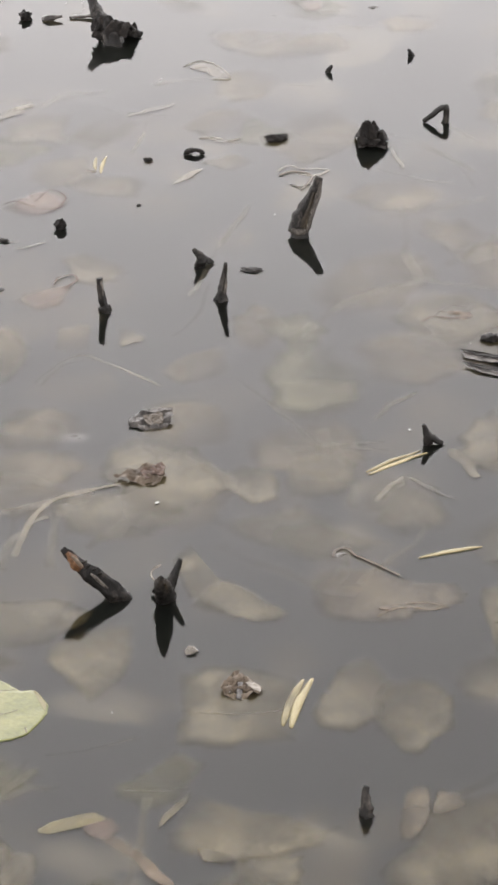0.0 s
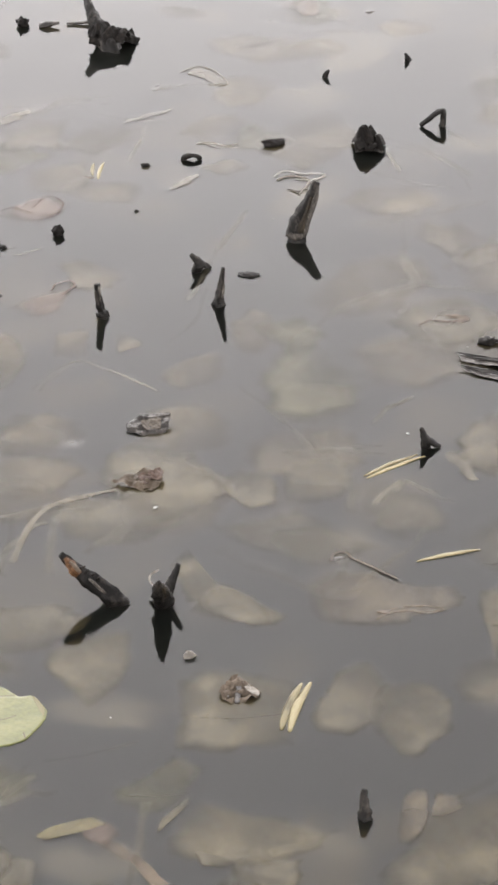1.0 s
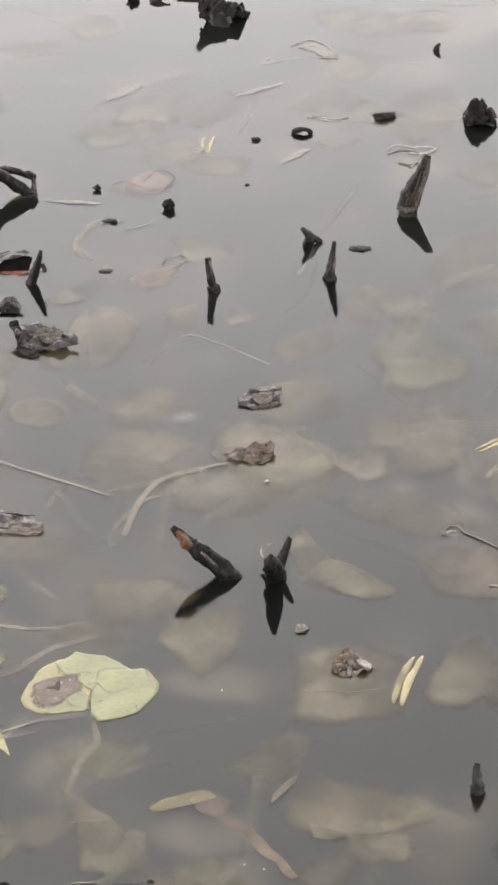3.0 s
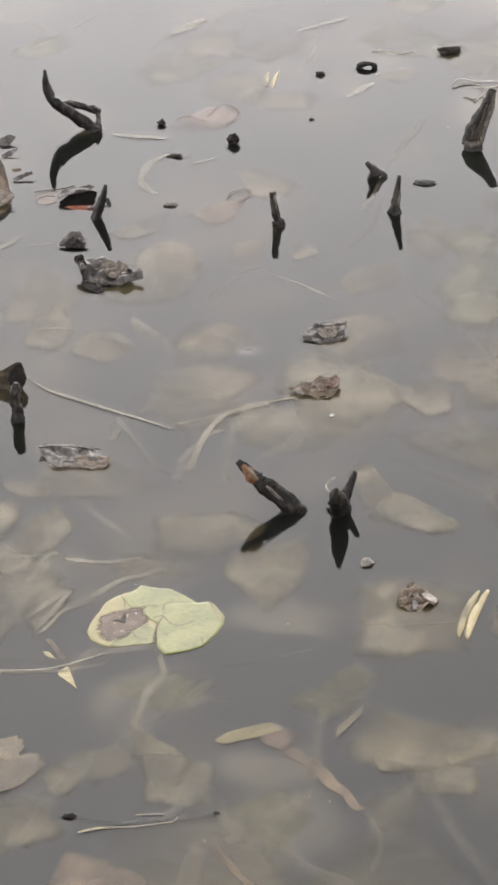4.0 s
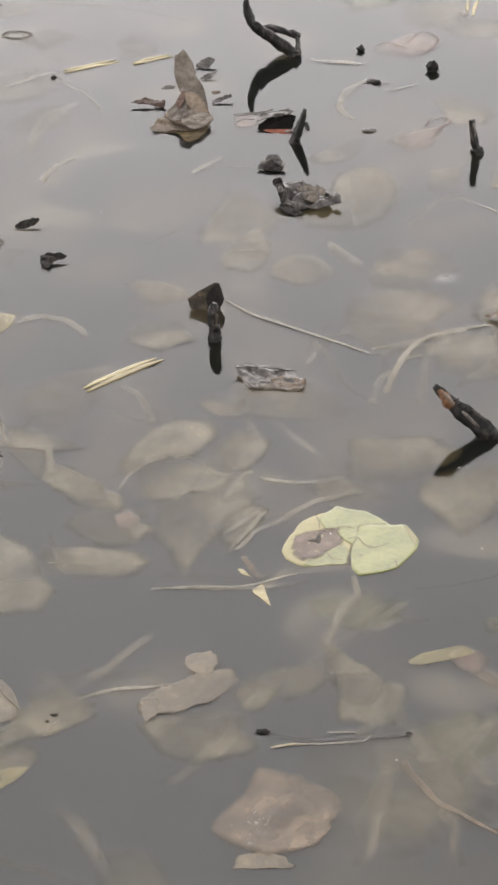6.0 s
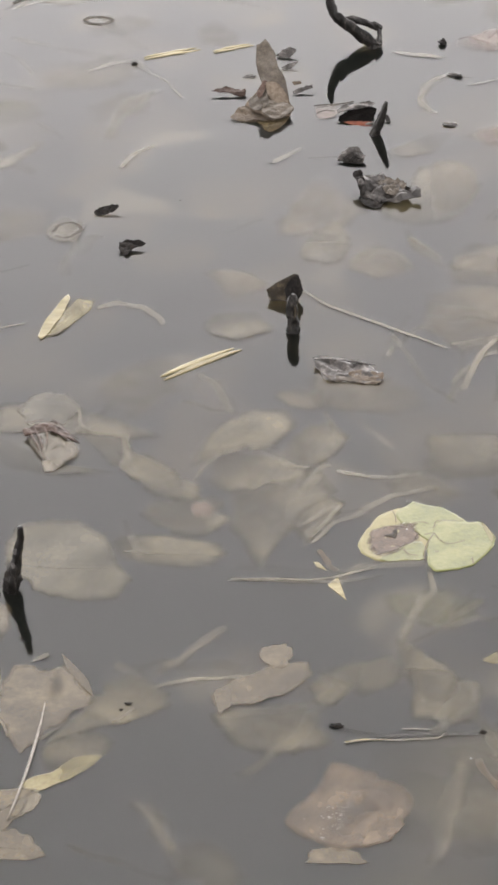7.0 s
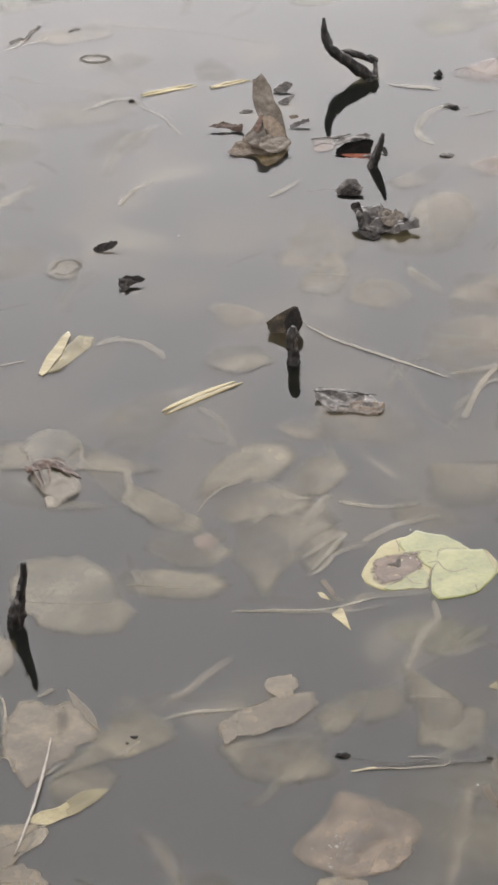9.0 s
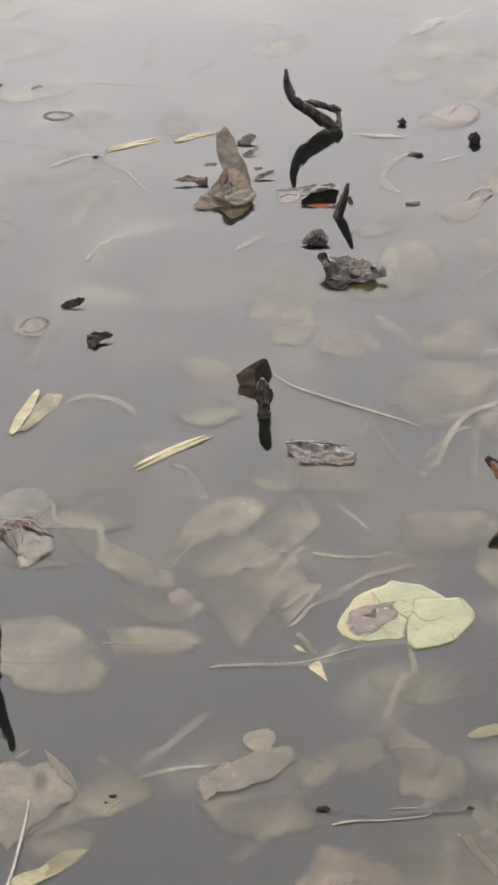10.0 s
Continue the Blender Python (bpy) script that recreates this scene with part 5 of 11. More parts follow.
# darker sheet over the middle of the blade
piece(thing, "silt_patch", 0.00935, -0.00654, 0.001030, 0.06172, 0.07368, (0.74, 0.99, 0.98, 0.95, 0.84, 0.75, 0.67, 0.64, 0.65, 0.72, 1.08, 1.06, 0.86, 0.55, 0.45, 0.51), DARK_WET, 65, 0.05, 0.14)
piece(thing, "flap", 0.0308, -0.03171, 0.001040, 0.03923, 0.05252, (0.68, 1.02, 1.02, 0.76, 0.6, 0.56, 0.62, 0.63, 0.64, 0.77, 1.19, 0.8, 0.61, 0.49, 0.46, 0.51), RUST_WET, 66, 0.05, 0.0)
leaf("sunken_leaf", "brown leaf lying just under the water", -0.28656, 1.98526, 0.000750, 0.05707, 0.02518, 0, (0.81, 0.78, 0.86, 0.84, 0.96, 0.9, 0.92, 0.8, 0.76, 0.85, 1.16, 0.83, 0.73, 0.75, 0.92, 1.01), BROWN_WET, 67, group="leaves under the water", wave=0, thick=0, tatter=0.05)
leaf("sunken_leaf", "round olive-brown leaf under the water", -0.35408, 2.15956, 0.000760, 0.09973, 0.07706, 0, (0.84, 0.81, 0.88, 0.92, 0.95, 0.91, 0.93, 1.04, 0.9, 0.83, 0.81, 0.87, 0.95, 0.97, 1.01, 0.93), DULL_WET, 68, group="leaves under the water", wave=0, thick=0, tatter=0.05, tear=0.14)
thing = root("sunken_leaf", "tan oblong leaf with a folded end, just under the water", "leaf", pose(-0.37107, 2.23107, 0), "leaves under the water")
piece(thing, "blade", -0.00068, -0.00527, 0.001070, 0.091, 0.09808, (0.68, 0.96, 1.11, 0.79, 0.55, 0.45, 0.42, 0.47, 0.72, 0.98, 1.12, 0.74, 0.56, 0.49, 0.5, 0.54), BROWN_WET, 69, 0.05, 0.14)
piece(thing, "folded_end", -0.03189, -0.03163, 0.001080, 0.02302, 0.04815, (0.69, 0.82, 0.8, 0.64, 0.62, 0.69, 0.96, 0.87, 0.63, 0.56, 0.58, 0.73, 0.94, 0.82, 0.82, 0.7), BROWN_WET, 70, 0.05, 0.0)
leaf("sunken_leaf", "small tan leaf lying on a larger one", -0.36527, 2.27209, 0.001090, 0.03472, 0.04352, 0, (0.76, 0.88, 0.94, 1.04, 0.83, 0.78, 0.87, 0.88, 0.93, 0.89, 0.78, 0.8, 0.98, 1.02, 0.87, 0.75), BROWN_WET, 71, group="leaves under the water", wave=0, thick=0, tatter=0.05, tear=0.14)
leaf("sunken_leaf", "dull brown leaf lying under the water", -0.31414, 2.22265, 0.000500, 0.03989, 0.05255, 0, (0.81, 0.99, 0.74, 0.67, 0.71, 0.9, 0.85, 0.91, 0.84, 0.68, 0.65, 0.73, 0.9, 0.9, 0.74, 0.71), DULL_WET, 72, group="leaves under the water", wave=0, thick=0, tatter=0.05)
leaf("sunken_leaf", "faint brown leaf, see-through to look sunk in murk", -0.28576, 2.24719, 0.000516, 0.09327, 0.07216, 0, (0.67, 0.7, 0.86, 0.94, 0.64, 0.56, 0.59, 0.73, 0.9, 0.72, 0.68, 0.76, 0.96, 0.71, 0.64, 0.68), FAINT_WET, 73, group="leaves under the water", wave=0, thick=0, tatter=0.05)
leaf("sunken_leaf", "oval brown leaf under the water", -0.2363, 2.25327, 0.000820, 0.05469, 0.10709, 0, (0.9, 0.63, 0.52, 0.5, 0.55, 0.74, 1.41, 0.91, 0.75, 0.58, 0.54, 0.6, 0.71, 0.84, 1.0, 1.0), DULL_WET, 74, group="leaves under the water", wave=0, thick=0, tatter=0.05, tear=0.14, ribs=1)
stem("sunken_reed", "pale limp stem lying under the water", [(-0.20224, 2.24499, 0.00053, 0.00531), (-0.19264, 2.23369, 0.00053, 0.00529), (-0.19407, 2.2128, 0.00053, 0.00526), (-0.21136, 2.18243, 0.00053, 0.00521), (-0.22826, 2.17044, 0.00053, 0.00519)], FAINT_STEM_WET, 75, flat=0.06)
glint_specks(shining, 120)
thing = root("broken_twig", "dull broken twig lying at the water surface", "twig", pose(-0.25914, 2.16461, 0), "")
strand(thing, "twig", [(-0.04416, -0.0029, 0.00114, 0.00283), (0.01173, -0.00799, 0.00114, 0.00282), (0.04648, -0.00197, 0.00114, 0.00282), (0.08642, 0.00071, 0.00114, 0.00282)], DARK_WET, 95)
strand(thing, "pale_edge", [(-0.03486, -0.02222, 0.00095, 0.00103), (-0.0178, -0.01614, 0.00095, 0.00103), (0.01216, -0.0139, 0.00095, 0.00103), (0.04434, -0.00802, 0.00095, 0.00103)], PALE_WET, 96)
straw("straw_blade", "orange-yellow broken twig end at the surface", -0.29426, 2.1451, 0.0005, 0.03272, 0.00329, 10.4, 1, STRAW, 97)
# the two white blades stand in for glints on the twig
straw("straw_blade", "white blade painted as a glint on a broken twig", -0.24823, 2.16765, 0.0005, 0.02392, 0.00236, 0.4, 1, WHITISH, 98)
straw("straw_blade", "white blade painted as a glint on a broken twig", -0.2177, 2.15476, 0.0005, 0.01193, 0.00235, 57.6, 1, WHITISH, 99)
lump("rotten_scrap", "black end of a broken twig", -0.30281, 2.167, 0.01135, 0.00556, 0.00378, 0, CHAR, 100, "debris", group="dark scraps on the water")
lump("rotten_scrap", "tiny black scrap on the water", -0.18085, 2.16753, 0.00659, 0.00351, 0.00282, 0, CHAR, 101, "debris", group="dark scraps on the water")
thing = root("sunken_leaf", "large tan leaf with a curled pale rim under the water", "leaf", pose(-0.55995, 2.17935, 0), "leaves under the water")
piece(thing, "curled_rim", -0.00083, 0.00514, 0.000660, 0.09959, 0.17644, (0.98, 0.8, 0.7, 0.72, 0.56, 0.66, 0.86, 0.87, 0.71, 0.69, 0.68, 0.71, 0.95, 0.68, 0.6, 0.68), BROWN_WET, 102, 0.05, 0.14)
# this dark patch paints the shade in the fold beside the curled rim
piece(thing, "silt_patch", 0.01174, 0.03138, 0.000970, 0.02479, 0.06345, (0.75, 0.6, 0.56, 0.62, 0.85, 0.93, 0.94, 0.79, 0.65, 0.64, 0.64, 0.73, 0.97, 0.82, 0.81, 0.95), DARK_WET, 103, 0.05, 0.0)
piece(thing, "curled_rim", 0.02807, 0.04566, 0.000980, 0.04733, 0.07931, (0.28, 0.22, 0.19, 0.18, 0.18, 0.19, 0.23, 0.3, 0.49, 1.3, 0.7, 0.31, 0.21, 0.17, 0.15, 0.15, 0.15, 0.15, 0.18, 0.25, 0.44, 1.19, 0.59, 0.37), BROWN_WET, 104, 0.05, 0.0)
strand(thing, "vein", [(-0.04773, 0.06446, 0.00099, 0.00108), (-0.04031, 0.03838, 0.00099, 0.00107), (-0.03598, 0.00528, 0.00099, 0.00106)], PALE_WET, 105)
strand(thing, "vein", [(-0.03263, -0.02897, 0.001, 0.00105), (-0.02539, -0.02936, 0.001, 0.00105), (-0.01614, -0.04954, 0.001, 0.00104)], PALE_WET, 106)
strand(thing, "rim_line", [(0.01257, -0.05353, 0.00101, 0.00189), (0.02791, -0.02449, 0.00101, 0.00191), (0.04515, -0.00503, 0.00101, 0.00192)], STEM_WET, 107)
leaf("leaf_scrap", "pale torn leaf scrap at the surface", -0.56959, 2.25281, 0.001020, 0.02018, 0.01975, 0, (0.51, 0.78, 0.81, 1.01, 0.51, 0.35, 0.3, 0.31, 0.37, 0.57, 1.16, 0.71, 0.5, 0.38, 0.36, 0.39), PALE_WET, 108, group="leaves under the water", wave=0, thick=0, tatter=0.05)
thing = root("sunken_leaf", "grey-brown leaf with a small hole under the water", "leaf", pose(-0.48314, 2.19307, 0), "leaves under the water")
piece(thing, "blade", -0.00491, -0.00351, 0.000730, 0.11642, 0.14056, (0.82, 0.67, 0.62, 0.67, 0.75, 0.63, 0.55, 0.52, 0.53, 0.64, 1.41, 0.61, 0.49, 0.47, 0.53, 0.65), DULL_WET, 109, 0.05, 0.14)
# black beads on the uncut blade stand in for the dark of small holes
bead(thing, "hole_edge", 0.00038, -0.0064, 0.0008, 0.00624, 0.00416, 0.00144, CHAR, 110)
bead(thing, "hole_edge", -0.00431, -0.01604, 0.0008, 0.00287, 0.00258, 0.00096, CHAR, 111)
# dark ribbon draws the dark line under the leaf's edge
strand(thing, "dark_rim", [(-0.01205, -0.03947, 0.00104, 0.00086), (-0.00414, -0.03804, 0.00104, 0.00086), (0.00467, -0.03587, 0.00104, 0.00086)], DARK_WET, 112)
# pale ribbon paints the highlight along this leaf's edge
strand(thing, "pale_edge", [(-0.00874, -0.03719, 0.00105, 0.00095), (-0.00098, -0.02539, 0.00105, 0.00095), (0.00684, -0.0135, 0.00105, 0.00096)], PALE_WET, 113)
leaf("sunken_leaf", "faint brown leaf, see-through to look sunk in murk", -0.51652, 2.11343, 0.000460, 0.06409, 0.07543, 0, (0.75, 0.98, 0.94, 0.79, 0.71, 0.6, 0.61, 0.72, 0.93, 0.82, 0.85, 1.04, 0.72, 0.59, 0.58, 0.67), DULL_WET, 114, group="leaves under the water", wave=0, thick=0, tatter=0.05)
leaf("sunken_leaf", "yellow narrow leaf just under the water", -0.52272, 2.08023, 0.001070, 0.06712, 0.06261, 0, (0.48, 0.62, 0.83, 1.27, 1.02, 0.79, 0.43, 0.29, 0.24, 0.21, 0.2, 0.21, 0.3, 0.68, 1.13, 1.11, 1.0, 0.7, 0.51, 0.42, 0.37, 0.36, 0.37, 0.41), YELLOW_WET, 115, group="leaves under the water", wave=0, thick=0, tatter=0.05)
thing = root("sunken_leaf", "pale curled leaf with dark creases at the surface", "leaf", pose(-0.55587, 2.02944, 0), "leaves under the water")
piece(thing, "blade", -0.00394, 0.0001, 0.001080, 0.05712, 0.08509, (0.91, 1.08, 0.9, 0.74, 0.63, 0.65, 0.8, 0.94, 0.76, 0.74, 0.84, 1.05, 0.79, 0.7, 0.58, 0.65), BROWN_WET, 116, 0.05, 0.14)
piece(thing, "fold", 0.01443, 0.00678, 0.001090, 0.02394, 0.0408, (0.75, 0.9, 0.95, 1.02, 0.72, 0.6, 0.6, 0.7, 0.98, 0.84, 0.85, 1.02, 0.77, 0.65, 0.65, 0.73), PALE_WET, 117, 0.05, 0.0)
# two dark ribbons paint the shade of the leaf's creases
strand(thing, "crease", [(-0.01038, -0.0081, 0.0011, 0.00114), (0.00589, 0.01016, 0.0011, 0.00115), (0.01818, 0.02976, 0.0011, 0.00115)], DARK_WET, 118)
strand(thing, "crease", [(0.00142, -0.01896, 0.00111, 0.00114), (0.01079, -0.0061, 0.00111, 0.00114), (0.01299, 0.01447, 0.00111, 0.00115)], DARK_WET, 119)
leaf("sunken_leaf", "dull brown leaf lying under the water", -0.54476, 1.97785, 0.000820, 0.07117, 0.05113, 0, (0.71, 0.64, 0.67, 0.78, 0.98, 0.86, 0.77, 0.8, 0.75, 0.77, 0.94, 0.77, 0.69, 0.72, 0.91, 0.95), BROWN_WET, 120, group="leaves under the water", wave=0, thick=0, tatter=0.05, tear=0.14, ribs=3, rib_mat=FAINT_STEM_WET)
stem("sunken_reed", "pale limp stem lying under the water", [(-0.4481, 2.05261, 0.00053, 0.00275), (-0.42416, 2.02094, 0.00053, 0.00272), (-0.41467, 1.97983, 0.00053, 0.00268)], FAINT_STEM_WET, 121, flat=0.06)
leaf("sunken_leaf", "dull brown leaf lying under the water", -0.44048, 2.66454, 0.000840, 0.08731, 0.12909, 0, (0.92, 0.98, 1.07, 0.84, 0.72, 0.6, 0.58, 0.63, 0.73, 1.0, 1.41, 0.54, 0.48, 0.49, 0.6, 0.73), DULL_WET, 122, group="leaves under the water", wave=0, thick=0, tatter=0.05, tear=0.14)
leaf("sunken_leaf", "dull brown leaf lying under the water", -0.37219, 2.64858, 0.000650, 0.06202, 0.08959, 0, (0.89, 1.04, 0.99, 1.06, 0.9, 0.9, 0.77, 0.77, 0.88, 1.01, 1.08, 0.96, 0.98, 0.82, 0.75, 0.81), DULL_WET, 123, group="leaves under the water", wave=0, thick=0, tatter=0.05, tear=0.14)
thing = root("sunken_leaf", "olive-brown leaf with a pale rim under the water", "leaf", pose(-0.43901, 2.59542, 0), "leaves under the water")
piece(thing, "blade", 0.0149, -0.00533, 0.000660, 0.11906, 0.09828, (0.95, 0.85, 0.66, 0.69, 0.84, 0.9, 0.89, 0.77, 0.79, 0.78, 0.83, 0.97, 0.74, 0.65, 0.7, 0.91), DULL_WET, 124, 0.05, 0.14)
strand(thing, "rim_line", [(-0.03955, -0.02809, 0.00097, 0.00189), (-0.03443, -0.00039, 0.00097, 0.0019), (-0.02044, 0.028, 0.00097, 0.00192), (-0.00137, 0.03729, 0.00097, 0.00192), (0.02126, 0.03795, 0.00097, 0.00192), (0.04914, 0.01224, 0.00097, 0.0019), (0.07475, 0.00543, 0.00097, 0.0019)], STEM_WET, 125)
leaf("sunken_leaf", "long dull leaf hanging under the water", -0.39631, 2.52041, 0.000680, 0.11413, 0.19138, 0, (0.45, 1.01, 0.94, 0.64, 0.52, 0.53, 0.63, 0.81, 0.71, 0.68, 0.61, 0.77, 0.99, 0.56, 0.45, 0.42), DULL_WET, 126, group="leaves under the water", wave=0, thick=0, tatter=0.05, tear=0.14)
leaf("sunken_leaf", "faint brown leaf, see-through to look sunk in murk", -0.36039, 2.51622, 0.000390, 0.05271, 0.09498, 0, (0.82, 1.03, 0.89, 0.79, 0.8, 0.71, 0.74, 0.93, 0.86, 0.78, 0.83, 0.89, 0.98, 0.74, 0.67, 0.72), DULL_WET, 127, group="leaves under the water", wave=0, thick=0, tatter=0.05, tear=0.14)
stem("sunken_reed", "pale limp stem lying under the water", [(-0.36027, 2.61102, 0.001, 0.00272), (-0.36946, 2.57812, 0.001, 0.00269), (-0.37582, 2.55569, 0.001, 0.00268)], STEM_WET, 128, flat=0.06)
# added ribbon whose pale colour imitates a highlight on the leaves
stem("sunken_reed", "pale ribbon painted as a highlight on a leaf", [(-0.42367, 2.55416, 0.00101, 0.00188), (-0.41294, 2.56832, 0.00101, 0.00188), (-0.40202, 2.5771, 0.00101, 0.00189)], STEM_WET, 129, flat=0.06)
leaf("sunken_leaf", "brown wrinkled leaf just under the water", -0.51153, 2.57493, 0.000720, 0.12942, 0.1181, 0, (0.27, 0.25, 0.27, 0.32, 0.42, 0.79, 0.98, 0.52, 0.38, 0.33, 0.34, 0.41, 0.57, 0.75, 0.88, 0.56), DULL_WET, 130, group="leaves under the water", wave=0, thick=0, tatter=0.05, tear=0.14, ribs=3, rib_mat=FAINT_STEM_WET)
thing = root("sunken_leaf", "brown torn leaf with a pinkish spot under the water", "leaf", pose(-0.48201, 2.50791, 0), "leaves under the water")
piece(thing, "blade", 0.00559, -0.00239, 0.000730, 0.09943, 0.08139, (0.78, 0.81, 0.87, 1.05, 0.9, 0.88, 0.98, 0.94, 0.93, 0.79, 0.81, 0.9, 0.91, 1.0, 0.99, 0.88), DULL_WET, 131, 0.05, 0.14)
piece(thing, "pink_spot", 0.01779, 0.00812, 0.001040, 0.02989, 0.03919, (0.81, 0.85, 0.74, 0.76, 0.92, 0.92, 0.95, 1.04, 0.79, 0.72, 0.77, 0.82, 0.82, 0.96, 1.04, 0.84), PINK_WET, 132, 0.05, 0.0)
leaf("sunken_leaf", "dull brown leaf lying under the water", -0.48447, 2.4397, 0.000450, 0.1092, 0.05308, 0, (0.96, 0.91, 0.9, 0.9, 0.91, 1.06, 1.08, 0.93, 0.84, 0.88, 1.01, 0.9, 0.94, 0.99, 1.06, 0.93), DULL_WET, 133, group="leaves under the water", wave=0, thick=0, tatter=0.05, tear=0.14, ribs=1)
stem("sunken_reed", "pale limp stem lying under the water", [(-0.36373, 2.44898, 0.00106, 0.00207), (-0.35118, 2.49139, 0.00106, 0.0021), (-0.33307, 2.53599, 0.00106, 0.00213)], STEM_WET, 134, flat=0.06)
stem("sunken_reed", "pale limp stem lying under the water", [(-0.35634, 2.45846, 0.00107, 0.00364), (-0.33963, 2.49649, 0.00107, 0.00368), (-0.31325, 2.52023, 0.00107, 0.0037)], STEM_WET, 135, flat=0.06)
stem("sunken_reed", "pale limp stem lying under the water", [(-0.34675, 2.59968, 0.00108, 0.00162), (-0.33129, 2.59313, 0.00108, 0.00162), (-0.31246, 2.5897, 0.00108, 0.00162)], STEM_WET, 136, flat=0.06)
stem("sunken_reed", "olive brown stem under the water", [(-0.34854, 2.45177, 0.00109, 0.00311), (-0.33774, 2.43063, 0.00109, 0.00309), (-0.32832, 2.41287, 0.00109, 0.00307)], ROSY_WET, 137, flat=0.06)
leaf("leaf_scrap", "small pale folded leaf scrap on the water", -0.32467, 2.38791, 0.000300, 0.02119, 0.04394, 0, (0.42, 0.37, 0.36, 0.37, 0.42, 0.51, 0.72, 0.76, 0.71, 0.71, 0.76, 0.88, 0.66, 0.47, 0.39, 0.35, 0.34, 0.35, 0.4, 0.49, 0.7, 1.41, 0.73, 0.51), STRAW, 138, group="leaves under the water", thick=0.0004, wave=0.02, tatter=0.03)
leaf("leaf_scrap", "small pale leaf scrap on the water", -0.34448, 2.42442, 0.000300, 0.01663, 0.01657, 0, (0.34, 0.29, 0.29, 0.34, 0.51, 0.8, 1.03, 0.53, 0.4, 0.36, 0.39, 0.45, 0.5, 0.68, 1.41, 0.51), STRAW, 139, group="leaves under the water", thick=0.0004, wave=0.02, tatter=0.03)
leaf("sunken_leaf", "faint brown leaf, see-through to look sunk in murk", -0.39581, 2.74287, 0.000500, 0.0584, 0.04863, 0, (0.72, 0.79, 0.87, 0.79, 0.85, 1.03, 0.88, 0.88, 0.94, 0.74, 0.7, 0.77, 0.85, 1.01, 0.98, 0.77), HAZY_WET, 140, group="leaves under the water", wave=0, thick=0, tatter=0.05)
leaf("sunken_leaf", "brown leaf just under the water", -0.63388, 2.67794, 0.000810, 0.20282, 0.07904, 0, (0.68, 0.6, 0.57, 0.59, 0.66, 0.8, 0.95, 1.02, 0.96, 0.84, 0.79, 0.77, 0.73, 0.74, 0.8, 0.95, 0.83, 0.53, 0.58, 0.64, 0.65, 1.03, 1.12, 0.87), DULL_WET, 141, group="leaves under the water", wave=0, thick=0, tatter=0.05)
thing = root("sunken_leaf", "brown wrinkled leaf with pale ridges just under the water", "leaf", pose(-0.55014, 2.60316, 0), "leaves under the water")
piece(thing, "ridge", 0.00655, -0.001, 0.000820, 0.1281, 0.1167, (0.37, 0.27, 0.25, 0.26, 0.33, 0.96, 1.41, 0.64, 0.41, 0.33, 0.32, 0.36, 0.49, 0.92, 1.12, 0.83), DULL_WET, 142, 0.05, 0.14)
strand(thing, "rim_line", [(-0.00787, 0.05243, 0.00113, 0.00194), (-0.0032, 0.02408, 0.00113, 0.00193), (-0.00098, -0.0076, 0.00113, 0.00191)], STEM_WET, 143)
strand(thing, "rim_line", [(-0.06509, 0.10335, 0.00114, 0.00169), (-0.05553, 0.06841, 0.00114, 0.00168), (-0.03991, 0.05343, 0.00114, 0.00167), (-0.0169, 0.05024, 0.00114, 0.00166)], STEM_WET, 144)
leaf("sunken_leaf", "faint brown leaf, see-through to look sunk in murk", -0.64159, 2.59883, 0.000350, 0.17269, 0.08396, 0, (0.15, 0.15, 0.15, 0.2, 0.43, 1.02, 0.78, 0.56, 0.5, 0.52, 0.5, 0.5, 0.59, 0.75, 0.87, 1.02), FAINT_WET, 145, group="leaves under the water", wave=0, thick=0, tatter=0.05, tear=0.14)
leaf("sunken_leaf", "pale tan ragged leaf under a wrinkled clump", -0.6450, 2.6980, 0.00112, 0.0680, 0.0860, 0, (0.9, 0.95, 0.92, 1.0, 0.96, 0.9, 1.0, 0.88, 0.95, 0.84, 0.8, 0.9, 1.0, 0.92, 0.86, 0.94), CRISP_DULL, 461, group="leaves under the water", wave=0, thick=0, tatter=0.07, tear=0.14)
thing = slanting_leaf("crumpled_leaf", "grey and red-brown wrinkled leaf clump at the surface", -0.61719, 2.57344, 3, [("fold", PALE_WET, -0.00861, 0.0482, 0.0008, 0.06485, 0.07261, (0.78, 0.65, 0.57, 0.59, 0.73, 0.89, 1.11, 0.91, 0.68, 0.56, 0.55, 0.64, 0.77, 1.05, 0.96, 0.96), 0.025), ("fold", REDBROWN, -0.01906, 0.07987, 0.002, 0.07081, 0.04765, (0.49, 0.44, 0.46, 0.57, 0.6, 0.51, 0.51, 0.54, 0.64, 0.76, 0.82, 0.15, 0.15, 0.15, 1.41, 0.67), 0.05), ("fold", DARK_WET, -0.02567, 0.05701, 0.0016, 0.02825, 0.05726, (0.57, 0.49, 0.46, 0.5, 0.66, 0.72, 0.9, 0.83, 0.51, 0.41, 0.4, 0.45, 0.52, 0.77, 0.99, 0.67), 0.04), ("fold", PALE_WET, -0.00464, 0.01641, 0.0006, 0.02403, 0.03328, (0.86, 0.99, 0.75, 0.68, 0.73, 0.73, 0.85, 0.98, 0.74, 0.68, 0.73, 0.94, 0.81, 0.7, 0.71, 0.79), 0.02)], "leaf", "")
# ribbons paint the wrinkles' dark lines in the leaf's own red-brown
strand(thing, "crease", [(-0.03882, 0.07759, 0.0034, 0.00042), (-0.02887, 0.05879, 0.0034, 0.00042), (-0.01681, 0.03279, 0.0034, 0.00042)], REDBROWN, 146)
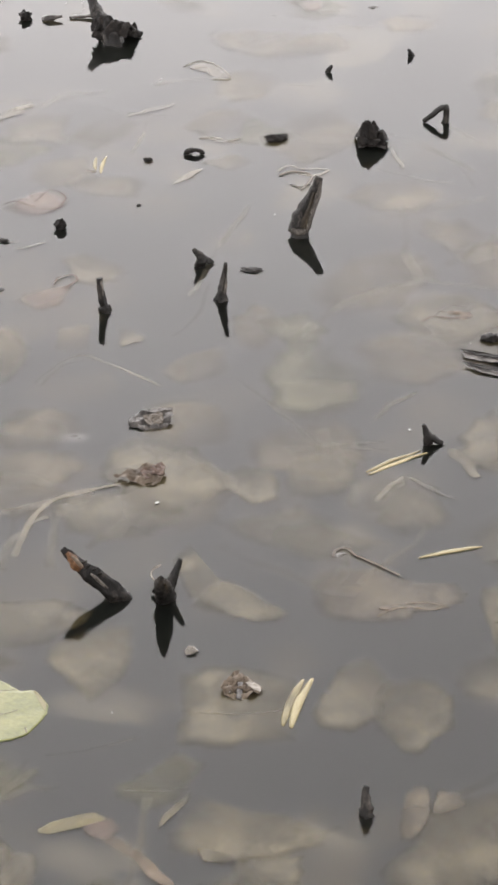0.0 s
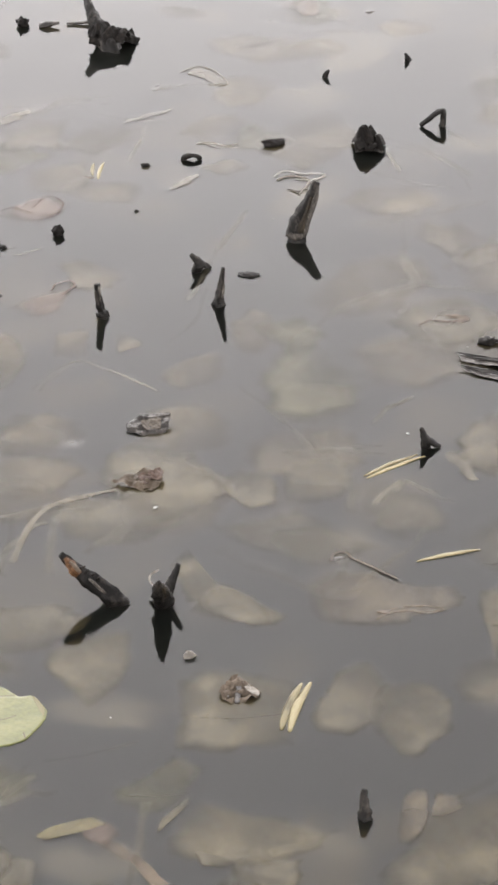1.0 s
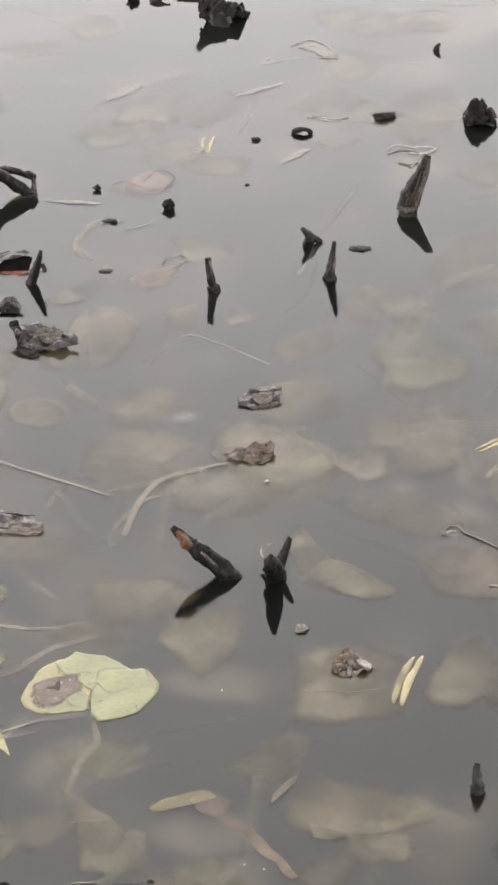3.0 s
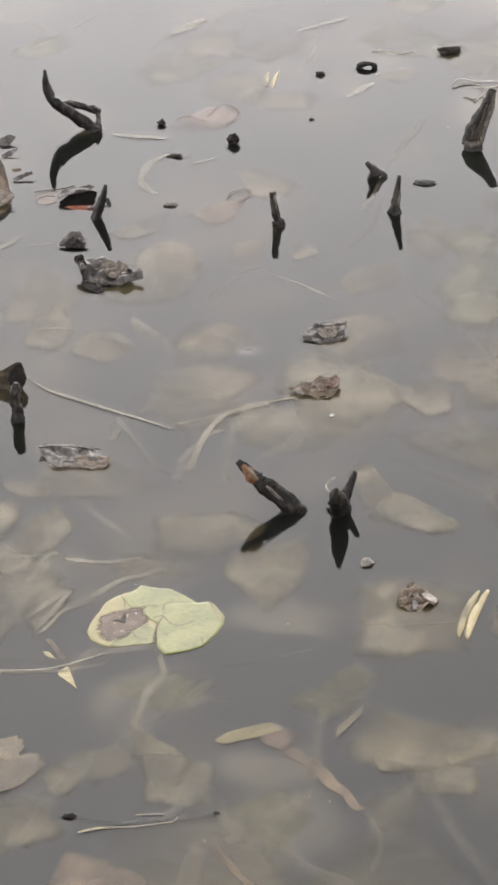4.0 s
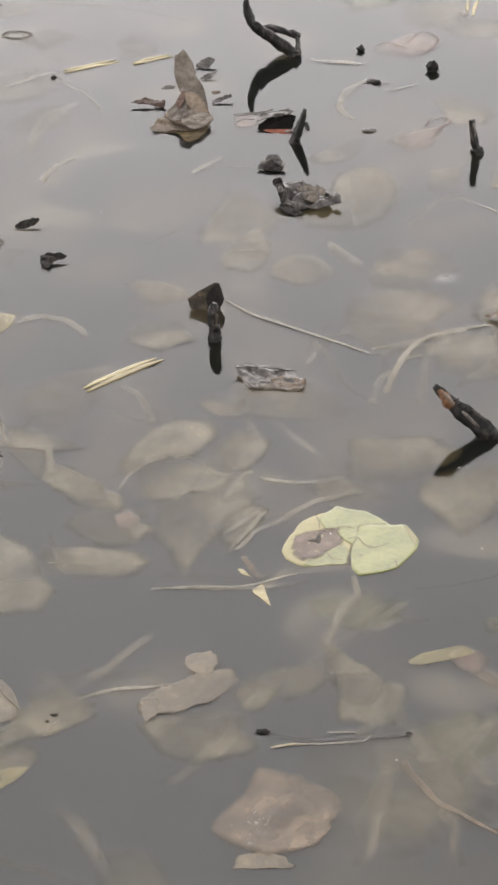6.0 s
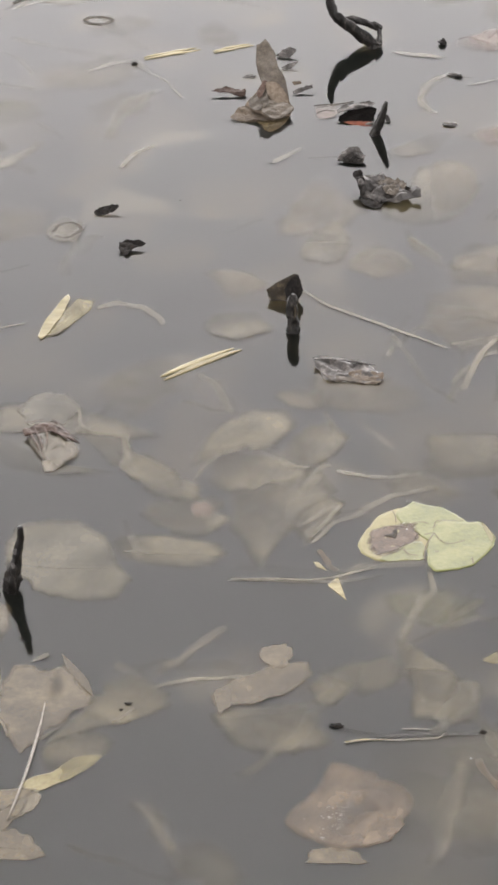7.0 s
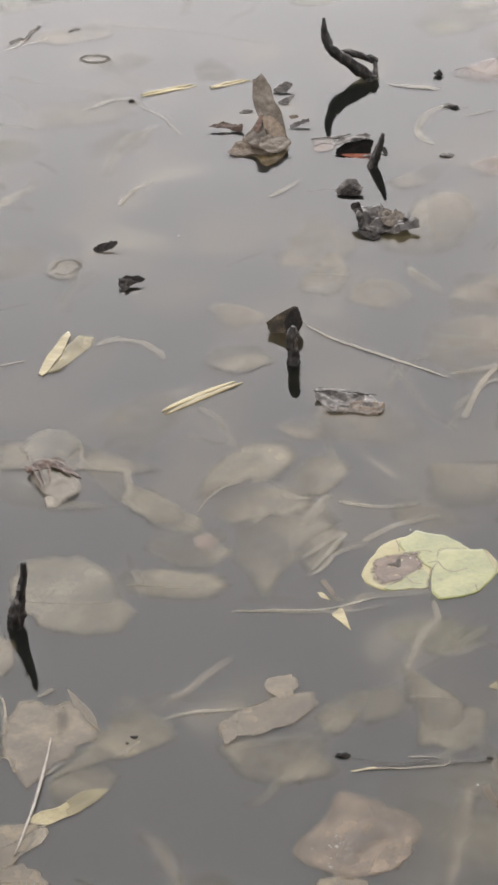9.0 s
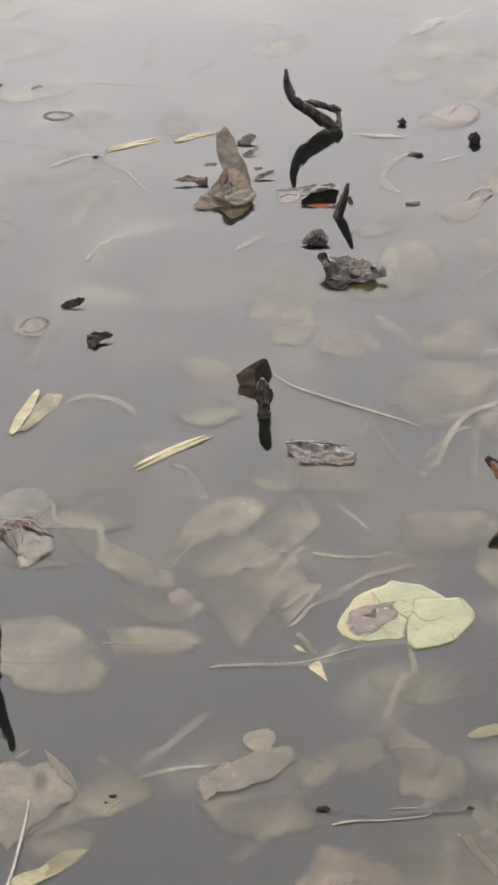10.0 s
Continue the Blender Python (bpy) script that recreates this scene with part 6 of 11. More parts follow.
strand(thing, "crease", [(-0.03131, 0.0778, 0.0034, 0.00042), (-0.02365, 0.05895, 0.0034, 0.00042), (-0.0172, 0.0414, 0.0034, 0.00042)], REDBROWN, 147)
strand(thing, "crease", [(-0.02261, 0.08188, 0.0034, 0.00042), (-0.01681, 0.06484, 0.0034, 0.00042), (-0.01567, 0.04972, 0.0034, 0.00042)], REDBROWN, 148)
strand(thing, "crease", [(-0.0145, 0.08403, 0.0034, 0.00042), (-0.00659, 0.07085, 0.0034, 0.00042), (0.00466, 0.05977, 0.0034, 0.00042)], REDBROWN, 149)
strand(thing, "crease", [(-0.01837, 0.0955, 0.0034, 0.00042), (-0.01206, 0.09181, 0.0034, 0.00042), (-0.00479, 0.08239, 0.0034, 0.00042), (0.00712, 0.06743, 0.0034, 0.00042), (0.01502, 0.06045, 0.0034, 0.00042)], REDBROWN, 150)
strand(thing, "crease", [(-0.04336, 0.08707, 0.0034, 0.00042), (-0.03195, 0.09203, 0.0034, 0.00042), (-0.02549, 0.09298, 0.0034, 0.00042)], REDBROWN, 151)
strand(thing, "pale_crease", [(-0.03891, 0.08335, 0.0032, 0.00089), (-0.02657, 0.08832, 0.0032, 0.00089), (-0.01516, 0.08787, 0.0032, 0.00089), (-0.0054, 0.08045, 0.0032, 0.00089)], PALE_WET, 152)
strand(thing, "pale_crease", [(-0.01168, 0.04607, 0.0032, 0.00088), (-0.004, 0.05573, 0.0032, 0.00088), (0.00439, 0.05031, 0.0032, 0.00088)], PALE_WET, 153)
strand(thing, "pale_crease", [(-0.00773, 0.09967, 0.0032, 0.00089), (-0.01229, 0.1042, 0.0032, 0.0009), (-0.01755, 0.10173, 0.0032, 0.0009)], PALE_WET, 154)
stem("sunken_reed", "dark line along the bottom of a wrinkled leaf", [(-0.61086, 2.57451, 0.00096, 0.0012), (-0.60299, 2.57696, 0.00096, 0.0012), (-0.58969, 2.57994, 0.00096, 0.0012)], DARK_WET, 155, flat=0.06)
leaf("sunken_leaf", "brown pointed leaf under the water", -0.03056, 2.69566, 0.000670, 0.12755, 0.16428, 0, (0.36, 0.25, 0.2, 0.18, 0.2, 1.02, 0.86, 0.61, 0.51, 0.48, 0.54, 0.51, 0.56, 0.74, 1.02, 0.7), DULL_WET, 156, group="leaves under the water", wave=0, thick=0, tatter=0.05, tear=0.14)
leaf("sunken_leaf", "brown leaf lying just under the water", -0.01188, 2.66898, 0.000980, 0.0922, 0.09548, 0, (0.56, 0.45, 0.43, 0.48, 0.65, 1.01, 0.89, 0.82, 0.67, 0.53, 0.5, 0.55, 0.64, 0.83, 0.95, 0.95), DULL_WET, 157, group="leaves under the water", wave=0, thick=0, tatter=0.05, tear=0.14, ribs=3, rib_mat=FAINT_STEM_WET)
thing = root("sunken_leaf", "large brown torn leaf with cracked ridges at the surface", "leaf", pose(0.13527, 2.67747, 0), "leaves under the water")
piece(thing, "blade", -0.0111, 0.00051, 0.000690, 0.18734, 0.12465, (0.97, 0.92, 0.63, 0.64, 0.89, 1.03, 0.96, 0.76, 0.72, 0.8, 0.95, 0.85, 0.85, 0.83, 0.8, 0.86), SOFT_BROWN, 158, 0.05, 0.14)
strand(thing, "ridge", [(-0.05451, 0.07905, 0.0012, 0.00123), (-0.05135, 0.09345, 0.0012, 0.00124), (-0.04049, 0.09739, 0.0012, 0.00124), (-0.03041, 0.08113, 0.0012, 0.00123), (-0.00992, 0.06227, 0.0012, 0.00123), (0.01013, 0.03924, 0.0012, 0.00122)], TANLEAF, 159)
strand(thing, "ridge", [(-0.01467, -0.04126, 0.001, 0.0013), (-0.00378, -0.02925, 0.001, 0.0013), (0.01719, -0.024, 0.001, 0.00131), (0.03758, -0.02926, 0.001, 0.0013), (0.05087, -0.02361, 0.001, 0.00131)], ROSY_WET, 160)
strand(thing, "ridge", [(0.01236, -0.01744, 0.00101, 0.00109), (0.03324, -0.01533, 0.00101, 0.00109), (0.05345, -0.02376, 0.00101, 0.00109)], ROSY_WET, 161)
leaf("sunken_leaf", "brown kite-shaped leaf under the water", -0.1506, 2.56753, 0.000720, 0.09961, 0.15784, 0, (0.69, 0.73, 0.91, 0.75, 0.65, 0.63, 0.66, 0.84, 0.81, 0.65, 0.61, 0.68, 0.93, 0.75, 0.65, 0.67), DULL_WET, 162, group="leaves under the water", wave=0, thick=0, tatter=0.05)
leaf("sunken_leaf", "square brown leaf just under the water", -0.01559, 2.47602, 0.000730, 0.11217, 0.13406, 0, (0.91, 1.05, 1.01, 0.94, 0.95, 1.05, 1.16, 0.93, 0.85, 0.92, 1.19, 1.0, 0.98, 0.98, 1.12, 0.93), DULL_WET, 163, group="leaves under the water", wave=0, thick=0, tatter=0.05, tear=0.14, ribs=1)
leaf("sunken_leaf", "dull brown leaf lying under the water", 0.0907, 2.48966, 0.000746, 0.08381, 0.13987, 0, (0.67, 0.82, 0.92, 1.03, 0.78, 0.69, 0.57, 0.57, 0.66, 0.98, 0.93, 0.86, 0.76, 0.71, 0.74, 0.65), DULL_WET, 164, group="leaves under the water", wave=0, thick=0, tatter=0.05, tear=0.14)
leaf("sunken_leaf", "dull brown leaf lying under the water", 0.14526, 2.46017, 0.000450, 0.07643, 0.13572, 0, (0.9, 1.03, 0.91, 0.94, 0.85, 0.8, 0.88, 0.9, 0.86, 0.96, 0.93, 0.95, 0.89, 0.79, 0.81, 0.88), DULL_WET, 165, group="leaves under the water", wave=0, thick=0, tatter=0.05, tear=0.14)
thing = root("sunken_leaf", "large brown leaf with a curled pale rim under the water", "leaf", pose(-0.01042, 2.27581, 0), "leaves under the water")
piece(thing, "blade", -0.00195, -0.00847, 0.000760, 0.1625, 0.11177, (0.92, 0.8, 0.75, 0.73, 0.82, 1.07, 0.84, 0.77, 0.82, 0.86, 0.85, 0.83, 0.81, 0.8, 0.85, 0.9), DULL_WET, 166, 0.05, 0.14)
piece(thing, "curled_rim", -0.06022, 0.02782, 0.001070, 0.03753, 0.07935, (0.19, 0.3, 0.91, 1.18, 0.55, 0.36, 0.28, 0.24, 0.23, 0.23, 0.25, 0.3, 0.4, 0.6, 0.73, 1.02, 0.3, 0.19, 0.15, 0.15, 0.15, 0.15, 0.15, 0.15), DULL_WET, 167, 0.05, 0.0)
piece(thing, "flap", -0.02529, -0.04246, 0.001080, 0.03947, 0.03687, (0.83, 0.53, 0.44, 0.43, 0.5, 0.71, 1.14, 0.76, 0.64, 0.64, 0.6, 0.55, 0.58, 0.74, 0.9, 0.9), DULL_WET, 168, 0.05, 0.0)
leaf("sunken_leaf", "dull brown leaf lying under the water", 0.00948, 2.2104, 0.000490, 0.06006, 0.04394, 0, (0.87, 0.98, 1.36, 1.0, 0.88, 0.9, 1.1, 1.05, 0.93, 0.98, 1.21, 0.99, 0.93, 1.04, 1.13, 0.91), DULL_WET, 169, group="leaves under the water", wave=0, thick=0, tatter=0.05)
leaf("sunken_leaf", "pale brown leaf standing on edge under the water", 0.13679, 2.2941, 0.001100, 0.03557, 0.10408, 0, (0.83, 1.0, 1.08, 0.92, 0.79, 0.8, 0.68, 0.63, 0.68, 0.9, 1.18, 1.03, 0.71, 0.62, 0.63, 0.67), SOFT_BROWN, 170, group="leaves under the water", wave=0, thick=0, tatter=0.05, tear=0.14, ribs=1)
leaf("sunken_leaf", "dull brown leaf lying under the water", 0.18336, 2.24657, 0.000810, 0.14537, 0.17774, 0, (0.77, 0.87, 1.23, 0.93, 0.75, 0.69, 0.67, 0.61, 0.65, 1.03, 1.15, 0.96, 0.76, 0.63, 0.62, 0.72), DULL_WET, 171, group="leaves under the water", wave=0, thick=0, tatter=0.05, tear=0.14)
leaf("sunken_leaf", "brown leaf lying just under the water", 0.16619, 2.31005, 0.001120, 0.03605, 0.04377, 0, (0.87, 0.8, 0.86, 0.82, 0.83, 0.99, 0.76, 0.64, 0.65, 0.77, 1.16, 0.87, 0.68, 0.63, 0.69, 0.92), SOFT_BROWN, 172, group="leaves under the water", wave=0, thick=0, tatter=0.05)
leaf("sunken_leaf", "dull brown leaf lying under the water", -0.21674, 2.21657, 0.000536, 0.05803, 0.08107, 0, (0.97, 1.08, 0.85, 0.75, 0.77, 0.92, 1.35, 0.97, 0.86, 0.9, 1.1, 0.86, 0.8, 0.88, 1.17, 1.02), DULL_WET, 173, group="leaves under the water", wave=0, thick=0, tatter=0.05)
leaf("sunken_leaf", "olive leaf, see-through to look sunk in murk", -0.08408, 2.34691, 0.000540, 0.08783, 0.09544, 0, (0.63, 0.8, 0.95, 1.05, 0.69, 0.56, 0.53, 0.58, 0.76, 0.93, 0.85, 0.9, 0.75, 0.73, 0.65, 0.59), OLIVE_WET, 174, group="leaves under the water", wave=0, thick=0, tatter=0.05, tear=0.14, ribs=1)
leaf("sunken_leaf", "faint brown leaf, see-through to look sunk in murk", -0.21658, 2.63821, 0.000350, 0.1271, 0.09445, 0, (0.81, 0.97, 0.89, 0.95, 0.9, 0.84, 0.92, 0.77, 0.7, 0.74, 0.94, 1.05, 0.97, 0.81, 0.69, 0.69), DULL_WET, 175, group="leaves under the water", wave=0, thick=0, tatter=0.05)
leaf("sunken_leaf", "dull brown leaf lying under the water", 0.0037, 2.92005, 0.000660, 0.06388, 0.08999, 0, (0.76, 0.83, 0.94, 0.78, 0.77, 0.89, 0.96, 1.07, 0.81, 0.75, 0.72, 0.77, 0.97, 0.94, 1.02, 0.83), DULL_WET, 176, group="leaves under the water", wave=0, thick=0, tatter=0.05, tear=0.14)
leaf("sunken_leaf", "dull brown leaf lying under the water", 0.07246, 2.93375, 0.000676, 0.0719, 0.10449, 0, (0.91, 1.03, 1.02, 1.05, 0.86, 0.84, 0.86, 0.97, 0.95, 0.95, 1.1, 0.95, 0.95, 0.86, 0.92, 0.89), DULL_WET, 177, group="leaves under the water", wave=0, thick=0, tatter=0.05, tear=0.14)
leaf("sunken_leaf", "dull brown leaf lying under the water", -0.09262, 2.94002, 0.000680, 0.13253, 0.16442, 0, (0.91, 0.8, 0.75, 0.82, 0.87, 1.04, 1.07, 1.01, 0.78, 0.72, 0.78, 0.91, 0.93, 1.01, 0.97, 1.04), DULL_WET, 178, group="leaves under the water", wave=0, thick=0, tatter=0.05, tear=0.14)
leaf("sunken_leaf", "faint brown leaf, see-through to look sunk in murk", -0.1388, 2.85644, 0.000390, 0.13292, 0.10785, 0, (0.98, 0.83, 0.8, 0.91, 0.9, 0.86, 0.96, 0.94, 0.79, 0.78, 0.91, 0.87, 0.9, 1.02, 0.85, 0.84), DULL_WET, 179, group="leaves under the water", wave=0, thick=0, tatter=0.05)
leaf("sunken_leaf", "faint brown leaf, see-through to look sunk in murk", 0.07321, 2.78792, 0.000400, 0.1089, 0.0831, 0, (0.98, 0.78, 0.71, 0.76, 0.93, 0.92, 1.06, 0.86, 0.73, 0.73, 0.86, 0.82, 0.87, 1.04, 0.86, 0.85), FAINT_WET, 180, group="leaves under the water", wave=0, thick=0, tatter=0.05)
leaf("sunken_leaf", "faint brown leaf, see-through to look sunk in murk", 0.1542, 2.86658, 0.000422, 0.12347, 0.15464, 0, (0.7, 0.63, 0.6, 0.62, 0.75, 1.02, 0.98, 0.88, 0.7, 0.67, 0.66, 0.67, 0.8, 0.87, 0.99, 0.95), FAINT_WET, 181, group="leaves under the water", wave=0, thick=0, tatter=0.05, tear=0.14)
leaf("sunken_leaf", "faint brown leaf, see-through to look sunk in murk", 0.25334, 2.77534, 0.000438, 0.09955, 0.14354, 0, (0.69, 0.8, 0.88, 0.83, 0.91, 0.79, 0.8, 0.96, 0.83, 0.73, 0.75, 0.77, 0.81, 1.02, 0.87, 0.71), FAINT_WET, 182, group="leaves under the water", wave=0, thick=0, tatter=0.05)
leaf("sunken_leaf", "dull brown leaf lying under the water", 0.24973, 2.62196, 0.000418, 0.05728, 0.16667, 0, (0.84, 1.02, 0.94, 0.81, 0.81, 0.92, 1.02, 1.01, 0.84, 0.82, 0.95, 0.88, 0.88, 1.04, 0.94, 0.82), DULL_WET, 183, group="leaves under the water", wave=0, thick=0, tatter=0.05, ribs=1)
leaf("sunken_leaf", "brown leaf lying just under the water", 0.26978, 2.97171, 0.000740, 0.09522, 0.08015, 0, (0.76, 0.85, 0.96, 0.89, 0.98, 0.89, 0.91, 1.08, 0.83, 0.77, 0.84, 0.95, 0.9, 1.0, 1.0, 0.8), DULL_WET, 184, group="leaves under the water", wave=0, thick=0, tatter=0.05)
thing = root("sunken_leaf", "pinkish decayed leaf with a curled rim, just under water", "leaf", pose(-0.2607, 3.70471, 0), "leaves under the water")
piece(thing, "blade", -0.00378, -0.00503, 0.001050, 0.09331, 0.0985, (0.84, 0.92, 0.98, 1.03, 0.82, 0.67, 0.63, 0.7, 0.95, 1.06, 0.94, 0.89, 0.79, 0.73, 0.8, 0.78), PINK_WET, 185, 0.05, 0.14)
strand(thing, "curled_rim", [(-0.00378, 0.00479, 0.0013, 0.00085), (0.01152, 0.04001, 0.0013, 0.00086), (0.02541, 0.03542, 0.0013, 0.00086), (0.03533, 0.01118, 0.0013, 0.00086), (0.02444, -0.01855, 0.0013, 0.00085), (0.00767, -0.02099, 0.0013, 0.00085)], REDBROWN, 186)
strand(thing, "curled_rim", [(-0.04074, -0.00172, 0.0013, 0.00077), (-0.02764, 0.00638, 0.0013, 0.00077), (-0.00286, -0.01317, 0.0013, 0.00077)], REDBROWN, 187)
leaf("sunken_leaf", "dull brown leaf lying under the water", -0.19819, 3.2915, 0.000760, 0.0457, 0.0838, 0, (0.82, 0.86, 1.08, 1.05, 0.86, 0.85, 0.98, 0.85, 0.85, 1.0, 1.12, 0.85, 0.79, 0.85, 1.11, 0.91), HAZY_WET, 188, group="leaves under the water", wave=0, thick=0, tatter=0.05)
leaf("sunken_leaf", "dull brown leaf lying under the water", -0.13505, 3.29187, 0.000770, 0.04536, 0.06024, 0, (0.83, 0.62, 0.56, 0.6, 0.72, 0.98, 0.77, 0.58, 0.52, 0.56, 0.71, 0.99, 0.71, 0.62, 0.65, 0.8), HAZY_WET, 189, group="leaves under the water", wave=0, thick=0, tatter=0.05)
leaf("sunken_leaf", "dull brown leaf lying under the water", -0.27971, 3.25681, 0.000780, 0.05656, 0.1477, 0, (0.96, 1.0, 0.9, 0.91, 0.88, 0.99, 1.35, 0.92, 0.79, 0.8, 0.95, 1.07, 0.97, 0.95, 0.95, 1.08), HAZY_WET, 190, group="leaves under the water", wave=0, thick=0, tatter=0.05, tear=0.14)
leaf("sunken_leaf", "olive leaf, see-through to look deep under the water", 0.07335, 3.16775, 0.000790, 0.11891, 0.19945, 0, (0.88, 0.92, 0.87, 0.95, 0.94, 0.93, 0.92, 0.88, 0.98, 0.9, 0.93, 0.89, 0.93, 0.93, 0.93, 0.96), OLIVE_WET, 191, group="leaves under the water", wave=0, thick=0, tatter=0.05, tear=0.14)
leaf("sunken_leaf", "dull brown leaf lying under the water", -0.05435, 3.21345, 0.000500, 0.09109, 0.10794, 0, (0.67, 0.74, 1.0, 0.9, 0.67, 0.61, 0.6, 0.63, 0.79, 0.95, 0.86, 0.91, 0.72, 0.67, 0.73, 0.71), HAZY_WET, 192, group="leaves under the water", wave=0, thick=0, tatter=0.05)
leaf("sunken_leaf", "dull brown leaf lying under the water", 0.18352, 3.22064, 0.000810, 0.13061, 0.14219, 0, (0.91, 0.97, 0.99, 0.9, 0.95, 0.9, 0.88, 1.0, 0.93, 0.92, 1.04, 0.91, 0.92, 0.93, 0.89, 0.99), HAZY_WET, 193, group="leaves under the water", wave=0, thick=0, tatter=0.05, tear=0.14)
thing = root("sunken_leaf", "round brown leaf with curled shreds just under the water", "leaf", pose(0.22374, 3.33838, 0), "leaves under the water")
piece(thing, "blade", 0.00489, -0.00712, 0.000820, 0.14097, 0.15193, (0.91, 0.95, 0.89, 0.98, 0.93, 0.96, 0.92, 0.93, 0.94, 0.87, 0.94, 0.95, 0.96, 0.93, 0.92, 0.93), DULL_WET, 194, 0.05, 0.14)
strand(thing, "shred", [(-0.02203, -0.01762, 0.0013, 0.00097), (-0.00894, -0.00632, 0.0013, 0.00098), (0.01561, -0.01086, 0.0013, 0.00098), (0.03436, -0.00898, 0.0013, 0.00098)], REDBROWN, 195)
strand(thing, "shred", [(-0.00912, -0.00918, 0.00113, 0.00098), (0.01163, 0.02318, 0.00113, 0.00098), (0.03735, 0.01543, 0.00113, 0.00098), (0.03355, -0.00269, 0.00113, 0.00098), (0.00873, -0.02087, 0.00113, 0.00098)], DARK_WET, 196)
leaf("sunken_leaf", "brown leaf lying just under the water", 0.27448, 3.01198, 0.000840, 0.10233, 0.16289, 0, (0.8, 0.91, 0.9, 1.05, 0.83, 0.76, 0.76, 0.77, 0.94, 0.96, 1.01, 0.79, 0.74, 0.81, 0.98, 0.81), DULL_WET, 197, group="leaves under the water", wave=0, thick=0, tatter=0.05, tear=0.14)
leaf("sunken_leaf", "faint brown leaf, see-through to look sunk in murk", 0.15414, 3.4421, 0.000350, 0.16017, 0.20418, 0, (0.83, 0.88, 0.98, 1.0, 0.79, 0.74, 0.7, 0.7, 0.82, 0.99, 0.94, 0.94, 0.83, 0.84, 0.71, 0.7), HAZY_WET, 198, group="leaves under the water", wave=0, thick=0, tatter=0.05, tear=0.14)
leaf("sunken_leaf", "faint brown leaf, see-through to look sunk in murk", 0.30842, 3.46998, 0.000360, 0.10212, 0.16789, 0, (0.85, 0.98, 0.9, 0.89, 0.97, 0.83, 0.84, 1.01, 0.92, 0.91, 1.02, 0.83, 0.8, 0.9, 1.04, 0.86), HAZY_WET, 199, group="leaves under the water", wave=0, thick=0, tatter=0.05)
thing = root("sunken_leaf", "pinkish decayed leaf with a brown shred under the water", "leaf", pose(-0.23407, 3.41549, 0), "leaves under the water")
piece(thing, "blade", -0.00145, -0.00566, 0.000970, 0.07852, 0.08542, (0.67, 0.82, 1.17, 0.82, 0.71, 0.65, 0.68, 0.84, 0.88, 0.76, 0.78, 0.94, 0.86, 0.77, 0.74, 0.65), PINK_WET, 200, 0.05, 0.0)
strand(thing, "shred", [(0.00554, 0.02952, 0.0013, 0.00100), (0.01102, 0.04997, 0.0013, 0.00101), (0.028, 0.05856, 0.0013, 0.00101), (0.0325, 0.0422, 0.0013, 0.00101), (0.01883, 0.01758, 0.0013, 0.00100)], REDBROWN, 201)
leaf("sunken_leaf", "dull brown leaf lying under the water", -0.23334, 3.04207, 0.000380, 0.07464, 0.08483, 0, (0.93, 1.0, 0.85, 0.86, 0.99, 0.96, 1.09, 0.94, 0.84, 0.88, 1.11, 0.89, 0.84, 0.93, 1.09, 0.93), HAZY_WET, 202, group="leaves under the water", wave=0, thick=0, tatter=0.05)
leaf("sunken_leaf", "faint brown leaf, see-through to look sunk in murk", -0.0683, 3.06281, 0.000390, 0.10404, 0.13304, 0, (0.94, 0.98, 0.92, 0.86, 0.94, 0.96, 1.02, 1.01, 0.97, 1.03, 0.88, 0.89, 0.95, 0.91, 1.03, 1.05), HAZY_WET, 203, group="leaves under the water", wave=0, thick=0, tatter=0.05, tear=0.14)
leaf("sunken_leaf", "faint brown leaf, see-through to look sunk in murk", 0.01341, 3.31533, 0.000400, 0.06631, 0.14072, 0, (0.93, 0.8, 0.8, 0.95, 0.84, 0.75, 0.77, 0.92, 0.8, 0.81, 0.97, 0.86, 0.9, 0.77, 0.73, 0.82), HAZY_WET, 204, group="leaves under the water", wave=0, thick=0, tatter=0.05)
leaf("sunken_leaf", "pinkish decayed leaf under the water", -0.01857, 3.83356, 0.000410, 0.07182, 0.06963, 0, (0.93, 0.76, 0.72, 0.81, 0.79, 0.68, 0.69, 0.82, 0.87, 0.7, 0.67, 0.75, 0.97, 0.73, 0.67, 0.72), HAZY_WET, 205, group="leaves under the water", wave=0, thick=0, tatter=0.05)
leaf("sunken_leaf", "pale boomerang-shaped leaf under the water", -0.40677, 3.09774, 0.000720, 0.05513, 0.12065, 0, (0.91, 0.84, 0.82, 0.94, 0.84, 0.73, 0.74, 0.83, 0.85, 1.03, 0.89, 0.72, 0.7, 0.79, 0.91, 0.84), DULL_WET, 206, group="leaves under the water", wave=0, thick=0, tatter=0.05, ribs=1)
leaf("sunken_leaf", "dull brown leaf lying under the water", -0.34582, 3.05708, 0.000742, 0.0817, 0.08919, 0, (0.78, 0.71, 0.76, 0.89, 0.92, 0.94, 0.77, 0.74, 0.85, 0.93, 0.77, 0.75, 0.86, 0.89, 0.86, 0.97), HAZY_WET, 207, group="leaves under the water", wave=0, thick=0, tatter=0.05)
leaf("sunken_leaf", "round brown leaf just under the water", -0.30025, 3.23395, 0.000740, 0.12897, 0.19615, 0, (0.66, 0.8, 0.87, 1.03, 0.85, 0.7, 0.54, 0.5, 0.54, 1.06, 1.01, 0.8, 0.71, 0.75, 0.73, 0.64), DULL_WET, 208, group="leaves under the water", wave=0, thick=0, tatter=0.05, tear=0.14)
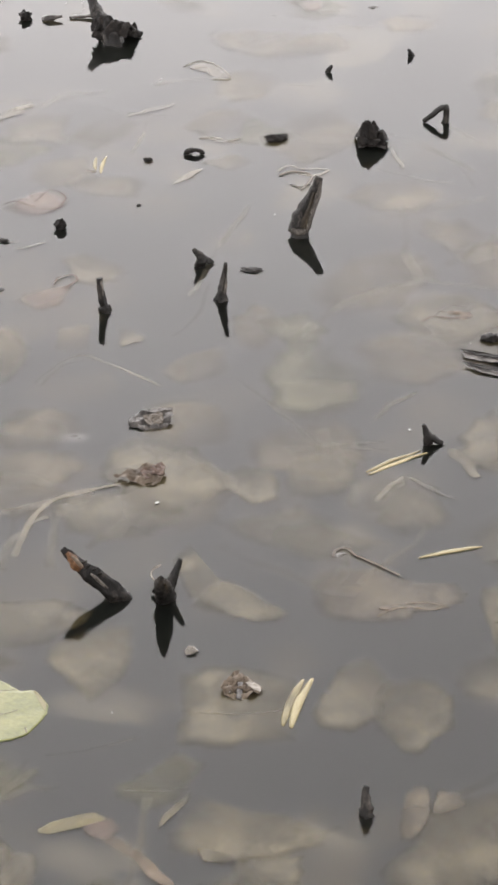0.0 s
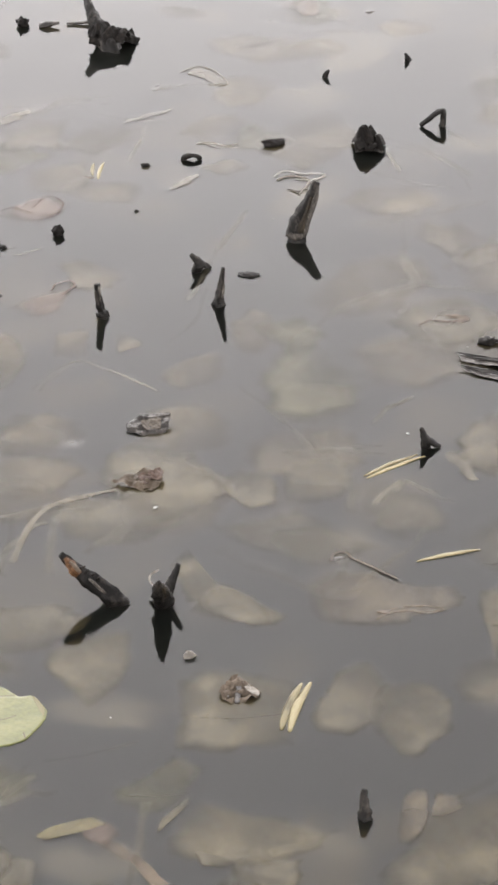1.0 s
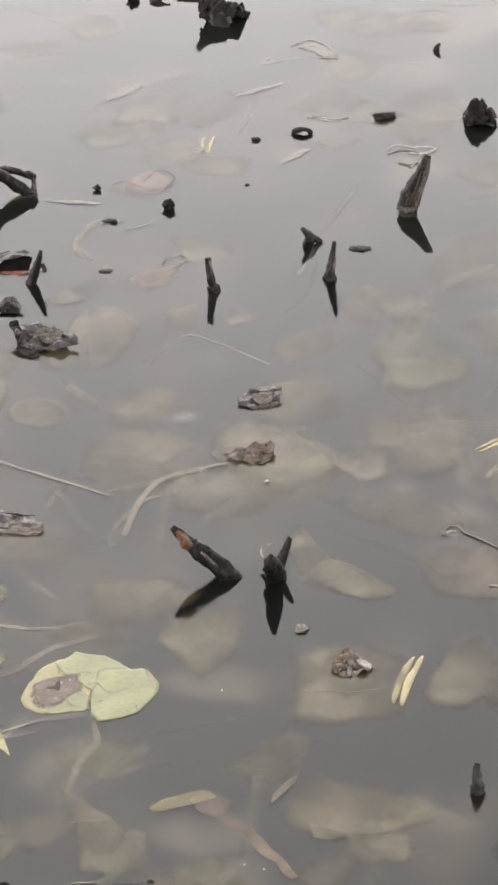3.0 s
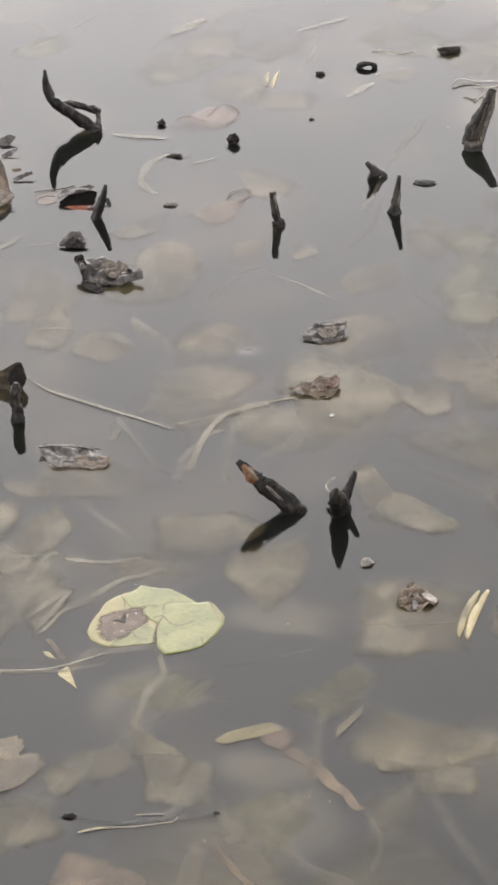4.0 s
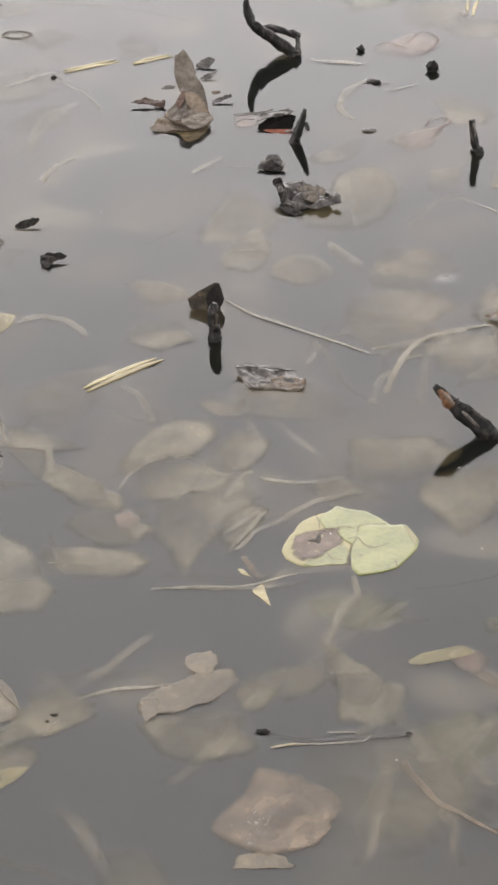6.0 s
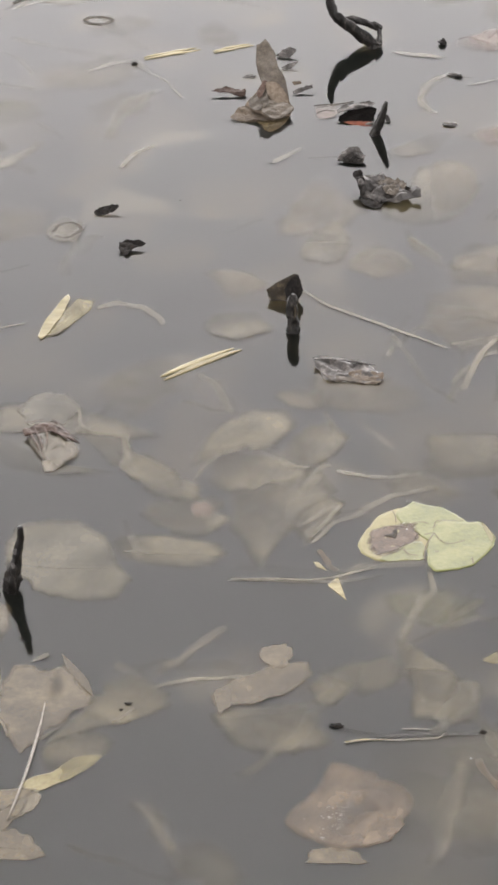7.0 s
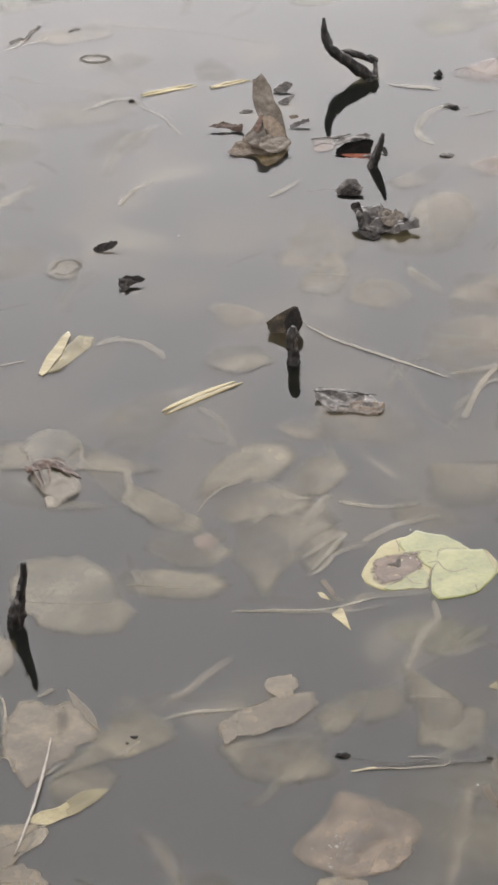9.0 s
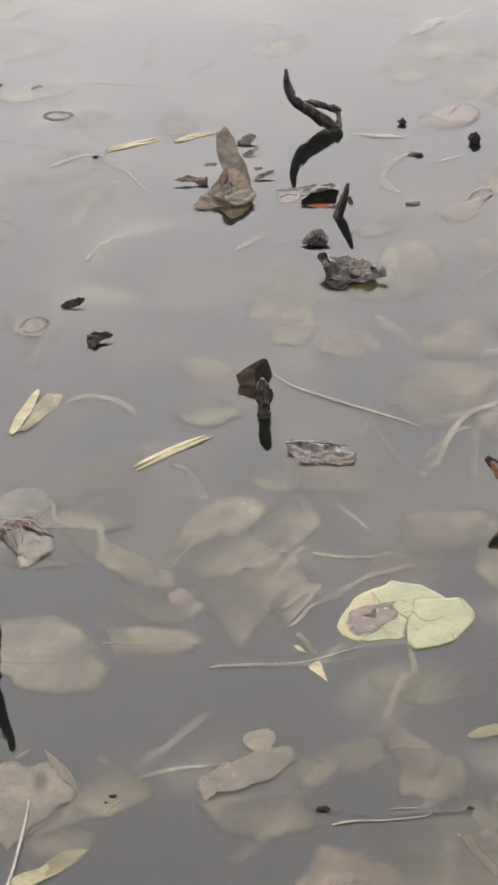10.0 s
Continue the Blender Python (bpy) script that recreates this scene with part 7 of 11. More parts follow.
leaf("sunken_leaf", "brown leaf lying just under the water", -0.32467, 3.37002, 0.000756, 0.07169, 0.07742, 0, (0.66, 0.8, 1.24, 1.05, 0.68, 0.51, 0.47, 0.51, 0.66, 1.06, 1.11, 0.91, 0.67, 0.6, 0.63, 0.65), HAZY_WET, 209, group="leaves under the water", wave=0, thick=0, tatter=0.05)
leaf("sunken_leaf", "dull brown leaf lying under the water", -0.23479, 2.96629, 0.000760, 0.12428, 0.09523, 0, (0.99, 0.91, 0.97, 0.88, 0.91, 0.98, 0.85, 0.87, 0.92, 0.94, 1.06, 0.86, 0.83, 0.94, 0.92, 0.89), HAZY_WET, 210, group="leaves under the water", wave=0, thick=0, tatter=0.05, tear=0.14)
leaf("sunken_leaf", "pale brown leaf under the water", -0.47996, 2.89692, 0.001070, 0.07993, 0.06822, 0, (0.9, 0.8, 0.83, 0.94, 0.82, 0.83, 1.0, 0.83, 0.78, 0.86, 0.87, 0.85, 0.99, 0.82, 0.78, 0.88), DULL_WET, 211, group="leaves under the water", wave=0, thick=0, tatter=0.05)
leaf("sunken_leaf", "dull brown leaf lying under the water", -0.49326, 3.00048, 0.000780, 0.07644, 0.08727, 0, (0.84, 0.61, 0.54, 0.57, 0.7, 0.84, 0.92, 0.98, 0.63, 0.53, 0.52, 0.61, 0.89, 0.84, 0.78, 0.86), HAZY_WET, 212, group="leaves under the water", wave=0, thick=0, tatter=0.05)
leaf("sunken_leaf", "pinkish decayed leaf just under the water", -0.25714, 3.70443, 0.001090, 0.09685, 0.09342, 0, (0.74, 0.77, 0.95, 0.99, 0.91, 0.73, 0.61, 0.61, 0.72, 1.07, 0.91, 0.89, 0.96, 0.74, 0.68, 0.74), PINK_WET, 213, group="leaves under the water", wave=0, thick=0, tatter=0.05)
leaf("sunken_leaf", "pinkish decayed leaf under the water", -0.23744, 3.41584, 0.000800, 0.0992, 0.1061, 0, (0.45, 0.72, 0.99, 0.47, 0.27, 0.23, 0.24, 0.29, 0.46, 0.96, 0.75, 0.7, 0.49, 0.36, 0.33, 0.35), PINK_WET, 214, group="leaves under the water", wave=0, thick=0, tatter=0.05)
leaf("sunken_leaf", "dull brown leaf lying under the water", -0.33023, 2.7549, 0.000810, 0.1417, 0.08865, 0, (0.83, 0.7, 0.7, 0.83, 0.92, 0.94, 1.13, 0.9, 0.75, 0.75, 0.87, 0.8, 0.84, 1.04, 1.0, 0.99), HAZY_WET, 215, group="leaves under the water", wave=0, thick=0, tatter=0.05)
leaf("sunken_leaf", "faint brown leaf, see-through to look sunk in murk", -0.07096, 2.3695, 0.000520, 0.06292, 0.06589, 0, (0.75, 0.86, 0.77, 0.81, 0.97, 0.69, 0.6, 0.62, 0.76, 0.96, 0.77, 0.74, 0.82, 0.79, 0.66, 0.65), FAINT_WET, 216, group="leaves under the water", wave=0, thick=0, tatter=0.05)
leaf("sunken_leaf", "pale narrow leaf curled under the water", -0.15934, 2.28767, 0.001130, 0.06833, 0.03486, 0, (0.65, 1.0, 1.0, 1.04, 1.07, 0.78, 0.64, 0.58, 0.54, 0.49, 0.48, 0.51, 0.57, 0.72, 1.06, 1.13, 1.11, 0.76, 0.56, 0.47, 0.42, 0.42, 0.44, 0.51), YELLOW_WET, 217, group="leaves under the water", wave=0, thick=0, tatter=0.05)
leaf("sunken_leaf", "rosy brown leaf base under the water", -0.13328, 2.28158, 0.000840, 0.04183, 0.04299, 0, (0.91, 0.76, 0.75, 0.87, 0.87, 0.83, 0.93, 0.95, 0.79, 0.78, 0.83, 0.79, 0.87, 0.96, 0.85, 0.89), PINK_WET, 218, group="leaves under the water", wave=0, thick=0, tatter=0.05)
leaf("sunken_leaf", "faint brown leaf, see-through to look sunk in murk", -0.0334, 2.15637, 0.000350, 0.05291, 0.1177, 0, (0.79, 0.87, 1.16, 0.93, 0.75, 0.73, 0.82, 1.07, 0.88, 0.87, 1.0, 0.95, 0.81, 0.82, 0.98, 0.85), FAINT_WET, 219, group="leaves under the water", wave=0, thick=0, tatter=0.05)
leaf("sunken_leaf", "olive leaf, see-through to look sunk in murk", -0.13343, 2.15905, 0.000360, 0.07845, 0.10955, 0, (0.92, 0.73, 0.68, 0.74, 0.72, 0.68, 0.75, 1.0, 0.73, 0.61, 0.59, 0.69, 0.98, 0.75, 0.68, 0.72), OLIVE_WET, 220, group="leaves under the water", wave=0, thick=0, tatter=0.05)
leaf("sunken_leaf", "faint brown leaf, see-through to look sunk in murk", -0.42225, 3.18482, 0.000370, 0.11599, 0.17302, 0, (0.95, 0.76, 0.66, 0.68, 0.83, 0.84, 0.65, 0.6, 0.66, 0.86, 0.92, 0.73, 0.64, 0.66, 0.71, 0.75), HAZY_WET, 221, group="leaves under the water", wave=0, thick=0, tatter=0.05)
leaf("sunken_leaf", "faint brown leaf, see-through to look sunk in murk", -0.07813, 2.9017, 0.000368, 0.13076, 0.1713, 0, (0.87, 0.98, 0.82, 0.81, 0.93, 0.91, 0.92, 1.08, 0.82, 0.76, 0.82, 1.0, 0.89, 0.93, 0.94, 0.84), HAZY_WET, 222, group="leaves under the water", wave=0, thick=0, tatter=0.05)
# curled shreds
stem("leaf_shred", "dark curled leaf rim on the water", [(-0.78828, 3.75008, 0.00099, 0.00161), (-0.77954, 3.76133, 0.00099, 0.00161), (-0.76013, 3.75929, 0.00099, 0.00161), (-0.75087, 3.7498, 0.00099, 0.00161), (-0.75824, 3.7386, 0.00099, 0.0016), (-0.77585, 3.73873, 0.00099, 0.0016), (-0.78797, 3.7482, 0.00099, 0.00161)], CORE, 223, flat=0.06)
stem("leaf_shred", "grey leaf shred on the water", [(-0.89, 3.80233, 0.001, 0.00222), (-0.88278, 3.82164, 0.001, 0.00223), (-0.87269, 3.81765, 0.001, 0.00223), (-0.86896, 3.84494, 0.001, 0.00224), (-0.86156, 3.86853, 0.001, 0.00225)], CORE, 224, flat=0.06)
stem("leaf_shred", "pale leaf shred on the water", [(-0.88284, 3.78303, 0.00101, 0.00221), (-0.87633, 3.80604, 0.00101, 0.00222), (-0.8633, 3.82142, 0.00101, 0.00223)], WISP_WET, 225, flat=0.06)
stem("leaf_shred", "tiny grey leaf shred on the water", [(-0.8183, 3.84436, 0.00102, 0.00149), (-0.81306, 3.85609, 0.00102, 0.0015), (-0.80549, 3.85405, 0.00102, 0.00149)], CORE, 226, flat=0.06)
leaf("leaf_scrap", "pale ragged leaf on the water", -0.70148, 3.11777, 0.001030, 0.03951, 0.06813, 0, (0.96, 1.08, 0.85, 0.79, 0.86, 1.02, 1.01, 1.03, 0.95, 1.01, 0.87, 0.88, 0.87, 0.9, 1.1, 0.99), DULL_WET, 227, group="leaves under the water", wave=0, thick=0, tatter=0.05, tear=0.14)
stem("leaf_shred", "brown ragged leaf ring on the water", [(-0.71429, 3.11213, 0.00104, 0.00139), (-0.70916, 3.1319, 0.00104, 0.00139), (-0.69546, 3.13773, 0.00104, 0.00139), (-0.68458, 3.12375, 0.00104, 0.00139), (-0.68809, 3.10828, 0.00104, 0.00138), (-0.69856, 3.09838, 0.00104, 0.00138), (-0.7092, 3.10381, 0.00104, 0.00138)], CORE, 228, flat=0.06)
thing = slanting_leaf("straw_blade", "split pale yellow blade floating on the water", -0.67919, 2.85046, 0.3, [("half_blade", STRAW, 0.00396, 0.05325, 0.0011, 0.0240, 0.11836, (0.57, 0.78, 1.13, 1.04, 0.64, 0.47, 0.43, 0.44, 0.53, 0.81, 1.08, 1.0, 0.67, 0.49, 0.43, 0.45), 0.0), ("half_blade", YELLOW_WET, 0.02091, 0.05619, 0.0008, 0.05471, 0.11956, (0.43, 0.73, 0.98, 0.77, 0.73, 0.47, 0.38, 0.36, 0.41, 0.57, 1.18, 0.78, 0.49, 0.36, 0.32, 0.34), 0.01)], "straw", "straw-coloured blades")
leaf("sunken_leaf", "pinkish leaf shred on the water", 0.09598, 4.47991, 0.001050, 0.08633, 0.12643, 0, (0.58, 0.61, 0.78, 0.75, 0.69, 0.73, 0.75, 0.82, 0.86, 0.52, 0.44, 0.53, 0.83, 0.9, 0.86, 0.64), PINK_WET, 229, group="leaves under the water", wave=0, thick=0, tatter=0.05, tear=0.14)
leaf("leaf_scrap", "pale curled leaf shred on the water", -0.04425, 4.183, 0.001060, 0.07162, 0.08168, 0, (0.49, 0.46, 0.51, 0.54, 0.66, 0.96, 0.92, 1.04, 0.44, 0.29, 0.24, 0.24, 0.5, 1.01, 1.11, 0.63), PALE_WET, 230, group="leaves under the water", wave=0, thick=0, tatter=0.05, tear=0.14)
stem("leaf_shred", "thin curled leaf rim on the water", [(-0.08162, 4.20186, 0.0005, 0.00111), (-0.0576, 4.22468, 0.0005, 0.00111), (-0.0379, 4.20975, 0.0005, 0.00111), (-0.02437, 4.18207, 0.0005, 0.0011), (-0.01699, 4.14859, 0.0005, 0.0011), (-0.04234, 4.14828, 0.0005, 0.0011)], WISP_WET, 231)
stem("leaf_shred", "thin curled leaf rim on the water", [(-0.07101, 4.1944, 0.0005, 0.001), (-0.04995, 4.19728, 0.0005, 0.001), (-0.04537, 4.1704, 0.0005, 0.00099)], WISP_WET, 232)
stem("leaf_shred", "pale curled leaf shred on the water", [(0.04116, 3.7929, 0.00107, 0.00218), (0.05685, 3.81636, 0.00107, 0.00219), (0.07466, 3.80567, 0.00107, 0.00219), (0.10775, 3.79963, 0.00107, 0.00218), (0.09409, 3.78179, 0.00107, 0.00217), (0.06861, 3.78353, 0.00107, 0.00217)], WISP_WET, 233, flat=0.06)
stem("leaf_shred", "brown curled leaf shred on the water", [(0.04584, 3.78466, 0.0005, 0.00168), (0.06336, 3.79659, 0.0005, 0.00168), (0.08713, 3.77997, 0.0005, 0.00167), (0.07289, 3.73289, 0.0005, 0.00165)], WHITISH, 234)
stem("leaf_shred", "grey curled leaf shred on the water", [(0.05895, 3.75074, 0.00108, 0.00158), (0.0704, 3.74261, 0.00108, 0.00158), (0.08425, 3.74903, 0.00108, 0.00158)], CORE, 235, flat=0.06)
stem("leaf_shred", "thin pale leaf shred on the water", [(-0.05837, 3.92085, 0.0005, 0.00131), (-0.03704, 3.92332, 0.0005, 0.00131), (-0.0193, 3.9102, 0.0005, 0.0013), (-0.00365, 3.917, 0.0005, 0.00131)], WISP_WET, 236)
stem("leaf_shred", "thin pale leaf shred on the water", [(-0.05341, 3.93087, 0.00109, 0.00165), (-0.03347, 3.90965, 0.00109, 0.00164), (-0.00515, 3.90176, 0.00109, 0.00164)], WISP_WET, 237, flat=0.06)
stem("leaf_shred", "grey curled leaf rim on the water", [(-0.25983, 4.47173, 0.0011, 0.00209), (-0.25581, 4.50873, 0.0011, 0.0021), (-0.24175, 4.51766, 0.0011, 0.00211), (-0.23417, 4.48706, 0.0011, 0.00209), (-0.23407, 4.44269, 0.0011, 0.00208), (-0.25052, 4.43909, 0.0011, 0.00207)], FAINT_STEM_WET, 238, flat=0.06)
thing = slanting_leaf("crumpled_leaf", "tan and whitish ribbed leaf remnant on a sunken leaf", -0.01437, 2.48434, 4, [("blade", TANLEAF, 0.0031, 0.02255, 0.001, 0.04351, 0.057, (0.9, 0.73, 0.58, 0.64, 0.88, 0.8, 0.7, 0.72, 0.89, 0.84, 0.74, 0.75, 0.7, 0.6, 0.68, 1.0), 0.16), ("fold", TANLEAF, -0.0067, 0.02949, 0.0022, 0.02093, 0.03983, (0.52, 0.75, 1.15, 0.95, 0.52, 0.4, 0.37, 0.41, 0.54, 1.01, 1.08, 0.82, 0.64, 0.56, 0.46, 0.45), 0.12), ("fold", GREYLEAF, 0.00158, 0.02194, 0.0024, 0.00737, 0.04424, (0.74, 0.98, 0.98, 0.86, 0.9, 0.96, 0.7, 0.63, 0.66, 0.83, 1.23, 0.91, 0.82, 0.87, 0.72, 0.68), 0.04), ("fold", WHITISH, 0.01393, 0.0237, 0.0024, 0.01606, 0.02622, (0.62, 0.4, 0.34, 0.34, 0.39, 0.58, 1.33, 0.9, 0.68, 0.44, 0.37, 0.37, 0.43, 0.63, 1.11, 1.02), 0.04)], "leaf", "")
fleck(-0.02513, 2.50493, 0.00364, 239)
fleck(-0.02217, 2.50094, 0.00363, 240)
fleck(-0.02712, 2.49927, 0.00363, 241)
thing = slanting_leaf("floating_stalk", "dark grey stalk lying along the water surface", 0.26755, 3.1863, 3, [("stem", GREYLEAF, 0.01249, 0.02187, 0.0008, 0.08281, 0.04908, (0.47, 0.32, 0.28, 0.29, 0.34, 0.51, 1.37, 0.93, 0.45, 0.31, 0.27, 0.28, 0.33, 0.52, 1.29, 1.02), 0.02), ("dark_edge", CHAR, 0.01355, 0.02751, 0.0022, 0.08222, 0.03985, (0.22, 0.16, 0.15, 0.15, 0.18, 0.29, 1.41, 0.6, 0.24, 0.16, 0.15, 0.15, 0.17, 0.27, 1.28, 0.49), 0.01)], "plant stalk", "")
thing = slanting_leaf("floating_stalk", "dark grey stalk lying along the water surface", 0.26507, 3.15408, 3, [("stem", GREYLEAF, 0.01499, 0.02017, 0.0008, 0.08217, 0.05292, (0.3, 0.21, 0.18, 0.18, 0.22, 0.36, 1.41, 0.66, 0.33, 0.24, 0.22, 0.24, 0.3, 0.45, 1.2, 0.75), 0.02), ("dark_edge", CHAR, 0.01411, 0.02579, 0.0022, 0.0779, 0.04155, (0.18, 0.15, 0.15, 0.15, 0.16, 0.28, 1.41, 0.5, 0.22, 0.15, 0.15, 0.15, 0.17, 0.28, 1.26, 0.38), 0.01)], "plant stalk", "")
# straws and narrow blades
straw("straw_blade", "split pale yellow blade floating on the water", 0.12235, 2.93848, 0.0005, 0.07995, 0.01414, 38, 2, STRAW, 242, spread=2)
straw("straw_blade", "split pale yellow blade floating on the water", 0.02912, 2.43813, 0.0005, 0.08926, 0.01935, 76, 2, STRAW, 243)
stem("faded_straw", "faded split blade just under the water", [(0.23804, 2.92215, 0.00131, 0.00352), (0.22987, 2.94470, 0.00131, 0.00728), (0.22054, 2.97048, 0.00131, 0.00728), (0.21237, 2.99304, 0.00131, 0.00294)], WISP_WET, 244, category="straw", group="straw-coloured blades", flat=0.06)
straw("straw_blade", "pale yellow spindle blade on the water", 0.16585, 2.75219, 0.0005, 0.06775, 0.0085, 18.4, 1, STRAW, 245)
straw("straw_blade", "split pale yellow blade floating on the water", -0.54128, 2.77464, 0.0005, 0.09963, 0.0190, 45.8, 2, STRAW, 246)
straw("straw_blade", "white straw floating on the water", -0.7460, 2.8670, 0.0005, 0.0470, 0.0042, 27.2, 1, WHITISH, 247)
straw("straw_blade", "split pale yellow blade floating on the water", -0.69018, 3.62235, 0.0005, 0.07508, 0.0170, 29.8, 2, STRAW, 248)
straw("straw_blade", "split pale yellow blade floating on the water", -0.60627, 3.64825, 0.0005, 0.05462, 0.0160, 31, 2, STRAW, 249)
stem("faded_straw", "faded split blade just under the water", [(-0.38368, 3.65720, 0.00132, 0.00233), (-0.36112, 3.65253, 0.00132, 0.00482), (-0.33534, 3.64719, 0.00132, 0.00482), (-0.31277, 3.64251, 0.00132, 0.00194)], WISP_WET, 250, category="straw", group="straw-coloured blades", flat=0.06)
stem("faded_straw", "faded straw just under the water", [(-0.15723, 4.00478, 0.00133, 0.00251), (-0.13666, 4.02005, 0.00133, 0.00519), (-0.11315, 4.03751, 0.00133, 0.00519), (-0.09259, 4.05279, 0.00133, 0.00209)], WISP_WET, 251, category="straw", group="straw-coloured blades", flat=0.06)
stem("faded_straw", "faded straw just under the water", [(-0.08990, 3.75870, 0.00134, 0.00238), (-0.07863, 3.77509, 0.00134, 0.00492), (-0.06575, 3.79383, 0.00134, 0.00492), (-0.05449, 3.81023, 0.00134, 0.00198)], WISP_WET, 252, category="straw", group="straw-coloured blades", flat=0.06)
stem("faded_straw", "faded split blade just under the water", [(-0.32498, 4.00605, 0.00115, 0.00365), (-0.31265, 4.02496, 0.00115, 0.00755), (-0.29856, 4.04658, 0.00115, 0.00755), (-0.28623, 4.06549, 0.00115, 0.00304)], WISP_WET, 253, category="straw", group="straw-coloured blades", flat=0.06)
straw("straw_blade", "small yellow blade standing at the surface", -0.19112, 3.81529, 0.0005, 0.04411, 0.00584, 91, 1, STRAW, 254)
straw("straw_blade", "small yellow blade standing at the surface", -0.18415, 3.80294, 0.0005, 0.05983, 0.00582, 84.8, 1, STRAW, 255)
straw("straw_blade", "thin dry pale straw lying over a leaf", -0.5535, 2.0130, 0.0021, 0.1680, 0.0030, 90.0, 1, WHITISH, 256, bend=-0.018)
straw("straw_blade", "pale straw just under the water", -0.42493, 2.39172, 0.00116, 0.07669, 0.0046, 3.6, 1, STEM_WET, 257)
# sunken stems
stem("sunken_reed", "pale limp stem lying under the water", [(-0.25429, 2.87056, 0.00067, 0.00231), (-0.21461, 2.88719, 0.00067, 0.00233), (-0.16894, 2.91002, 0.00067, 0.00234), (-0.12264, 2.93056, 0.00067, 0.00235)], WISP_WET, 258, flat=0.06)
stem("sunken_reed", "pale limp stem lying under the water", [(-0.23671, 2.76619, 0.00098, 0.00337), (-0.22648, 2.83761, 0.00098, 0.00344), (-0.2032, 2.89227, 0.00098, 0.00291), (-0.1691, 2.91454, 0.00098, 0.00264), (-0.13419, 2.92287, 0.00098, 0.00205)], WISP_WET, 259, flat=0.06)
stem("sunken_reed", "pale limp stem lying under the water", [(-0.23782, 3.16671, 0.00039, 0.0025), (-0.21222, 3.22441, 0.00039, 0.00254), (-0.18442, 3.2454, 0.00039, 0.00255), (-0.14195, 3.20975, 0.00039, 0.00253), (-0.09369, 3.15682, 0.00039, 0.0025)], STEM_WET, 260, flat=0.06)
stem("sunken_reed", "pale limp stem lying under the water", [(-0.03084, 3.55534, 0.0004, 0.00413), (-0.01333, 3.61696, 0.0004, 0.00419), (0.00832, 3.68952, 0.0004, 0.00426)], FAINT_STEM_WET, 261, flat=0.06)
stem("sunken_reed", "pale limp stem lying under the water", [(-0.24962, 4.06369, 0.00041, 0.00308), (-0.20489, 4.1049, 0.00041, 0.0031), (-0.1741, 4.11389, 0.00041, 0.00311)], FAINT_STEM_WET, 262, flat=0.06)
stem("sunken_reed", "pale limp stem lying under the water", [(-0.14519, 3.87945, 0.00072, 0.00222), (-0.13032, 3.94885, 0.00072, 0.00225)], STEM_WET, 263, flat=0.06)
stem("sunken_reed", "pale limp stem lying under the water", [(0.04992, 4.12, 0.00043, 0.00389), (0.10197, 4.11617, 0.00043, 0.00389)], FAINT_STEM_WET, 264, flat=0.06)
stem("sunken_reed", "pale limp stem lying under the water", [(0.19236, 3.89766, 0.00044, 0.00297), (0.24571, 3.85906, 0.00044, 0.00295), (0.27891, 3.80647, 0.00044, 0.00291), (0.29134, 3.72742, 0.00044, 0.00286)], FAINT_STEM_WET, 265, flat=0.06)
stem("sunken_reed", "pale limp stem lying under the water", [(0.19041, 3.88796, 0.00105, 0.00222), (0.20575, 3.80002, 0.00105, 0.00218)], STEM_WET, 266, flat=0.06)
stem("sunken_reed", "pale limp stem lying under the water", [(0.27382, 3.95043, 0.00046, 0.00376), (0.31512, 3.88075, 0.00046, 0.0037)], FAINT_STEM_WET, 267, flat=0.06)
stem("sunken_reed", "pale limp stem lying under the water", [(0.13636, 3.0665, 0.00047, 0.00305), (0.16299, 3.11003, 0.00047, 0.00308), (0.18907, 3.13432, 0.00047, 0.0031)], FAINT_STEM_WET, 268, flat=0.06)
stem("sunken_reed", "pale limp stem lying under the water", [(0.03757, 3.00368, 0.00048, 0.003), (0.09767, 3.00702, 0.00048, 0.003), (0.14601, 3.01375, 0.00048, 0.00301)], FAINT_STEM_WET, 269, flat=0.06)
stem("sunken_reed", "pale limp stem lying under the water", [(0.16259, 2.93069, 0.00049, 0.00294), (0.19854, 2.89535, 0.00049, 0.00291)], FAINT_STEM_WET, 270, flat=0.06)
stem("sunken_reed", "pale limp stem lying under the water", [(0.13078, 2.87822, 0.0008, 0.00348), (0.14694, 2.91162, 0.0008, 0.00351), (0.16256, 2.93009, 0.0008, 0.00353)], STEM_WET, 271, flat=0.06)
stem("sunken_reed", "pale limp stem lying under the water", [(-0.05446, 3.45306, 0.00051, 0.00336), (-0.06751, 3.40395, 0.00051, 0.00332)], FAINT_STEM_WET, 272, flat=0.06)
stem("sunken_reed", "pale limp stem lying under the water", [(-0.4287, 2.9922, 0.00113, 0.00181), (-0.38732, 2.94831, 0.00113, 0.00238), (-0.32454, 2.90539, 0.00113, 0.00246), (-0.25426, 2.85673, 0.00113, 0.00185)], WISP_WET, 274, flat=0.06)
stem("sunken_reed", "pale limp stem lying under the water", [(-0.25436, 2.85787, 0.00054, 0.00231), (-0.21177, 2.87794, 0.00054, 0.00232), (-0.16558, 2.88778, 0.00054, 0.00233)], FAINT_STEM_WET, 275, flat=0.06)
stem("sunken_reed", "pale limp stem lying under the water", [(-0.42554, 2.39596, 0.00065, 0.00203), (-0.38451, 2.39522, 0.00065, 0.00203), (-0.33907, 2.40102, 0.00065, 0.00203), (-0.28987, 2.42609, 0.00065, 0.00204)], STEM_WET, 276, flat=0.06)
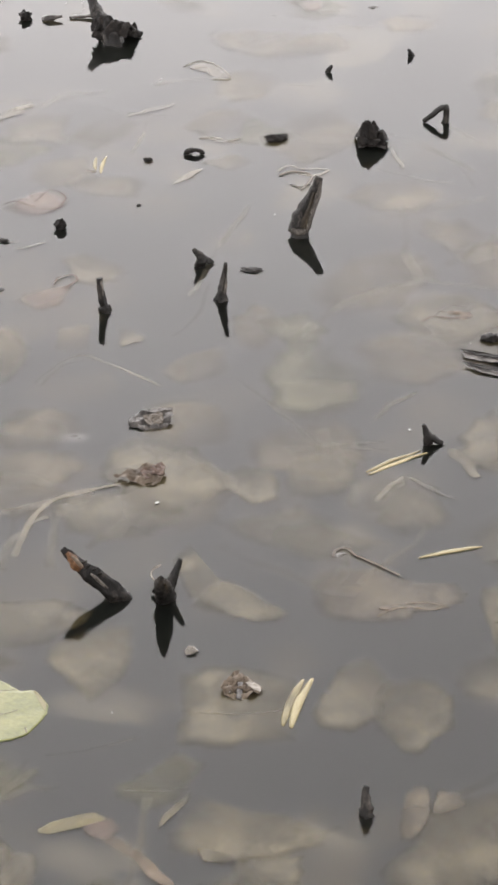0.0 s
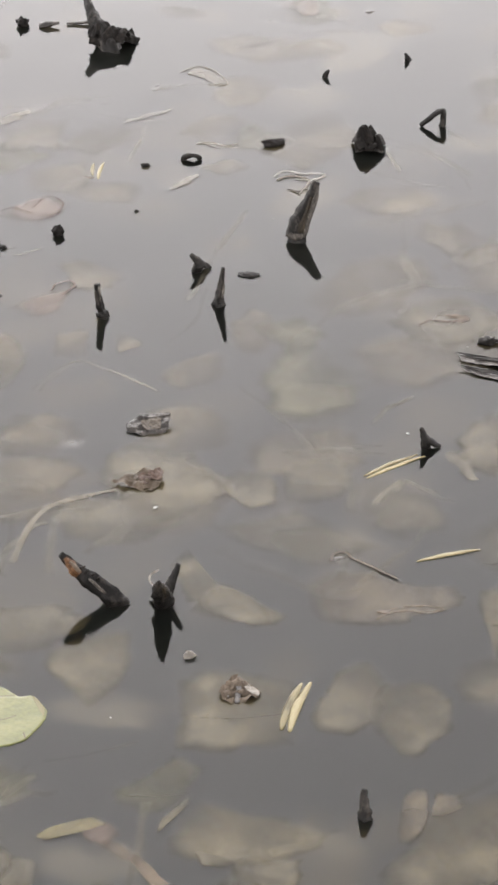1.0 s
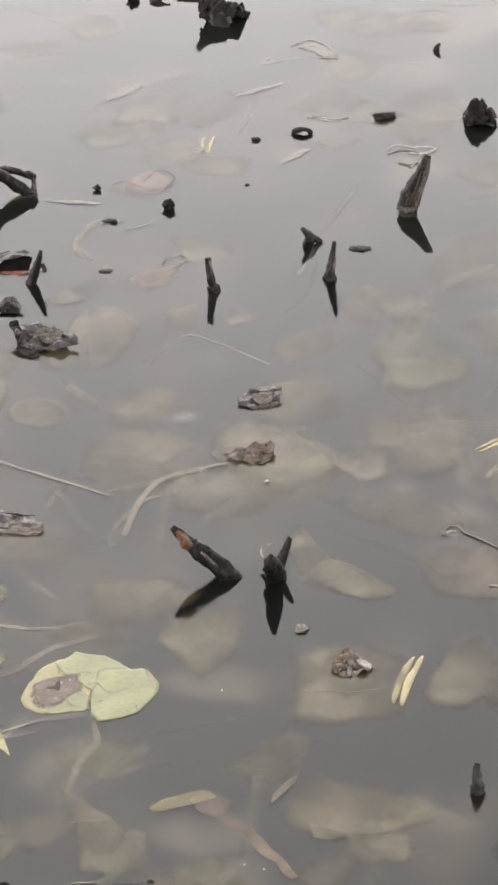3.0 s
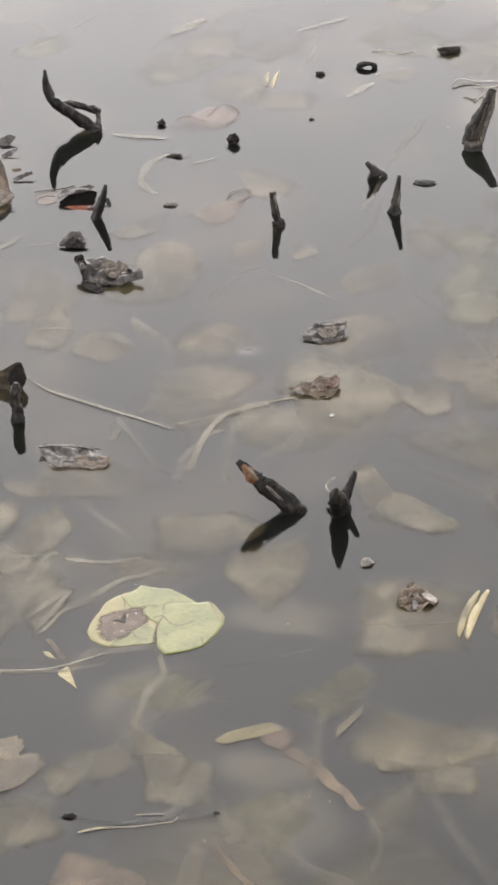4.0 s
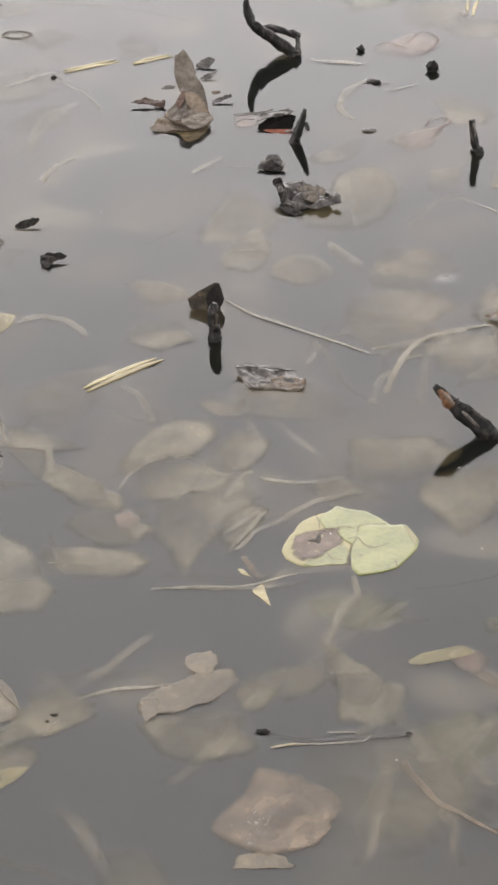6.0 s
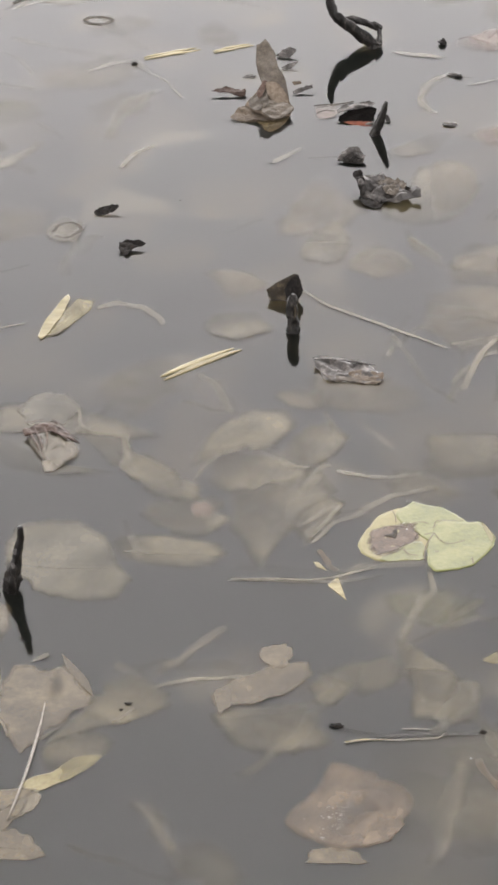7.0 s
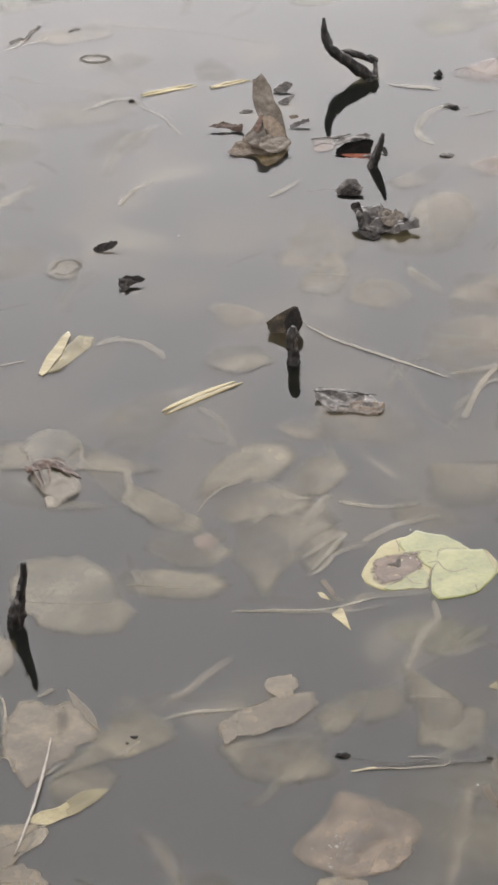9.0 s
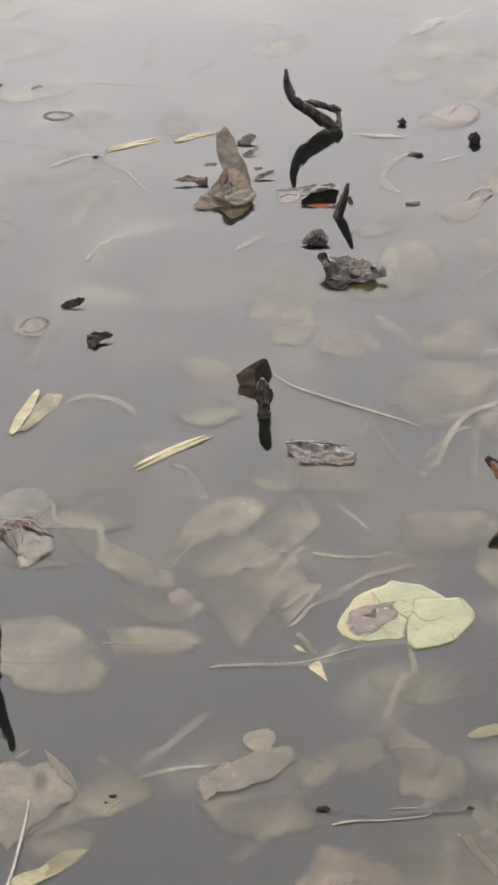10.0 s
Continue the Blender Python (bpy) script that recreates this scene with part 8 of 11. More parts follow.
stem("sunken_reed", "pale limp stem lying under the water", [(-0.43433, 2.21956, 0.00036, 0.0024), (-0.40712, 2.23589, 0.00036, 0.00241), (-0.36896, 2.24324, 0.00036, 0.00242)], FAINT_STEM_WET, 277, flat=0.06)
stem("sunken_reed", "rosy brown stem bent under the water", [(-0.12769, 2.26916, 0.00067, 0.00533), (-0.10301, 2.23941, 0.00067, 0.00575), (-0.07875, 2.20012, 0.00067, 0.0052), (-0.06214, 2.16621, 0.00067, 0.00327)], ROSY_WET, 278, flat=0.06)
stem("sunken_reed", "pale limp stem lying under the water", [(-0.06215, 2.16664, 0.00038, 0.00187), (-0.0482, 2.14572, 0.00038, 0.00232), (-0.04505, 2.11745, 0.00038, 0.0023), (-0.05061, 2.08217, 0.00038, 0.00182)], FAINT_STEM_WET, 279, flat=0.06)
stem("sunken_reed", "rosy brown stem bent under the water", [(-0.1823, 2.12927, 0.00069, 0.00278), (-0.15968, 2.08103, 0.00069, 0.00273), (-0.1316, 2.05321, 0.00069, 0.00225), (-0.0817, 2.01417, 0.00069, 0.00222)], ROSY_WET, 280, flat=0.06)
stem("sunken_reed", "pale stalk of the lily leaf under the water", [(-0.24422, 2.43433, 0.0004, 0.00205), (-0.24297, 2.3955, 0.0004, 0.00253), (-0.25232, 2.35801, 0.0004, 0.0025), (-0.25877, 2.30306, 0.0004, 0.00197)], FAINT_STEM_WET, 281, flat=0.06)
stem("sunken_reed", "pale limp stem lying under the water", [(-0.20706, 2.01204, -0.024, 0.00398), (-0.19914, 2.07827, -0.024, 0.00407), (-0.19074, 2.14517, -0.024, 0.00417)], STEM, 282)
stem("sunken_reed", "pale limp stem lying under the water", [(-0.1628, 2.14836, -0.024, 0.00324), (-0.12635, 2.1882, -0.024, 0.00328), (-0.09846, 2.22085, -0.024, 0.00331)], STEM, 283)
stem("sunken_reed", "pale limp stem lying under the water", [(-0.13999, 2.01035, -0.024, 0.00353), (-0.13697, 2.06121, -0.024, 0.00359)], STEM, 284)
stem("sunken_reed", "olive brown stem under the water", [(-0.31803, 2.52281, 0.00071, 0.00474), (-0.29335, 2.54773, 0.00071, 0.00424), (-0.26277, 2.56953, 0.00071, 0.00373), (-0.24686, 2.57195, 0.00071, 0.00267)], STEM_WET, 285, flat=0.06)
stem("sunken_reed", "pale limp stem lying under the water", [(-0.3617, 2.47928, 0.00042, 0.00364), (-0.33361, 2.51886, 0.00042, 0.00368), (-0.31278, 2.52306, 0.00042, 0.00316)], FAINT_STEM_WET, 286, flat=0.06)
stem("sunken_reed", "pale limp stem lying under the water", [(-0.37312, 2.4894, 0.00073, 0.00261), (-0.33528, 2.5392, 0.00073, 0.00318)], STEM_WET, 287, flat=0.06)
stem("sunken_reed", "pale limp stem lying under the water", [(-0.38832, 2.5633, 0.00044, 0.00374), (-0.37446, 2.61653, 0.00044, 0.00325), (-0.35544, 2.64871, 0.00044, 0.00273)], FAINT_STEM_WET, 288, flat=0.06)
stem("sunken_reed", "pale limp stem lying under the water", [(-0.34841, 2.59888, 0.00045, 0.00216), (-0.30184, 2.59117, 0.00045, 0.00215), (-0.25415, 2.60503, 0.00045, 0.00215)], FAINT_STEM_WET, 289, flat=0.06)
stem("sunken_reed", "pale limp stem lying under the water", [(-0.18883, 2.39745, 0.00076, 0.00303), (-0.15115, 2.40547, 0.00076, 0.00253), (-0.10089, 2.42755, 0.00076, 0.00204)], FAINT_STEM_WET, 290, flat=0.06)
stem("sunken_reed", "pale limp stem lying under the water", [(-0.6903, 3.39364, 0.00047, 0.00336), (-0.68367, 3.46195, 0.00047, 0.00342), (-0.65526, 3.52885, 0.00047, 0.00347)], FAINT_STEM_WET, 291, flat=0.06)
stem("sunken_reed", "pale limp stem lying under the water", [(-0.66491, 3.28657, 0.00078, 0.00262), (-0.65426, 3.33511, 0.00078, 0.00265), (-0.63389, 3.35657, 0.00078, 0.00266)], STEM_WET, 292, flat=0.06)
stem("sunken_reed", "pale limp stem lying under the water", [(-0.75455, 3.57699, 0.00079, 0.00351), (-0.72325, 3.60454, 0.00079, 0.00353), (-0.68997, 3.62115, 0.00079, 0.00354)], STEM_WET, 293, flat=0.06)
stem("sunken_reed", "pale limp stem lying under the water", [(-0.69765, 3.60075, 0.0008, 0.00212), (-0.65117, 3.54959, 0.0008, 0.00209), (-0.62274, 3.49618, 0.0008, 0.00206)], STEM_WET, 294, flat=0.06)
stem("sunken_reed", "pale limp stem lying under the water", [(-0.80788, 3.2909, 0.00051, 0.00396), (-0.77702, 3.34319, 0.00051, 0.004)], FAINT_STEM_WET, 295, flat=0.06)
stem("sunken_reed", "pale limp stem lying under the water", [(-0.79051, 3.41854, 0.00052, 0.00339), (-0.75028, 3.38486, 0.00052, 0.00336)], FAINT_STEM_WET, 296, flat=0.06)
stem("sunken_reed", "pale limp stem lying under the water", [(-0.89978, 3.77809, 0.00113, 0.00221), (-0.86661, 3.80198, 0.00113, 0.00222), (-0.84003, 3.82205, 0.00113, 0.00223)], STEM_WET, 297, flat=0.06)
stem("sunken_reed", "pale limp stem lying under the water", [(-0.33506, 3.51382, 0.00084, 0.00273), (-0.32781, 3.55814, 0.00084, 0.00276), (-0.30904, 3.58875, 0.00084, 0.00278)], STEM_WET, 298, flat=0.06)
stem("sunken_reed", "pale limp stem lying under the water", [(-0.3351, 3.51427, 0.00065, 0.00273), (-0.3261, 3.48291, 0.00065, 0.00271), (-0.31163, 3.46913, 0.00065, 0.0027)], STEM_WET, 299, flat=0.06)
stem("sunken_reed", "pale limp stem lying under the water", [(-0.32062, 3.13059, 0.00036, 0.00436), (-0.29278, 3.08763, 0.00036, 0.00431)], FAINT_STEM_WET, 300, flat=0.06)
stem("sunken_reed", "pale limp stem lying under the water", [(-0.28296, 3.55778, 0.00097, 0.00276), (-0.24257, 3.57566, 0.00097, 0.00277)], STEM_WET, 301, flat=0.06)
stem("sunken_reed", "pale limp stem lying under the water", [(-0.63547, 2.92657, 0.00068, 0.00299), (-0.60728, 2.94049, 0.00068, 0.003), (-0.58265, 2.93828, 0.00068, 0.003)], STEM_WET, 302, flat=0.06)
stem("sunken_reed", "pale limp stem lying under the water", [(-0.68757, 3.01783, 0.00039, 0.0043), (-0.68585, 3.08193, 0.00039, 0.00437), (-0.6868, 3.1258, 0.00039, 0.00442)], FAINT_STEM_WET, 303, flat=0.06)
stem("sunken_reed", "pale limp stem lying under the water", [(-0.56404, 2.65811, 0.0007, 0.00333), (-0.55244, 2.61863, 0.0007, 0.00329), (-0.55262, 2.59073, 0.0007, 0.00327)], STEM_WET, 304, flat=0.06)
stem("sunken_reed", "pale limp stem lying under the water", [(-0.45354, 3.32771, 0.00101, 0.00197), (-0.41457, 3.33443, 0.00101, 0.00197)], STEM_WET, 305, flat=0.06)
stem("sunken_reed", "pale limp stem lying under the water", [(-0.47232, 2.24781, -0.024, 0.00438), (-0.44753, 2.28481, -0.024, 0.00442), (-0.4222, 2.32259, -0.024, 0.00447)], STEM, 306)
stem("sunken_reed", "pale limp stem lying under the water", [(-0.45704, 2.21534, 0.00042, 0.00242), (-0.42006, 2.23189, 0.00042, 0.00243), (-0.39103, 2.23488, 0.00042, 0.00243)], FAINT_STEM_WET, 307, flat=0.06)
stem("sunken_reed", "pale limp stem lying under the water", [(-0.46003, 2.06428, -0.024, 0.00412), (-0.43145, 2.02684, -0.024, 0.00406), (-0.41839, 1.99867, -0.024, 0.00402)], STEM, 308)
stem("sunken_reed", "pale limp stem lying under the water", [(-0.20279, 2.00962, -0.024, 0.00621), (-0.19773, 2.07704, -0.024, 0.00635), (-0.19674, 2.14093, -0.024, 0.00649)], STEM, 309)
stem("sunken_reed", "pale limp stem lying under the water", [(-0.39856, 2.84072, -0.024, 0.00461), (-0.33583, 2.72142, -0.024, 0.00445), (-0.29778, 2.66503, -0.024, 0.00438)], STEM, 310)
stem("sunken_reed", "pale limp stem lying under the water", [(-0.24969, 2.78459, 0.00073, 0.00341), (-0.22397, 2.83447, 0.00073, 0.00345), (-0.20671, 2.85745, 0.00073, 0.00347)], STEM_WET, 311, flat=0.06)
stem("sunken_reed", "pale limp stem lying under the water", [(-0.60516, 2.23025, 0.00104, 0.00196), (-0.59548, 2.18662, 0.00104, 0.00193)], STEM_WET, 312, flat=0.06)
stem("sunken_reed", "pale limp stem lying under the water", [(-0.48317, 2.59265, -0.024, 0.00162), (-0.47209, 2.63509, -0.024, 0.00219), (-0.44115, 2.65516, -0.024, 0.0022), (-0.40748, 2.65277, -0.024, 0.00164)], STEM, 313)
stem("sunken_reed", "pale limp stem lying under the water", [(-0.35822, 2.46939, 0.00075, 0.00209), (-0.34381, 2.51121, 0.00075, 0.00264), (-0.33457, 2.53785, 0.00075, 0.00213)], STEM_WET, 314, flat=0.06)
stem("sunken_reed", "pale limp stem lying under the water", [(-0.53149, 2.82506, -0.024, 0.00462), (-0.50089, 2.77053, -0.024, 0.00454), (-0.47269, 2.72943, -0.024, 0.00337)], STEM, 315)
stem("sunken_reed", "pale limp stem lying under the water", [(-0.34453, 2.59968, 0.00046, 0.00162), (-0.31915, 2.59496, 0.00046, 0.00216), (-0.28863, 2.58497, 0.00046, 0.00161)], FAINT_STEM_WET, 316, flat=0.06)
stem("sunken_reed", "pale limp stem lying under the water", [(-0.26273, 2.30864, 0.00047, 0.00247), (-0.254, 2.34622, 0.00047, 0.003), (-0.23726, 2.37343, 0.00047, 0.00252), (-0.22552, 2.38732, 0.00047, 0.00202)], FAINT_STEM_WET, 317, flat=0.06)
stem("sunken_reed", "pale limp stem lying under the water", [(-0.32106, 2.89643, 0.00048, 0.00294), (-0.27243, 2.78451, 0.00048, 0.00341), (-0.23855, 2.73971, 0.00048, 0.0028)], FAINT_STEM_WET, 318, flat=0.06)
stem("sunken_reed", "pale limp stem lying under the water", [(-0.56044, 2.65285, 0.00049, 0.00222), (-0.54887, 2.60232, 0.00049, 0.00273), (-0.52833, 2.57533, 0.00049, 0.00217)], FAINT_STEM_WET, 319, flat=0.06)
stem("sunken_reed", "pale limp stem lying under the water", [(-0.22398, 2.16762, 0.0005, 0.00282), (-0.20615, 2.18785, 0.0005, 0.00331), (-0.19366, 2.22562, 0.0005, 0.00287)], FAINT_STEM_WET, 320, flat=0.06)
stem("sunken_reed", "pale limp stem lying under the water", [(-0.12445, 2.10732, -0.024, 0.00365), (-0.09718, 2.13029, -0.024, 0.00413), (-0.06949, 2.14549, -0.024, 0.00323)], STEM, 321)
stem("sunken_reed", "pale limp stem lying under the water", [(-0.31839, 3.12084, 0.00051, 0.0031), (-0.29432, 3.0836, 0.00051, 0.00307), (-0.26843, 3.06081, 0.00051, 0.00244)], FAINT_STEM_WET, 322, flat=0.06)
stem("sunken_reed", "pale limp stem lying under the water", [(-0.23025, 3.16535, 0.00052, 0.0025), (-0.21026, 3.2159, 0.00052, 0.00253), (-0.18228, 3.23346, 0.00052, 0.00191)], FAINT_STEM_WET, 323, flat=0.06)
stem("sunken_reed", "pale limp stem lying under the water", [(-0.32891, 2.40219, -0.024, 0.00507), (-0.28543, 2.50368, -0.024, 0.00522), (-0.25884, 2.57812, -0.024, 0.00533)], STEM, 324)
# foam flecks, some of them painted glints
fleck(-0.09535, 2.87949, 0.00696, 325)
fleck(-0.12918, 2.46866, 0.00411, 326)
fleck(0.03748, 3.65126, 0.00422, 327)
fleck(0.17259, 3.03775, 0.00484, 328)
fleck(0.25237, 3.25514, 0.00448, 329)
fleck(-0.10319, 2.18933, 0.00283, 330)
fleck(-0.08662, 2.18209, 0.00282, 331)
fleck(-0.18831, 2.12803, 0.00278, 332)
fleck(-0.58392, 3.20305, 0.00384, 333)
fleck(-0.18091, 4.40937, 0.00742, 334)
fleck(-0.02414, 2.50449, 0.00624, 335)
# faint leaves and stems all over the pond; transparency stands in for depth
leaf("sunken_leaf", "faint brown leaf, see-through to look sunk in murk", -0.18526, 3.4923, 0.000052, 0.10455, 0.07147, 110.76936, (0.96, 0.98, 0.64, 1.05, 0.97, 0.91, 1.12, 0.86, 0.78), HAZY_WET, 337, group="leaves under the water", wave=0, thick=0)
leaf("sunken_leaf", "faint brown leaf, see-through to look sunk in murk", -0.76655, 2.66622, 0.000055, 0.09872, 0.08431, 306.64118, (0.83, 0.67, 0.7, 1.1, 1.05, 0.93, 0.92, 0.65, 1.1), FAINT_WET, 339, group="leaves under the water", wave=0, thick=0)
leaf("sunken_leaf", "faint brown leaf, see-through to look sunk in murk", 0.0416, 1.96745, 0.000058, 0.17395, 0.12324, 213.47999, (0.64, 0.74, 1.1, 0.64, 0.83, 0.79, 1.06), FAINT_WET, 341, group="leaves under the water", wave=0, thick=0)
leaf("sunken_leaf", "faint olive leaf, see-through to look sunk in murk", -0.92704, 3.97747, 0.000061, 0.1438, 0.13335, 75.32059, (0.99, 0.99, 1.11, 0.97, 0.99, 1.13), OLIVE_WET, 343, group="leaves under the water", wave=0, thick=0)
leaf("sunken_leaf", "faint brown leaf, see-through to look sunk in murk", -0.19432, 2.09622, 0.000064, 0.18369, 0.17232, 59.29071, (1.12, 0.81, 1.09, 0.77, 1.12, 0.95, 1.13, 0.81), FAINT_WET, 345, group="leaves under the water", wave=0, thick=0)
leaf("sunken_leaf", "faint olive leaf, see-through to look sunk in murk", 0.11414, 4.44572, 0.000068, 0.1431, 0.1149, 270.7377, (0.76, 0.64, 0.66, 0.69, 1.11, 0.72, 0.77, 0.86), OLIVE_WET, 347, group="leaves under the water", wave=0, thick=0)
leaf("sunken_leaf", "faint olive leaf, see-through to look sunk in murk", -0.49502, 4.56951, 0.000071, 0.10179, 0.07932, 50.65788, (0.76, 0.83, 1.12, 1.12, 1.11, 0.87, 0.75, 0.77, 0.84), OLIVE_WET, 349, group="leaves under the water", wave=0, thick=0)
leaf("sunken_leaf", "faint brown leaf, see-through to look sunk in murk", 0.12176, 1.82617, 0.000074, 0.09082, 0.05936, 254.26625, (0.9, 0.62, 0.76, 0.81, 0.94, 0.83, 1.0, 0.67), FAINT_WET, 351, group="leaves under the water", wave=0, thick=0)
leaf("sunken_leaf", "faint brown leaf, see-through to look sunk in murk", -0.83978, 2.49535, 0.000077, 0.16719, 0.14114, 311.92583, (0.89, 1.04, 0.96, 1.1, 0.76, 0.75), FAINT_WET, 353, group="leaves under the water", wave=0, thick=0)
leaf("sunken_leaf", "faint olive leaf, see-through to look sunk in murk", 0.02767, 3.93989, 0.000080, 0.1094, 0.08783, 282.46935, (1.13, 0.96, 0.68, 1.05, 0.8, 1.01), OLIVE_WET, 355, group="leaves under the water", wave=0, thick=0)
leaf("sunken_leaf", "faint olive leaf, see-through to look sunk in murk", -0.30899, 3.88535, 0.000084, 0.16812, 0.12669, 61.82675, (0.63, 1.09, 0.91, 0.92, 0.69, 0.86), OLIVE_WET, 357, group="leaves under the water", wave=0, thick=0)
leaf("sunken_leaf", "faint brown leaf, see-through to look sunk in murk", -0.17912, 3.76471, 0.000105, 0.12092, 0.0963, 345.41977, (0.84, 1.08, 0.69, 0.78, 0.77, 0.84, 0.77, 0.72, 0.98), HAZY_WET, 359, group="leaves under the water", wave=0, thick=0)
leaf("sunken_leaf", "faint olive leaf, see-through to look sunk in murk", -0.49268, 3.97743, 0.000090, 0.0949, 0.07633, 66.23985, (1.07, 0.83, 1.12, 1.1, 0.79, 1.13), OLIVE_WET, 361, group="leaves under the water", wave=0, thick=0)
leaf("sunken_leaf", "faint brown leaf, see-through to look sunk in murk", 0.22592, 2.52217, 0.000093, 0.10609, 0.06499, 229.09247, (0.82, 1.04, 0.73, 0.82, 1.08, 1.03, 1.14, 0.95), FAINT_WET, 363, group="leaves under the water", wave=0, thick=0)
leaf("sunken_leaf", "faint brown leaf, see-through to look sunk in murk", -0.08285, 4.47207, 0.000096, 0.09866, 0.06978, 307.04509, (1.1, 0.83, 0.68, 0.62, 1.01, 1.06, 0.95), FAINT_WET, 365, group="leaves under the water", wave=0, thick=0)
leaf("sunken_leaf", "faint brown leaf, see-through to look sunk in murk", 0.47088, 4.17389, 0.000100, 0.09767, 0.07851, 112.74793, (1.12, 0.7, 0.71, 0.95, 0.87, 1.08), FAINT_WET, 367, group="leaves under the water", wave=0, thick=0)
leaf("sunken_leaf", "faint brown leaf, see-through to look sunk in murk", -0.77356, 3.12268, 0.000103, 0.14415, 0.11162, 211.91673, (1.02, 0.83, 0.64, 1.0, 0.79, 1.01, 1.05, 1.02), HAZY_WET, 369, group="leaves under the water", wave=0, thick=0)
leaf("sunken_leaf", "faint brown leaf, see-through to look sunk in murk", -0.74679, 3.73466, 0.000106, 0.11117, 0.09328, 188.30727, (0.64, 1.04, 0.98, 1.09, 0.81, 0.77), FAINT_WET, 371, group="leaves under the water", wave=0, thick=0)
leaf("sunken_leaf", "faint brown leaf, see-through to look sunk in murk", -0.45178, 4.22196, 0.000109, 0.13296, 0.0963, 185.63191, (0.81, 0.76, 0.65, 1.06, 0.96, 0.73), FAINT_WET, 373, group="leaves under the water", wave=0, thick=0)
leaf("sunken_leaf", "faint brown leaf, see-through to look sunk in murk", 0.00499, 1.80823, 0.000112, 0.09765, 0.08554, 70.01146, (0.91, 0.85, 1.0, 0.82, 0.7, 0.72, 0.7, 1.06, 0.95), FAINT_WET, 375, group="leaves under the water", wave=0, thick=0)
leaf("sunken_leaf", "faint brown leaf, see-through to look sunk in murk", -0.38905, 1.81956, 0.000116, 0.14884, 0.11558, 14.335, (0.63, 0.64, 0.98, 1.06, 0.79, 0.8, 0.99), FAINT_WET, 377, group="leaves under the water", wave=0, thick=0)
leaf("sunken_leaf", "faint brown leaf, see-through to look sunk in murk", 0.07475, 3.13673, 0.000119, 0.11779, 0.0905, 32.66931, (0.78, 0.66, 1.01, 1.0, 0.77, 0.92), HAZY_WET, 379, group="leaves under the water", wave=0, thick=0)
leaf("sunken_leaf", "faint brown leaf, see-through to look sunk in murk", -0.75775, 3.56945, 0.000122, 0.16054, 0.13977, 229.36055, (0.95, 0.67, 0.92, 1.06, 1.01, 0.91, 0.63, 1.09, 0.94), FAINT_WET, 381, group="leaves under the water", wave=0, thick=0)
leaf("sunken_leaf", "faint brown leaf, see-through to look sunk in murk", -0.18671, 3.95436, 0.000125, 0.15005, 0.12816, 210.50078, (0.94, 1.04, 0.62, 0.8, 1.0, 0.63), FAINT_WET, 383, group="leaves under the water", wave=0, thick=0)
leaf("sunken_leaf", "faint olive leaf, see-through to look sunk in murk", -0.86909, 2.70048, 0.000128, 0.14946, 0.12106, 333.09884, (0.96, 1.05, 0.87, 0.85, 0.92, 0.79), OLIVE_WET, 385, group="leaves under the water", wave=0, thick=0)
leaf("sunken_leaf", "faint brown leaf, see-through to look sunk in murk", 0.24304, 4.36949, 0.000132, 0.11183, 0.06984, 195.36692, (0.64, 0.99, 0.91, 0.98, 0.71, 0.72, 1.11, 0.9), HAZY_WET, 387, group="leaves under the water", wave=0, thick=0)
leaf("sunken_leaf", "faint brown leaf, see-through to look sunk in murk", 0.34598, 4.09708, 0.000135, 0.13094, 0.08034, 248.23645, (1.0, 0.62, 1.12, 0.69, 1.02, 1.11, 1.04, 0.62), FAINT_WET, 389, group="leaves under the water", wave=0, thick=0)
leaf("sunken_leaf", "faint brown leaf, see-through to look sunk in murk", -0.38171, 1.96249, 0.000138, 0.09274, 0.05683, 310.03653, (0.86, 0.74, 0.91, 0.91, 1.06, 1.08, 0.73), FAINT_WET, 391, group="leaves under the water", wave=0, thick=0)
leaf("sunken_leaf", "faint brown leaf, see-through to look sunk in murk", 0.44373, 4.45691, 0.000141, 0.1303, 0.07999, 31.72846, (0.82, 1.09, 1.12, 0.69, 0.8, 0.85, 1.06), HAZY_WET, 393, group="leaves under the water", wave=0, thick=0)
leaf("sunken_leaf", "faint brown leaf, see-through to look sunk in murk", -0.2614, 2.56585, 0.000144, 0.09097, 0.06345, 325.41352, (0.78, 1.12, 1.03, 1.1, 0.99, 0.95, 0.74, 0.81, 1.04), FAINT_WET, 395, group="leaves under the water", wave=0, thick=0)
leaf("sunken_leaf", "faint brown leaf, see-through to look sunk in murk", 0.37628, 3.70874, 0.000148, 0.14774, 0.11069, 111.64162, (0.69, 0.93, 0.9, 1.0, 0.91, 0.8, 0.84), FAINT_WET, 397, group="leaves under the water", wave=0, thick=0)
leaf("sunken_leaf", "faint brown leaf, see-through to look sunk in murk", 0.40843, 2.65724, 0.000151, 0.15996, 0.10123, 42.59612, (1.0, 1.08, 0.81, 1.08, 1.1, 0.9, 1.01, 0.71), FAINT_WET, 399, group="leaves under the water", wave=0, thick=0)
leaf("sunken_leaf", "faint olive leaf, see-through to look sunk in murk", -0.23205, 2.36224, 0.000154, 0.09806, 0.07785, 161.30947, (0.96, 0.95, 0.73, 0.9, 0.75, 0.86, 0.79, 0.72), OLIVE_WET, 401, group="leaves under the water", wave=0, thick=0)
